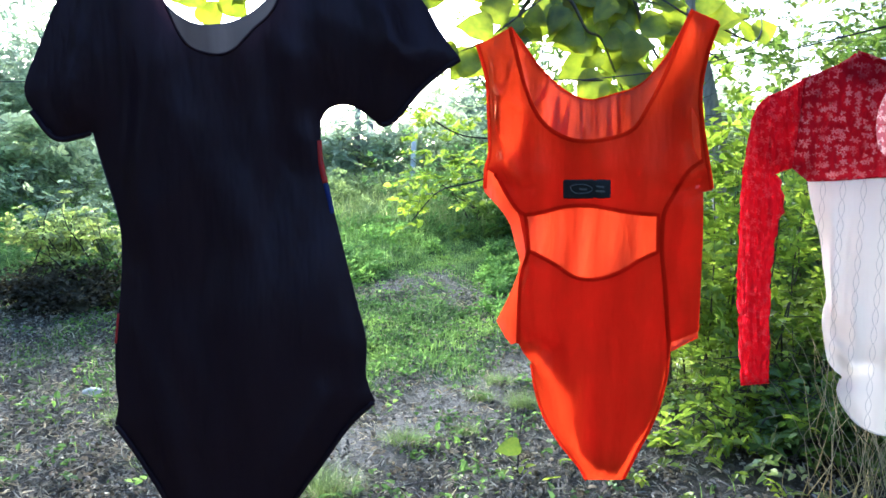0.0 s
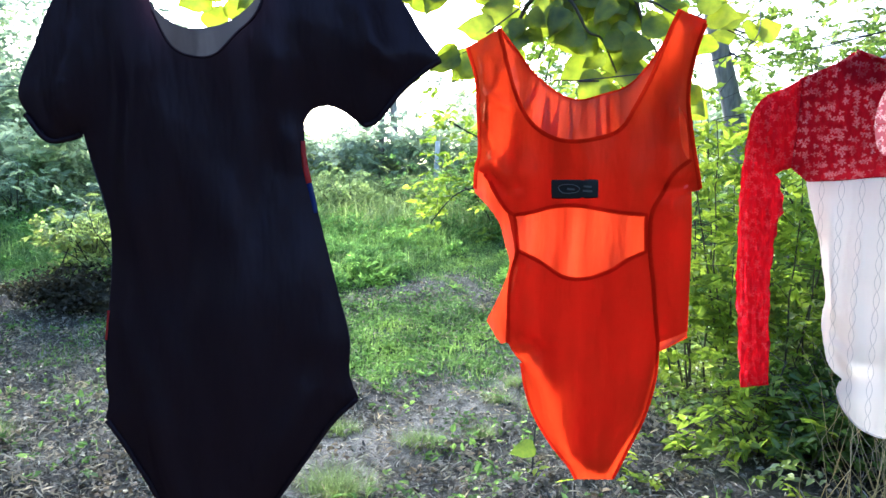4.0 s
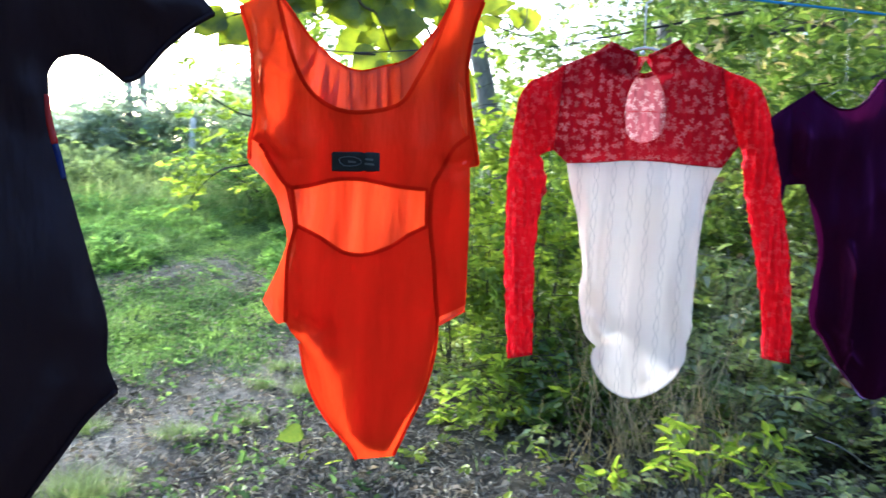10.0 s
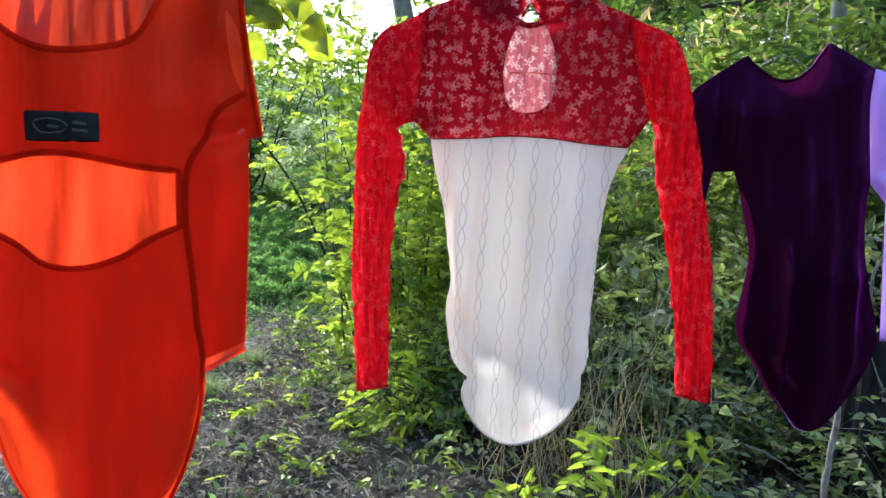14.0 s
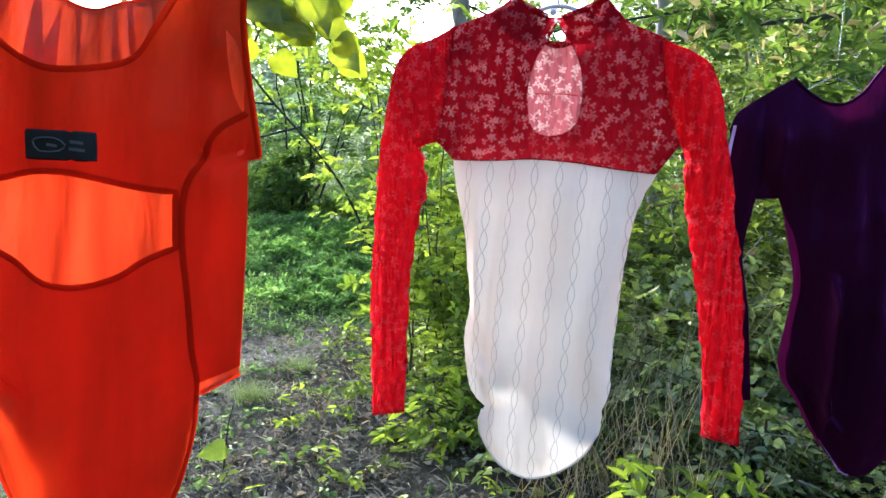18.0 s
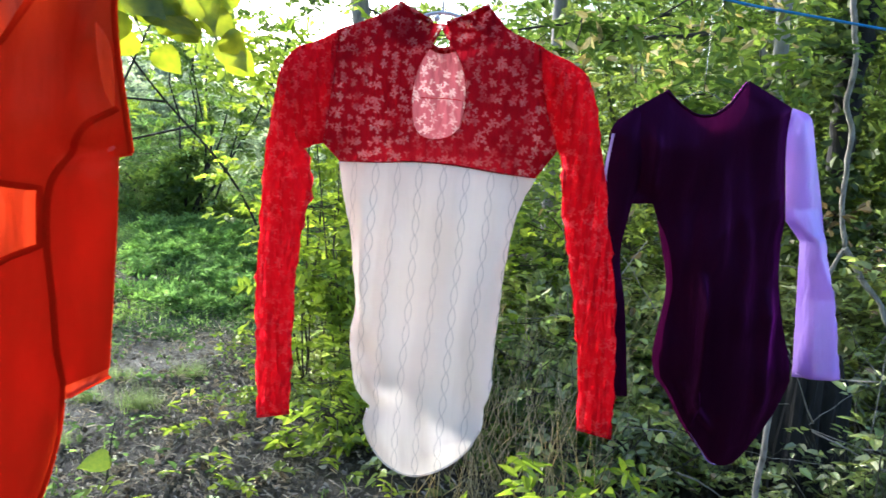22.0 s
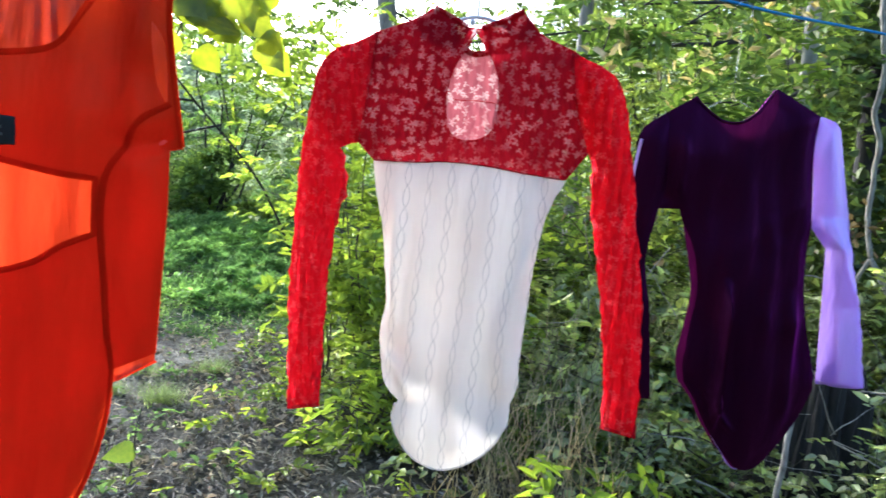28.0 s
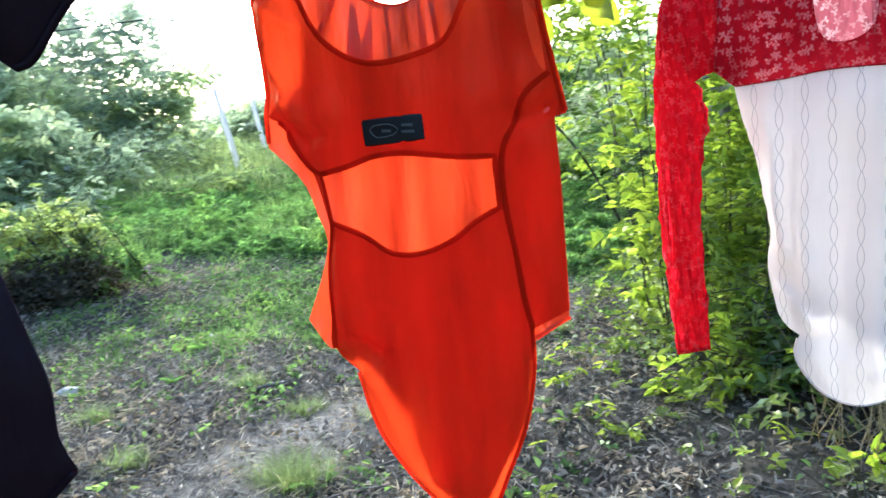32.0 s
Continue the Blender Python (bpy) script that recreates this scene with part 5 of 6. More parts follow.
bz_ = height(bx, by) + mound * rng.uniform(0.25, 1.1, len(bx))
# The near part of the bramble scatter gets smaller leaves in a darker colour.
near = (bx < 2.7) & (by < 4.6)
carpet = sprays_mesh("low_undergrowth", np.stack([bx, by, bz_], 1)[near][::3], M_WOOD, (0.028, 0.06), 0.72, 0.4, None, 3)
tagged(new("low_undergrowth", carpet), "dark low undergrowth creeping over the forest floor", "ground cover", kind="stuff")
cover = sprays_mesh("bramble_thicket", np.stack([bx, by, bz_], 1)[~near][::3], M_BRAMBLE, (0.05, 0.095), 0.7, 0.35, None, 3)
tagged(new("bramble_thicket", cover), "dense dark green brambles covering the forest floor", "brambles", kind="stuff")
canes = [bend_line((x, y, float(height(x, y))), (x + rng.normal(0, 0.35), y + rng.normal(0, 0.3), float(height(x, y)) + rng.uniform(0.3, 0.9)), 7, 0.06) for x, y in zip(rng.uniform(1.8, 5.5, 120), rng.uniform(3.0, 6.5, 120))]
tagged(new("bramble_canes", tubes_mesh("bramble_canes", [(c, np.linspace(0.004, 0.0015, 7)) for c in canes], M_STEM, 4)), "thin tangled bramble canes", "brambles", kind="stuff")

# Shrubs and young trees that close the view.
def shrub(x, y, w, h, k, mat, label, leaf=(0.05, 0.1), bark=M_STEM, name="shrub", low=0.1, hollow=0.3, clumps=34, group="shrubs at the wood's edge"):
    z = float(height(x, y))
    lines = [bend_line((x + rng.normal(0, 0.08 * w), y + rng.normal(0, 0.06 * w), z), (x + rng.normal(0, 0.4 * w), y + rng.normal(0, 0.3 * w), z + h * rng.uniform(0.6, 1.0)), 8, 0.05) for _ in range(7)]
    side = [bend_line(ln[j], ln[j] + rng.normal(0, 0.3 * w, 3) * [1, 1, 0.5], 5, 0.06) for ln in lines for j in (2, 3, 4, 5, 6, 7)]
    n1 = int(k * 0.45)
    pts = np.vstack([along(lines + side * 2, n1, 0.09 * w), blob_points((x, y, z + h * (0.5 + low)), (w * 0.62, w * 0.45, h * 0.46), k - n1, hollow, clumps)])
    pts = pts[pts[:, 2] > height(pts[:, 0], pts[:, 1]) + 0.02]
    return grow(name, label, "shrub" if name == "shrub" else "tree", (x, y, z), [(ln, np.linspace(0.008 + 0.006 * h, 0.004, 8)) for ln in lines] + [(s, np.linspace(0.0045, 0.002, 5)) for s in side],
                pts, mat, bark, leaf, 0.6, 0.5, group)


SIDE = "leafy green shrub at the edge of the wood"
for x, y, w, h, k, m in ((3.1, 5.4, 1.5, 1.5, 3000, M_SHRUB), (4.3, 5.0, 1.6, 2.0, 3200, M_WOOD), (5.4, 4.6, 1.6, 3.2, 7500, M_WOOD), (6.3, 3.6, 1.6, 3.3, 7000, M_WOOD), (2.6, 6.4, 1.6, 1.25, 3000, M_SHRUB),
                         (3.9, 6.8, 1.9, 1.9, 3600, M_SHRUB), (5.2, 6.6, 2.0, 4.0, 8000, M_WOOD), (6.8, 5.6, 2.0, 4.6, 8000, M_WOOD), (4.9, 3.6, 1.0, 1.3, 3200, M_BRAMBLE), (5.7, 2.6, 1.2, 2.2, 3500, M_SHRUB),
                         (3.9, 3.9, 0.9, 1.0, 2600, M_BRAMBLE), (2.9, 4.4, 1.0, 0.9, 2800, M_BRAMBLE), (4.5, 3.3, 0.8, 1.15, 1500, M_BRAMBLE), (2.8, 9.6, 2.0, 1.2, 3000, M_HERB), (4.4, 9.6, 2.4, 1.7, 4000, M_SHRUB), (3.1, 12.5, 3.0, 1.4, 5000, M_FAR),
                         (0.2, 13.2, 2.2, 1.5, 3500, M_HERB), (8.0, 8.5, 3.0, 5.6, 7000, M_WOOD), (7.5, 10.8, 2.8, 5.0, 5000, M_FAR)):
    shrub(x, y, w, h, k, m, SIDE)

for x, y, w, h in ((1.75, 4.25, 0.55, 0.5), (2.05, 4.5, 0.6, 0.55), (2.3, 4.1, 0.6, 0.5), (1.95, 3.85, 0.5, 0.36), (2.55, 4.5, 0.7, 0.6), (2.35, 3.65, 0.5, 0.4), (2.75, 3.9, 0.6, 0.55), (1.6, 4.0, 0.4, 0.3), (3.0, 3.5, 0.6, 0.5), (2.75, 3.3, 0.5, 0.36)):
    shrub(x, y, w, h, 620 if x > 1.9 else 320, M_BRAMBLE if x > 2.5 else M_SHRUB if x > 1.9 else M_YOUNG, "low green bramble bush on the forest floor", (0.05, 0.085), M_STEM, low=0.0, clumps=16, group="bramble bushes on the forest floor")

# Overhanging branch with some withered leaves, right of the lace bodysuit.
ob_ = thing("tree_branch", "overhanging leafy branch with some withered leaves", "branch", 2.7, 3.3, 2.2)
main = [smooth_line(np.array(p) - (2.7, 3.3, 2.2), 7) for p in ([(4.6, 4.2, 3.0), (3.6, 3.7, 2.45), (3.0, 3.4, 2.25), (2.4, 3.2, 2.12), (2.0, 3.1, 2.0)], [(4.2, 3.9, 2.9), (3.3, 3.1, 2.5), (2.7, 2.8, 2.3), (2.2, 2.9, 2.22)],
                                                                 [(4.4, 4.0, 2.6), (3.7, 3.5, 2.2), (3.2, 3.2, 1.98), (2.7, 3.0, 1.9)], [(4.6, 4.2, 3.0), (3.9, 4.6, 2.7), (3.0, 4.7, 2.5), (2.3, 4.9, 2.35)])]
side = [bend_line(ln[j], ln[j] + rng.normal(0, 0.22, 3) * [1, 1, 0.5] - [0.1, 0, 0.05], 5, 0.05) for ln in main for j in range(5, len(ln), 2)]
piece("limb", tubes_mesh("limb", [(p, np.linspace(0.022, 0.004, len(p))) for p in main] + [(s, np.linspace(0.004, 0.0015, 5)) for s in side], M_DARK_BARK, 6), ob_)
piece("foliage", sprays_mesh("foliage", along(main + side * 4, 420, 0.07), M_SHRUB, (0.045, 0.085), 0.5, 0.45, None, 6), ob_)
piece("withered_leaves", leaves_mesh("withered_leaves", along(main[1:3] + side[6:14], 150, 0.06) - [0, 0, 0.05], M_DRY, (0.05, 0.09), 0.4, 0.1), ob_, "withered brown leaves")


def knotty(line, r0, r1, sway=0.012):
    """A crooked woody stem: its line with kinks, and its swelling radii."""
    p = np.array([np.array(q) + sway * np.array([noise.noise((q[2] * 9, 1.0, i)) for i in range(3)]) for q in line])
    r = np.linspace(r0, r1, len(p)) * (1 + 0.25 * np.array([noise.noise((q[2] * 14, 4.0, q[0] * 5)) for q in line]))
    return p, r


def wobbly(z):
    return np.clip(0.55 + 0.45 * np.sin(z * 5.3 + 0.8) + 0.2 * np.sin(z * 13), 0.05, 1)


def shade_crown_on(tree, x, y, z, w, k=600):
    """A leafy crown with its limbs, added on a trunk above the view to shade the wood."""
    b = np.array(tree.matrix_world.translation)
    limbs = [bend_line((x, y, z - 1.0), (x + rng.normal(0, 0.6 * w), y + rng.normal(0, 0.6 * w), z + rng.uniform(-0.4, 0.8)), 6, 0.05) - b for _ in range(6)]
    for q in limbs:
        piece("limb", tubes_mesh("limb", [(q, np.linspace(0.035, 0.01, 6))], M_BARK, 6), tree)
    q = blob_points((x, y, z), (w, w, 0.8), k, 0.2, 30) - b
    piece("crown", sprays_mesh("crown", q, M_WOOD, (0.11, 0.2), 0.6, 0.5, None, 5), tree)


def trunk(name, label, pts, radii, bark, category="tree", sides=10, n=8, kink=0.0):
    base = pts[0]
    o = thing(name, label, category, *base)
    p = smooth_line(np.array(pts) - np.array(base), n)
    r = np.interp(np.linspace(0, 1, len(p)), np.linspace(0, 1, len(radii)), radii)
    if kink:
        p = knotty(p, 1, 1, kink)[0]
        r = r * knotty(p, 1, 1, 0)[1]
    piece("trunk", tubes_mesh("trunk", [(p, r)], bark, sides), o)
    return o


trunk("bare_tree", "grey leaning tree trunk behind the saplings", [(2.95, 8.0, 0.15), (2.6, 7.8, 2.0), (2.33, 7.7, 3.1), (1.9, 7.5, 5.2)], [0.11, 0.1, 0.09, 0.07], M_BARK)
pale = trunk("tree", "pale slender trunk behind the purple bodysuit", [(3.48, 3.3, 0.0), (3.5, 3.38, 1.2), (3.52, 3.41, 2.4), (3.5, 3.5, 4.0)], [0.045, 0.04, 0.038, 0.03], M_PALE_BARK)
shade_crown_on(pale, 3.5, 3.6, 5.2, 1.7)
VINE = (3.94, 3.24, 0.0)
v = thing("vine", "pale brown forked woody vine climbing among the shrubs", "vine", *VINE)
vine_lines = [smooth_line(np.array(q) - VINE, 7) for q in (
    [(3.94, 3.24, 1.25), (3.92, 3.27, 1.46), (3.92, 3.27, 1.68), (3.91, 3.26, 1.86), (3.87, 3.28, 2.01), (3.87, 3.25, 2.19), (3.8, 3.24, 2.47), (3.74, 3.3, 3.4)],
    [(3.94, 3.24, 1.25), (3.9, 3.27, 1.12), (3.86, 3.29, 1.02), (3.82, 3.31, 0.9), (3.85, 3.33, 0.6), (3.83, 3.3, 0.0)],
    [(3.94, 3.24, 1.25), (3.97, 3.19, 1.16), (4.0, 3.15, 1.08), (4.05, 3.08, 0.98), (4.06, 3.04, 0.89), (4.1, 3.0, 0.8), (4.1, 2.93, 0.6), (4.09, 2.86, 0.38), (4.08, 2.8, 0.0)])]
for nm, q, r0, r1 in (("trunk", vine_lines[0], 0.013, 0.015), ("fork", vine_lines[1], 0.011, 0.009), ("fork", vine_lines[2], 0.017, 0.011)):
    piece(nm, tubes_mesh(nm, [knotty(q, r0, r1)], M_VINE, 8), v)
ivy = trunk("ivy_tree", "dark crooked trunk wrapped in ivy", [(4.3, 3.7, 0.0), (4.27, 3.72, 0.8), (4.33, 3.7, 1.6), (4.27, 3.64, 2.2), (4.32, 3.62, 2.7), (4.25, 3.7, 4.2)], [0.08, 0.075, 0.07, 0.075, 0.07, 0.06], M_BLACK_BARK, kink=0.04)
shade_crown_on(ivy, 4.4, 3.9, 5.4, 1.8)
# Ivy; its dark leaves left of the trunk also stand in for a shaded gap.
q = np.stack([rng.normal(-0.12, 0.13, 2600), rng.normal(-0.04, 0.1, 2600), rng.uniform(1.1, 3.6, 2600)], 1)
q = q[wobbly(q[:, 2]) > rng.uniform(0, 1, len(q))]
piece("ivy", leaves_mesh("ivy", q, M_DARKLEAF, (0.04, 0.09), 0.75, 0.25), ivy, "dark glossy ivy leaves")
trunk("stick", "dry upright stick in the brambles", [(2.52, 2.25, 0.0), (2.5, 2.2, 0.45), (2.49, 2.17, 0.72), (2.53, 2.19, 0.85)], [0.012, 0.011, 0.01, 0.006], M_VINE, "stick", 7, kink=0.012)
# Dead sticks and withered leaves caught in the brambles.
dead = []
for x, y, z, L in [(3.05, 2.5, 0.55, 0.5), (3.0, 2.45, 0.6, 0.4), (3.25, 2.4, 0.5, 0.6), (3.4, 2.5, 0.75, 0.5), (3.3, 2.6, 0.35, 0.5)] * 2 + list(zip(rng.uniform(2.3, 4.6, 55), rng.uniform(2.5, 4.2, 55), rng.uniform(0.1, 1.3, 55), rng.uniform(0.2, 0.6, 55))):
    w = rng.normal(size=3) * [1, 0.5, 0.8]
    w = w / np.linalg.norm(w) * L
    dead.append((bend_line((x, y, z), (x + w[0], y + w[1], max(0.05, z + w[2])), 6, 0.035), np.linspace(rng.uniform(0.002, 0.005), 0.001, 6)))
tagged(new("dead_twigs", tubes_mesh("dead_twigs", dead, M_VINE, 4)), "dry brown twigs tangled in the brambles", "twigs", kind="stuff")
q = np.vstack([rng.normal((4.15, 3.0, 1.12), (0.16, 0.12, 0.12), (60, 3)), rng.normal((3.9, 3.3, 1.45), (0.15, 0.12, 0.12), (25, 3)), np.stack([rng.uniform(2.4, 4.4, 120), rng.uniform(2.8, 4.2, 120), rng.uniform(0.1, 1.5, 120)], 1)])
tagged(new("withered_leaves", leaves_mesh("withered_leaves", q, M_WITHER, (0.03, 0.075), 0.55, 0.3)), "withered brown leaves caught in the brambles", "leaves", kind="stuff")
# Trunks at (6.4, 2.3) and (4.6, 0.6) are unseen and only carry shading crowns.
for x, y, h, lx, r in ((5.6, 5.9, 6, 0.2, 0.09), (4.6, 7.6, 7, -0.3, 0.1), (7.2, 7.2, 7, 0.3, 0.12), (6.4, 2.3, 5.4, -0.4, 0.08), (4.6, 0.6, 5.8, -0.3, 0.09), (-2.9, 21.0, 7, 0.2, 0.1), (-2.6, 22.0, 7, -0.15, 0.13)):
    z = float(height(x, y))
    wood_tree = trunk("tree", "slim grey trunk standing in the wood", [(x, y, z - 0.05), (x + lx * 0.4, y, z + h * 0.4), (x + lx, y, z + h)], [r, r * 0.8, r * 0.55], M_BARK)
    if x > 0:
        shade_crown_on(wood_tree, x + lx, y, z + h - 0.3, 2.2, 800)

# Dark stump behind the lilac sleeve.
stump = thing("tree_stump", "dark rotten tree stump among the brambles", "stump", 3.46, 2.95, float(height(3.46, 2.95)))
ang = np.linspace(0, 2 * np.pi, 60, endpoint=False)
rows = []
for z, r in ((-0.05, 0.28), (0.08, 0.235), (0.22, 0.205), (0.38, 0.19), (0.54, 0.182), (0.66, 0.178), (0.71, 0.165), (0.69, 0.12), (0.6, 0.07), (0.59, 0.0)):
    rr = r * (1 + 0.1 * np.sin(ang * 5 + 1) + 0.07 * np.sin(ang * 13 + z * 5) + 0.05 * np.sin(ang * 23 - z * 9))
    rows.append(np.stack([rr * np.cos(ang), rr * np.sin(ang), z + (0.06 * np.sin(ang * 3 + 2) + 0.03 * np.sin(ang * 9) if 0.57 < z else 0) * np.ones(60)], 1))
faces = [[i * 60 + j, i * 60 + (j + 1) % 60, (i + 1) * 60 + (j + 1) % 60, (i + 1) * 60 + j] for i in range(len(rows) - 1) for j in range(60)]
piece("trunk", mesh_of("trunk", np.concatenate(rows), faces, M_BLACK_BARK), stump)

# Pale stem and bright shoots at the bramble edge.
trunk("tree", "pale slender stem rising out of the brambles", [(4.5, 2.9, -0.03), (4.43, 2.9, 0.72), (4.4, 2.9, 1.1), (4.6, 2.92, 1.7), (4.95, 2.95, 2.6)], [0.026, 0.023, 0.022, 0.02, 0.015], M_PALE_BARK, n=6, kink=0.02)
for x, y, tips in ((2.8, 1.98, ((2.7, 1.93, 1.2), (2.73, 1.95, 1.12), (2.79, 1.95, 1.03), (2.86, 1.95, 0.95), (2.88, 1.99, 1.1))), (3.12, 2.0, ((3.06, 1.93, 0.52), (3.14, 1.95, 0.55), (3.2, 1.97, 0.47), (3.08, 1.96, 0.44), (3.24, 2.0, 0.6)))):
    z = float(height(x, y))
    o = thing("bramble_shoot", "thin shoot with a few bright yellow-green leaves", "seedling", x, y, z, group="bright shoots at the bramble edge")
    stem = smooth_line([(0, 0, -0.02), (0.01, 0.01, 0.3), (0.0, 0.0, tips[3][2] - z - 0.1), (0.03, 0.0, tips[0][2] - z - 0.03)], 5)
    piece("stem", tubes_mesh("stem", [(stem, np.linspace(0.003, 0.0012, len(stem)))], M_STEM, 5), o)
    for j, t in enumerate(tips):
        q = np.array(t) - (x, y, z)
        root = stem[np.argmin(np.abs(stem[:, 2] - q[2] + 0.02))]
        piece("leaf_stalk", tubes_mesh("leaf_stalk", [(bend_line(root, q, 4, 0.02), 0.0009)], M_STEM, 4), o)
        heart_leaf("leaf", q, (0.9 if j % 2 else -0.9, -0.3, 0.2), (0.1, -0.45, 0.9), 0.09, 0.055, M_SEEDLING, o)

# Thin branches of the leaning tree against the sky.
spray = thing("tree_branch", "thin sparse branch of the leaning tree", "branch", 2.34, 7.7, 3.05)
main = [smooth_line(np.array(p) - (2.34, 7.7, 3.05), 6) for p in ([(2.34, 7.7, 3.05), (2.7, 7.6, 2.9), (3.1, 7.5, 2.82), (3.5, 7.4, 2.9)], [(2.42, 7.72, 2.8), (2.7, 7.5, 2.6), (3.0, 7.4, 2.45)], [(2.3, 7.7, 3.2), (2.0, 7.6, 3.0), (1.75, 7.5, 2.8)])]
side = [bend_line(ln[j], ln[j] + rng.normal(0, 0.14, 3), 4, 0.05) for ln in main for j in range(6, len(ln), 3)]
for ln in main:
    piece("limb", tubes_mesh("limb", [(ln, np.linspace(0.012, 0.003, len(ln)))], M_DARK_BARK, 5), spray)
tagged(piece("twig_growth", tubes_mesh("twig_growth", [(q, 0.002) for q in side], M_DARK_BARK, 4), spray), kind="stuff")
piece("foliage", leaves_mesh("foliage", along(main + side * 3, 90, 0.05), M_SHRUB, (0.06, 0.11), 0.6, 0.5), spray)

# Dry stalks behind the lace bodysuit.
k = 130
p = np.stack([rng.normal(2.04, 0.19, k), rng.normal(3.12, 0.16, k), np.zeros(k)], 1)
p[:, 2] = height(p[:, 0], p[:, 1])
stalks = [bend_line(q, q + [rng.normal(0, 0.2), rng.normal(0, 0.12), rng.uniform(0.25, 1.1)], 6, 0.13) for q in p]
stalks += [bend_line(q + [0.25, 0, 0], q + [rng.uniform(0.3, 0.75), rng.normal(0, 0.1), rng.uniform(0.7, 1.1)], 6, 0.015) for q in p[:14]]
tagged(new("dry_stalks", tubes_mesh("dry_stalks", [(s, np.linspace(0.0021, 0.0009, 6)) for s in stalks], M_DRY, 4)), "dry straw-coloured weed stalks in the brambles", "stalks", kind="stuff")

# ---- posts in the meadow ----
for x, y, zb, h, lean, r in ((-3.85, 13.9, None, 1.35, -0.3, 0.06), (-4.25, 17.2, None, 0.95, -0.2, 0.055), (-1.25, 18.9, None, 0.9, 0.08, 0.07), (-8.2, 16.0, None, 0.9, 0.03, 0.06)):
    z = float(height(x, y))
    o = thing("tree_guard", "milky plastic tree guard leaning in the meadow", "tree guard", x, y, z - 0.05, group="tree guards in the meadow")
    q = np.array([(0, 0, 0), (lean * 0.5, 0, (h + 0.5) * 0.5), (lean, 0, h + 0.5)])
    piece("shaft", tubes_mesh("shaft", [(q, [r, r * 0.95, r * 0.85])], M_POST, 8), o)

# ---- distance ----
# Haze on these bushes, trees and woods is painted into the leaf colours.
FARL = "hazy grey-green bush beyond the meadow"
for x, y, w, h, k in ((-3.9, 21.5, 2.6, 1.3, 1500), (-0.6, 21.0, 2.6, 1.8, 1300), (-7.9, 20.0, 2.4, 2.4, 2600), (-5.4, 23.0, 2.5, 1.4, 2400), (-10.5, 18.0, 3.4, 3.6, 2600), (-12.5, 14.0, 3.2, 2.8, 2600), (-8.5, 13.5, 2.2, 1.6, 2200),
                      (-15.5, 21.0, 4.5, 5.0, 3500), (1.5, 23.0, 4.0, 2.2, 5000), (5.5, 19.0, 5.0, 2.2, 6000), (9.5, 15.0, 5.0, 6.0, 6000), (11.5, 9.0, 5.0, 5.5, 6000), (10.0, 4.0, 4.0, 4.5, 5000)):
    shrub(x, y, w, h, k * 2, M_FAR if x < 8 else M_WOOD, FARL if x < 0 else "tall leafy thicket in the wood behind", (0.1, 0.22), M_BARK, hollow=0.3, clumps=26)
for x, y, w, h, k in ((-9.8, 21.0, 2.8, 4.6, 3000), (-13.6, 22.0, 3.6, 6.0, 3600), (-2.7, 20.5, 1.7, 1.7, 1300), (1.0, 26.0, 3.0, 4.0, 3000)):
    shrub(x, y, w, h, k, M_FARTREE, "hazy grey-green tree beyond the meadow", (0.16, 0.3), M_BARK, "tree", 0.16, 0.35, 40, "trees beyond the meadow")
for x, y, w, h in ((-6.4, 13.6, 1.5, 1.0), (-5.0, 15.2, 1.4, 0.8), (-7.6, 12.2, 1.5, 1.1), (-2.6, 14.6, 1.3, 0.7), (-9.2, 15.6, 1.8, 1.3), (-1.6, 16.0, 1.2, 0.7), (-4.0, 12.6, 1.1, 0.6), (-10.5, 12.5, 1.6, 1.3), (-5.9, 11.4, 1.0, 0.6), (-6.9, 17.0, 1.6, 1.1)):
    shrub(x, y, w, h, 900, M_SEDGE if x > -5.5 else M_FAR, "low pale green bush standing in the meadow", (0.07, 0.14), M_STEM, low=0.0, clumps=18, group="bushes in the meadow")
k = 26000
a = rng.uniform(-1.5, 1.5, k)
rr = rng.uniform(42, 60, k)
tall = 3.4 + 2.0 * np.sin(a * 9) + 1.6 * np.sin(a * 23 + 1) + np.where(a > 0.5, 6.5, 0) - 1.5
fw = np.stack([np.sin(a) * rr, np.cos(a) * rr, height(np.sin(a) * rr, np.cos(a) * rr) + tall * rng.uniform(0, 1, k) ** 0.8], 1)
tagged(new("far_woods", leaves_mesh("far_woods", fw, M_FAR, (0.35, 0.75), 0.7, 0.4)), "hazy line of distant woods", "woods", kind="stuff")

# Unseen wood behind and beside the walk, added to block sky light from the back.
for x, y, w, h in ((-7.5, 1.0, 4.0, 5.0), (-6.0, -6.5, 4.0, 5.0), (-2.0, -10.0, 4.5, 4.5), (3.0, -11.0, 4.5, 4.5), (8.5, -9.0, 4.0, 4.0)):
    shrub(x, y, w, h, 3600, M_SHRUB, "tall leafy thicket in the wood behind", (0.26, 0.42), M_BARK)

# ---- ground cover ----
def scatter(k, x0, x1, y0, y1, test=None, near=0.0):
    x, y = rng.uniform(x0, x1, k), y0 + (y1 - y0) * rng.uniform(0, 1, k) ** (1 + near)
    if test is not None:
        keep = test(x, y) > rng.uniform(0, 1, k)
        x, y = x[keep], y[keep]
    return np.stack([x, y, height(x, y)], 1)


def wild(x, y):
    """Uneven growth: dense clumps with gaps between."""
    return np.clip(0.5 + 0.5 * np.sin(x * 2.3 + 1.7 * np.sin(y * 1.3)) * np.sin(y * 2.1 + np.sin(x * 1.9)) + 0.25 * np.sin(x * 6.1 + y * 4.3), 0.05, 1)


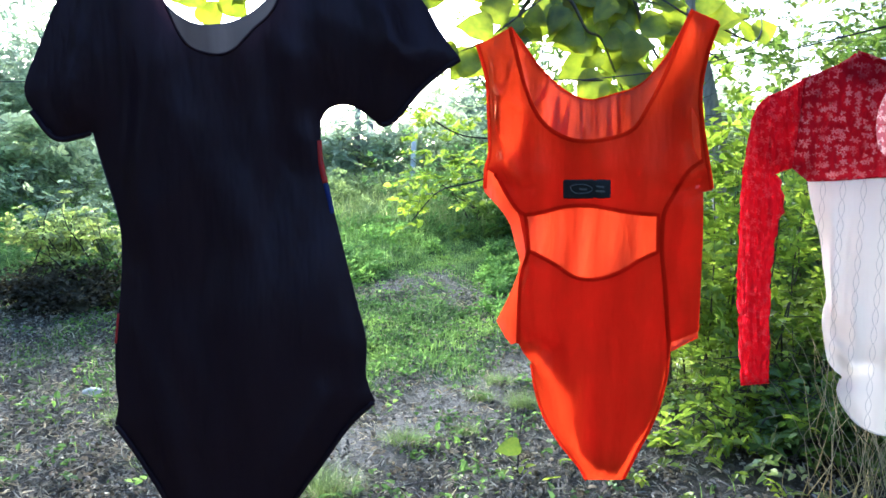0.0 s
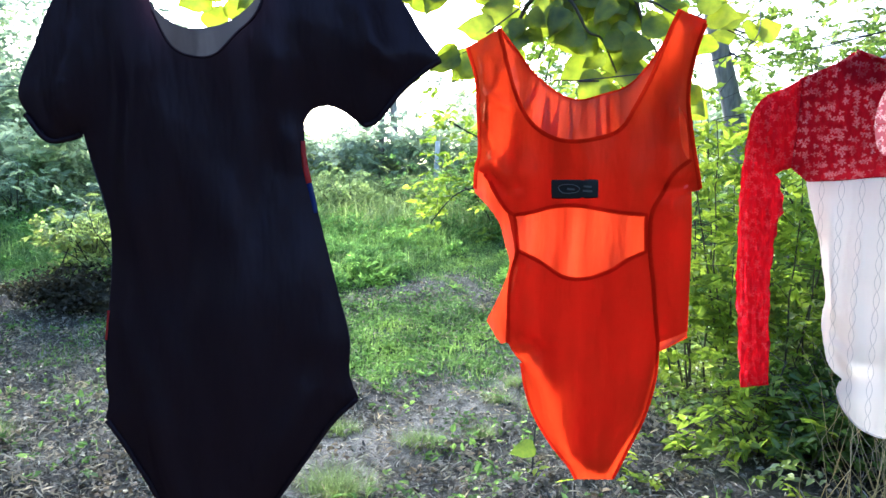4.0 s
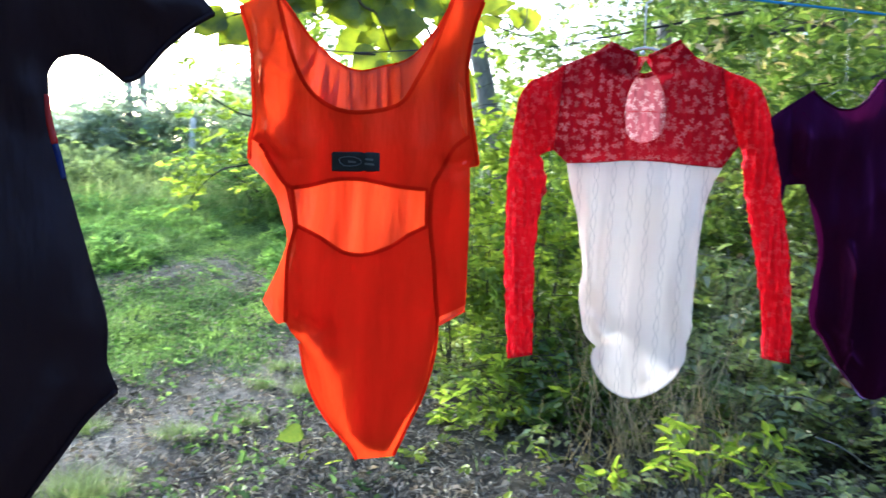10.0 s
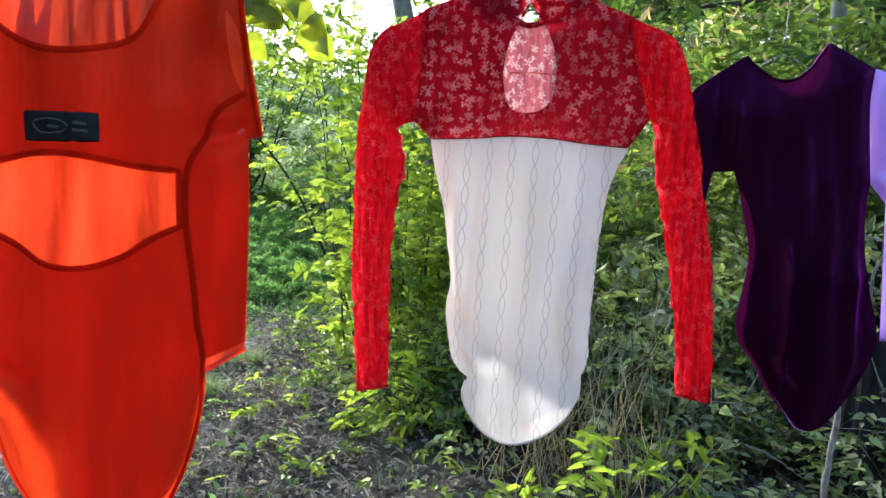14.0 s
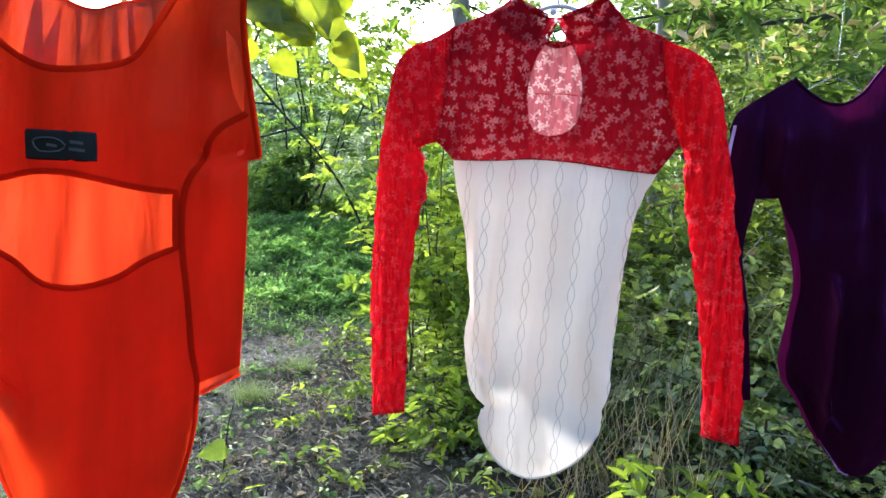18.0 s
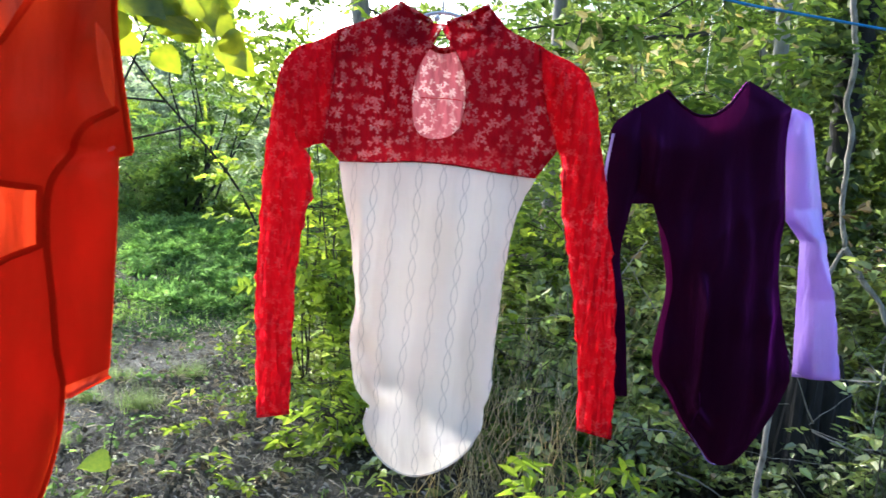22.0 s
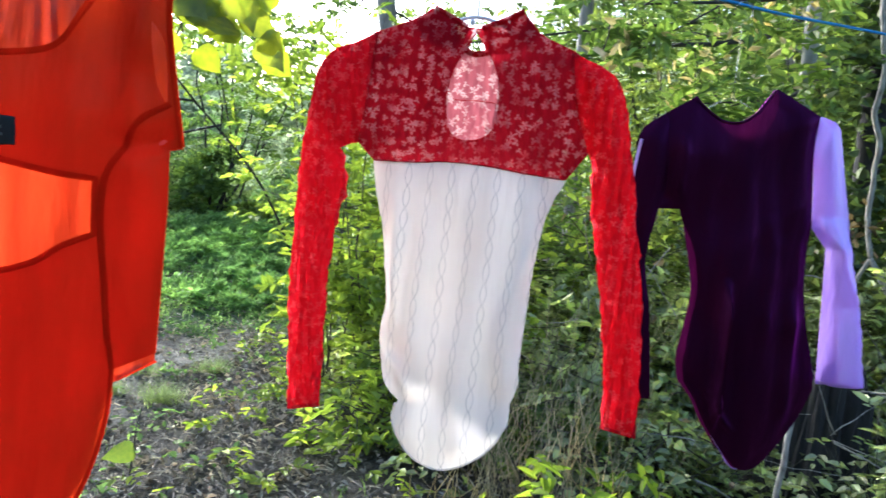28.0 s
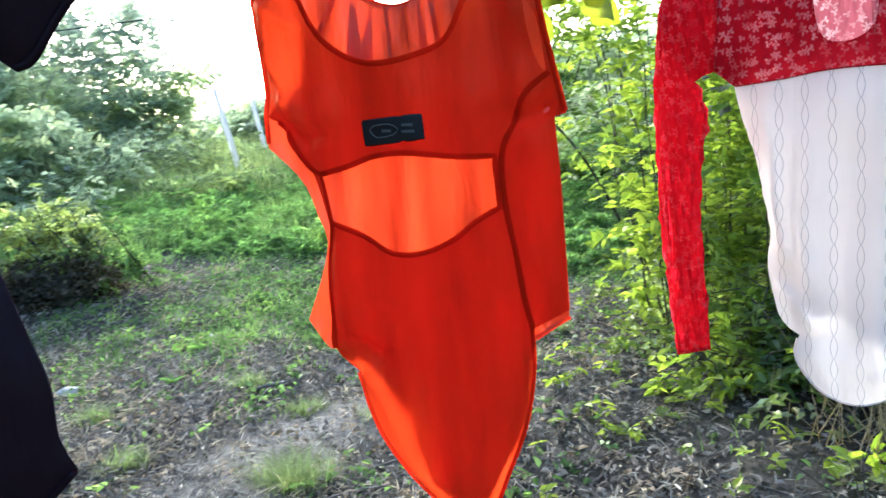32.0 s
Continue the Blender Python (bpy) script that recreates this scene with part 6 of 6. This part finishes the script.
p = scatter(90000, -7.0, 2.8, 3.0, 12.6, lambda x, y: grassy(x, y) ** 1.5 * (1 - 0.8 * trodden(x, y)))
p = np.vstack([p, scatter(40000, -8.0, 8.0, -7.0, 3.0, lambda x, y: grassy(x, y) ** 1.2)])
tagged(new("short_grass", blades_mesh("short_grass", p, M_GRASS, (0.04, 0.11), 0.004, 0.8)), "short green grass beside the path", "grass", kind="stuff")
p = scatter(190000, -6.5, 2.8, 3.0, 12.6, lambda x, y: grassy(x, y) ** 1.2 * (0.12 + 0.88 * wild(x * 2, y * 2)))
p[:, 2] += rng.uniform(0.005, 0.06, len(p))
tagged(new("clover", leaves_mesh("clover", p, M_HERB, (0.016, 0.045), 0.6, 0.55)), "clover and small weeds growing in the grass", "weeds", kind="stuff")
p = scatter(24000, -10.0, 2.6, 9.0, 15.0, lambda x, y: (y > meadow_edge(x)) * (0.4 + 0.6 * wild(x, y)))
tagged(new("meadow_grass", blades_mesh("meadow_grass", p, M_GRASS, (0.12, 0.36), 0.006, 1.0)), "tall lush meadow grass", "grass", kind="stuff")
p = scatter(30000, -14.0, 4.0, 12.5, 22.0)
tagged(new("pale_meadow", blades_mesh("pale_meadow", p, M_SEDGE, (0.25, 0.65), 0.009, 1.1)), "pale tall grass further up the meadow", "grass", kind="stuff")
lush = scatter(170, 0.35, 1.7, 7.3, 11.5, lambda x, y: 0.35 + 0.65 * wild(x * 2, y * 2))
c = scatter(900, -9.5, 2.4, 8.7, 15.0, lambda x, y: (y > meadow_edge(x) - 0.3) * (0.3 + 0.7 * wild(x + 3, y)))
wide = rng.uniform(0.1, 0.32, len(c)) * np.interp(c[:, 1] - meadow_edge(c[:, 0]), [-0.3, 1.0], [0.6, 1.1])
c = np.vstack([c, lush])
wide = np.append(wide, rng.uniform(0.06, 0.17, len(lush)))
idx = rng.integers(0, len(c), 19000)
ball = unit(rng.normal(size=(19000, 3))) * rng.uniform(0.55, 1.0, (19000, 1))
ball[:, 2] = np.abs(ball[:, 2]) * 1.15
p = c[idx] + ball * wide[idx][:, None]
tagged(new("meadow_herbs", sprays_mesh("meadow_herbs", p, M_MEADOW, (0.035, 0.085), 0.42, 0.5, ball + [0, 0, 0.3], 5)), "lush leafy herbs growing in the meadow", "herbs", kind="stuff")

# Tufts of grass by the path.
def arc_blades(name, k, h, w, material):
    """Fine blades that rise from one root and arch outwards all round."""
    turn, long = rng.uniform(0, 2 * np.pi, k), h * rng.uniform(0.6, 1.5, k)
    root = np.stack([rng.normal(0, w, k), rng.normal(0, w * 0.8, k), np.full(k, -0.004)], 1)
    way = np.stack([np.cos(turn), np.sin(turn), np.zeros(k)], 1) + root * [3, 3, 0]
    side = np.stack([-np.sin(turn), np.cos(turn), np.zeros(k)], 1)
    lift, out = rng.uniform(0.6, 1.1, k), rng.uniform(0.25, 0.95, k)
    rows = []
    for t in (0.0, 0.35, 0.7, 1.0):
        at = root + way * (long * out * t**1.4)[:, None] + np.array([0, 0, 1.0]) * (long * (lift * t - 0.5 * lift * out * t * t))[:, None]
        half = side * (0.0016 * (1 - 0.85 * t))
        rows += [at - half, at + half]
    v = np.stack(rows, 1).reshape(-1, 3)
    base = np.arange(k)[:, None, None] * 8
    f = (base + np.array([[0, 1, 3, 2], [2, 3, 5, 4], [4, 5, 7, 6]])[None]).reshape(-1, 4)
    return mesh_of(name, v, f, material)


def tuft(x, y, k, h, mat, w=0.06):
    o = thing("grass_tuft", "tuft of fine arching grass on the trodden soil", "grass", x, y, float(height(x, y)), group="tufts by the path")
    return tagged(piece("grass_growth", arc_blades("grass_growth", k * 2, h, w * (k / 260) ** 0.5, mat), o), kind="stuff")


for x, y, k, h in ((-0.6, 3.42, 520, 0.17), (-0.25, 4.15, 260, 0.12), (-0.75, 4.35, 220, 0.12), (0.1, 4.35, 160, 0.1), (-1.5, 3.7, 240, 0.12), (-2.0, 4.4, 260, 0.13), (-2.7, 4.0, 220, 0.12), (0.35, 5.4, 200, 0.12), (-1.2, 4.8, 240, 0.13), (0.5, 4.9, 260, 0.16), (0.8, 5.45, 200, 0.13), (0.2, 5.0, 160, 0.12)):
    tuft(x, y, k, h * 0.8, M_SEDGE)

# Low herbs: small rosettes scattered on the litter.
c = scatter(420, -5.0, 1.7, 2.9, 8.8, lambda x, y: np.where((x > 0.7) & (y < 4.2), 0.35, 1.0) * np.where((x < -0.6) & (y < 6.0), 0.45, 1.0) * 0.75 - 0.6 * np.exp(-(((x - path_x(y)) / 0.35) ** 2)))
idx = rng.integers(0, len(c), 4200)
p = c[idx] + rng.normal(0, 1, (4200, 3)) * [0.085, 0.085, 0] + np.abs(rng.normal(0, 1, (4200, 1))) * [0, 0, 0.03]
tagged(new("low_herbs", leaves_mesh("low_herbs", p, M_HERB, (0.025, 0.065), 0.6, 0.75)), "small green weeds in patches on the litter", "weeds", kind="stuff")


def herb_plant(x, y, h, k, size, mat, label, name="seedling", spread=0.14):
    """A small plant: a few thin stems with level leaves."""
    z = float(height(x, y))
    o = thing(name, label, "seedling", x, y, z, group="seedlings on the litter")
    lines = [bend_line((0, 0, -0.01), (rng.normal(0, spread), rng.normal(0, spread), h * rng.uniform(0.5, 1.0)), 5, 0.03) for _ in range(max(2, k // 6))]
    for ln in lines:
        piece("stem", tubes_mesh("stem", [(ln, 0.0016)], M_STEM, 4), o)
    q = np.array([lines[i % len(lines)][rng.integers(2, 5)] + rng.normal(0, 0.02, 3) * [1, 1, 0.4] for i in range(max(2, k // 4))])
    piece("foliage", sprays_mesh("foliage", q, mat, size, 0.6, 0.28, q * [1, 1, 0], 5, 0.14), o)
    return o


YG = "yellow-green seedling with level leaves on the leaf litter"
for x, y, h, k in ((1.14, 6.1, 0.25, 40), (1.3, 5.36, 0.3, 46), (0.53, 3.94, 0.14, 12), (1.25, 4.71, 0.26, 36), (1.02, 3.5, 0.16, 22), (0.78, 3.92, 0.18, 24), (1.3, 3.6, 0.2, 26), (0.42, 3.07, 0.12, 16), (1.05, 4.2, 0.2, 24),
                   (0.26, 3.44, 0.1, 8), (0.6, 3.3, 0.1, 12), (1.45, 4.1, 0.28, 34), (1.2, 3.2, 0.14, 20), (0.85, 4.6, 0.16, 18), (1.5, 5.0, 0.35, 44), (1.6, 3.5, 0.2, 28), (0.2, 3.9, 0.08, 8), (0.0, 3.2, 0.08, 10), (1.75, 4.4, 0.34, 40),
                   (1.35, 5.9, 0.34, 44), (1.9, 3.9, 0.3, 34), (0.55, 4.4, 0.1, 10), (1.55, 3.05, 0.14, 22), (1.0, 2.95, 0.1, 16), (2.1, 3.4, 0.26, 30), (0.75, 5.2, 0.14, 14), (1.1, 5.03, 0.2, 34), (0.8, 4.3, 0.14, 26), (1.15, 4.5, 0.2, 34), (0.45, 3.7, 0.1, 16), (0.9, 3.75, 0.12, 22), (1.3, 4.0, 0.2, 30), (1.5, 4.6, 0.26, 40),
                   (1.7, 5.4, 0.4, 50), (1.2, 3.75, 0.12, 24), (0.65, 3.55, 0.1, 16), (1.45, 3.35, 0.16, 24), (1.6, 4.9, 0.3, 40)):
    herb_plant(x, y, h, max(6, int(k * (0.7 if y < 4.3 else 0.9))), (0.035, 0.068), M_YOUNG if k > 14 else M_HERB, YG)
DG = "low dark green leafy plant at the bramble edge"
for x, y, h, k in ((1.55, 4.14, 0.2, 26), (1.85, 3.2, 0.2, 16), (2.3, 3.1, 0.24, 20), (2.5, 3.5, 0.26, 24), (1.7, 3.8, 0.2, 18), (2.7, 2.9, 0.2, 22), (2.9, 3.3, 0.25, 30), (1.75, 2.75, 0.14, 22), (2.4, 2.7, 0.16, 24)):
    herb_plant(x, y, h, k, (0.05, 0.1), M_BRAMBLE, DG)
TALL = "knee-high bramble shoot with broad pale green leaves"
for x, y, h, k in ((3.05, 2.6, 0.4, 44), (3.25, 2.6, 0.38, 44), (3.4, 2.65, 0.42, 44), (3.05, 2.15, 0.75, 44), (3.3, 2.2, 0.85, 50), (3.2, 1.9, 0.6, 44), (3.5, 2.3, 0.7, 40), (3.5, 1.9, 0.8, 44), (3.0, 2.7, 0.35, 30), (3.6, 2.7, 0.5, 40), (3.1, 3.1, 0.5, 40), (2.9, 3.1, 0.4, 40),
                   (3.4, 2.5, 0.6, 44), (3.75, 2.4, 0.7, 44), (3.9, 2.6, 0.8, 48), (3.3, 2.75, 0.5, 40), (3.7, 2.95, 0.7, 44), (4.2, 2.7, 0.9, 48), (4.3, 3.0, 0.9, 44), (3.5, 3.0, 0.6, 40), (3.85, 2.1, 0.7, 44), (4.1, 2.4, 0.9, 48)):
    herb_plant(x, y, h, int(k * 1.7), (0.035, 0.075), M_BRAMBLE, TALL, "bramble_shoot", 0.2)
WEED = "small green weed on the trodden soil"
for x, y in ((-1.0, 4.2), (-1.7, 4.1), (-2.3, 3.7), (-2.6, 4.6), (-3.0, 5.0), (-1.9, 5.0), (-2.9, 4.1), (-1.35, 3.5), (-2.0, 3.3), (-3.4, 5.6), (-2.5, 5.4), (-0.9, 5.0), (-0.35, 3.25), (0.1, 4.9), (-0.2, 5.1), (-3.6, 4.7)):
    herb_plant(x, y, 0.07, 14, (0.03, 0.07), M_HERB, WEED, "weed", 0.09)

# Rosettes of broad-leaved weeds in the grass.
c = scatter(260, -5.0, 2.2, 4.2, 11.5, lambda x, y: 0.15 + 0.85 * grassy(x, y) - 0.5 * trodden(x, y))
c = np.repeat(c, 11, 0)
turn = rng.uniform(0, 2 * np.pi, len(c))
way = np.stack([np.cos(turn), np.sin(turn), rng.uniform(0.25, 1.1, len(c))], 1)
long = rng.uniform(0.05, 0.11, len(c))
v, f = leaf_arrays(c + [0, 0, 0.01], way, np.array([0, 0, 1.0]) + rng.normal(0, 0.15, (len(c), 3)), long, long * 0.3, 0.2, 0.35)
tagged(new("broadleaf_weeds", mesh_of("broadleaf_weeds", v, f, M_MEADOW)), "bright green rosettes of broad-leaved weeds in the grass", "weeds", kind="stuff")

# Leaf litter and broken twigs.
p = scatter(46000, -5.5, 3.2, 2.6, 8.6, lambda x, y: (1.0 - 0.75 * grassy(x, y)) * (1 - 0.7 * trodden(x, y)) * (0.4 + 0.6 * wild(x * 2.3 + 1, y * 2.3)) * np.where((x > 1.3) & (y > 2.9), 0.35, 1.0), 0.5)
p = np.vstack([p, scatter(9000, -2.4, 1.8, 7.5, 10.8, lambda x, y: np.clip(bare_patch(x, y), 0, 1) * (0.25 + 0.75 * wild(x * 3, y * 3)))])
p = np.vstack([p, scatter(17000, -5.5, 3.2, -0.8, 2.8, lambda x, y: np.interp(y, [-0.8, 2.8], [0.1, 1.0]))])
p = np.vstack([p, scatter(52000, -8.0, 8.0, -7.0, 2.7, lambda x, y: (1.0 - 0.75 * grassy(x, y)) * (1 - 0.7 * trodden(x, y)))])
p[:, 2] += rng.uniform(0.002, 0.035, len(p))
tagged(new("leaf_litter", leaves_mesh("leaf_litter", p, M_LITTER, (0.013, 0.052), 0.5, 0.4, fold=0.55)), "dry grey-brown leaf litter", "litter", kind="stuff")
p = scatter(42000, -5.0, 3.0, 2.7, 8.6, lambda x, y: (1.0 - 0.7 * grassy(x, y)) * (0.35 + 0.65 * wild(x * 1.7, y * 1.7)) * np.where((x > 1.2) & (y > 2.9), 0.25, 1.0), 0.5)
p = np.vstack([p, scatter(9000, -2.4, 1.8, 7.5, 10.8, lambda x, y: np.clip(bare_patch(x, y), 0, 1) * (0.25 + 0.75 * wild(x * 2.6 + 2, y * 3)))])
p = np.vstack([p, scatter(16000, -5.5, -0.9, 3.2, 8.4, lambda x, y: (1.0 - 0.6 * grassy(x, y)) * (0.3 + 0.7 * wild(x * 1.9 + 4, y * 2.2)))])
p = np.vstack([p, scatter(15000, -5.5, 3.2, -0.8, 2.8, lambda x, y: np.interp(y, [-0.8, 2.8], [0.1, 1.0]))])
p = np.vstack([p, scatter(30000, -8.0, 8.0, -7.0, 2.7, lambda x, y: (1.0 - 0.7 * grassy(x, y)) * (0.35 + 0.65 * wild(x * 1.7, y * 1.7)))])
p[:, 2] += rng.uniform(0.006, 0.04, len(p))
tagged(new("plant_chaff", leaves_mesh("plant_chaff", p, M_CHAFF, (0.02, 0.08), 0.13, 0.55)), "pale dry straw and chaff on the soil", "litter", kind="stuff")
tw_lines = []
for q in scatter(620, -4.5, 3.0, 2.7, 7.5, None, 0.4):
    a, L = rng.uniform(0, 6.28), rng.uniform(0.06, 0.35)
    e = q + [math.cos(a) * L, math.sin(a) * L, 0]
    e[2] = float(height(e[0], e[1]))
    tw_lines.append((bend_line(q + [0, 0, 0.008], e + [0, 0, 0.015], 4, 0.05), rng.uniform(0.0015, 0.005)))
tagged(new("broken_twigs", tubes_mesh("broken_twigs", tw_lines, M_TWIG, 5)), "broken grey twigs lying on the soil", "twigs", kind="stuff")
for x, y, L, a, r in ((0.9, 5.0, 0.9, 0.4, 0.016), (1.0, 4.15, 0.5, -0.2, 0.012), (-1.6, 4.6, 0.7, 0.2, 0.018), (-2.1, 5.6, 0.6, 2.6, 0.02)):
    z = float(height(x, y))
    o = thing("fallen_branch", "short grey fallen branch on the leaf litter", "branch", x, y, z, group="fallen branches")
    e = (math.cos(a) * L, math.sin(a) * L, 0.02)
    piece("wood", tubes_mesh("wood", [knotty(smooth_line(bend_line((0, 0, 0.012), e, 7, 0.04), 3), r, r * 0.5, 0.006)], M_TWIG, 8), o)
for x, y, r in ((-2.4, 4.85, 0.06), (-1.9, 6.1, 0.04)):
    bm = bmesh.new()
    bmesh.ops.create_icosphere(bm, subdivisions=3, radius=r)
    for vert in bm.verts:
        vert.co *= 1 + 0.35 * noise.noise(vert.co * 22)
        vert.co.z *= 0.6
    me = bpy.data.meshes.new("stone")
    bm.to_mesh(me)
    bm.free()
    me.materials.append(M_STONE)
    o = new("stone", me)
    o.matrix_world = pose(x, y, float(height(x, y)) + r * 0.35)
    tagged(o, "pale crumpled lump lying on the leaf litter", "stone", group="stones on the soil")
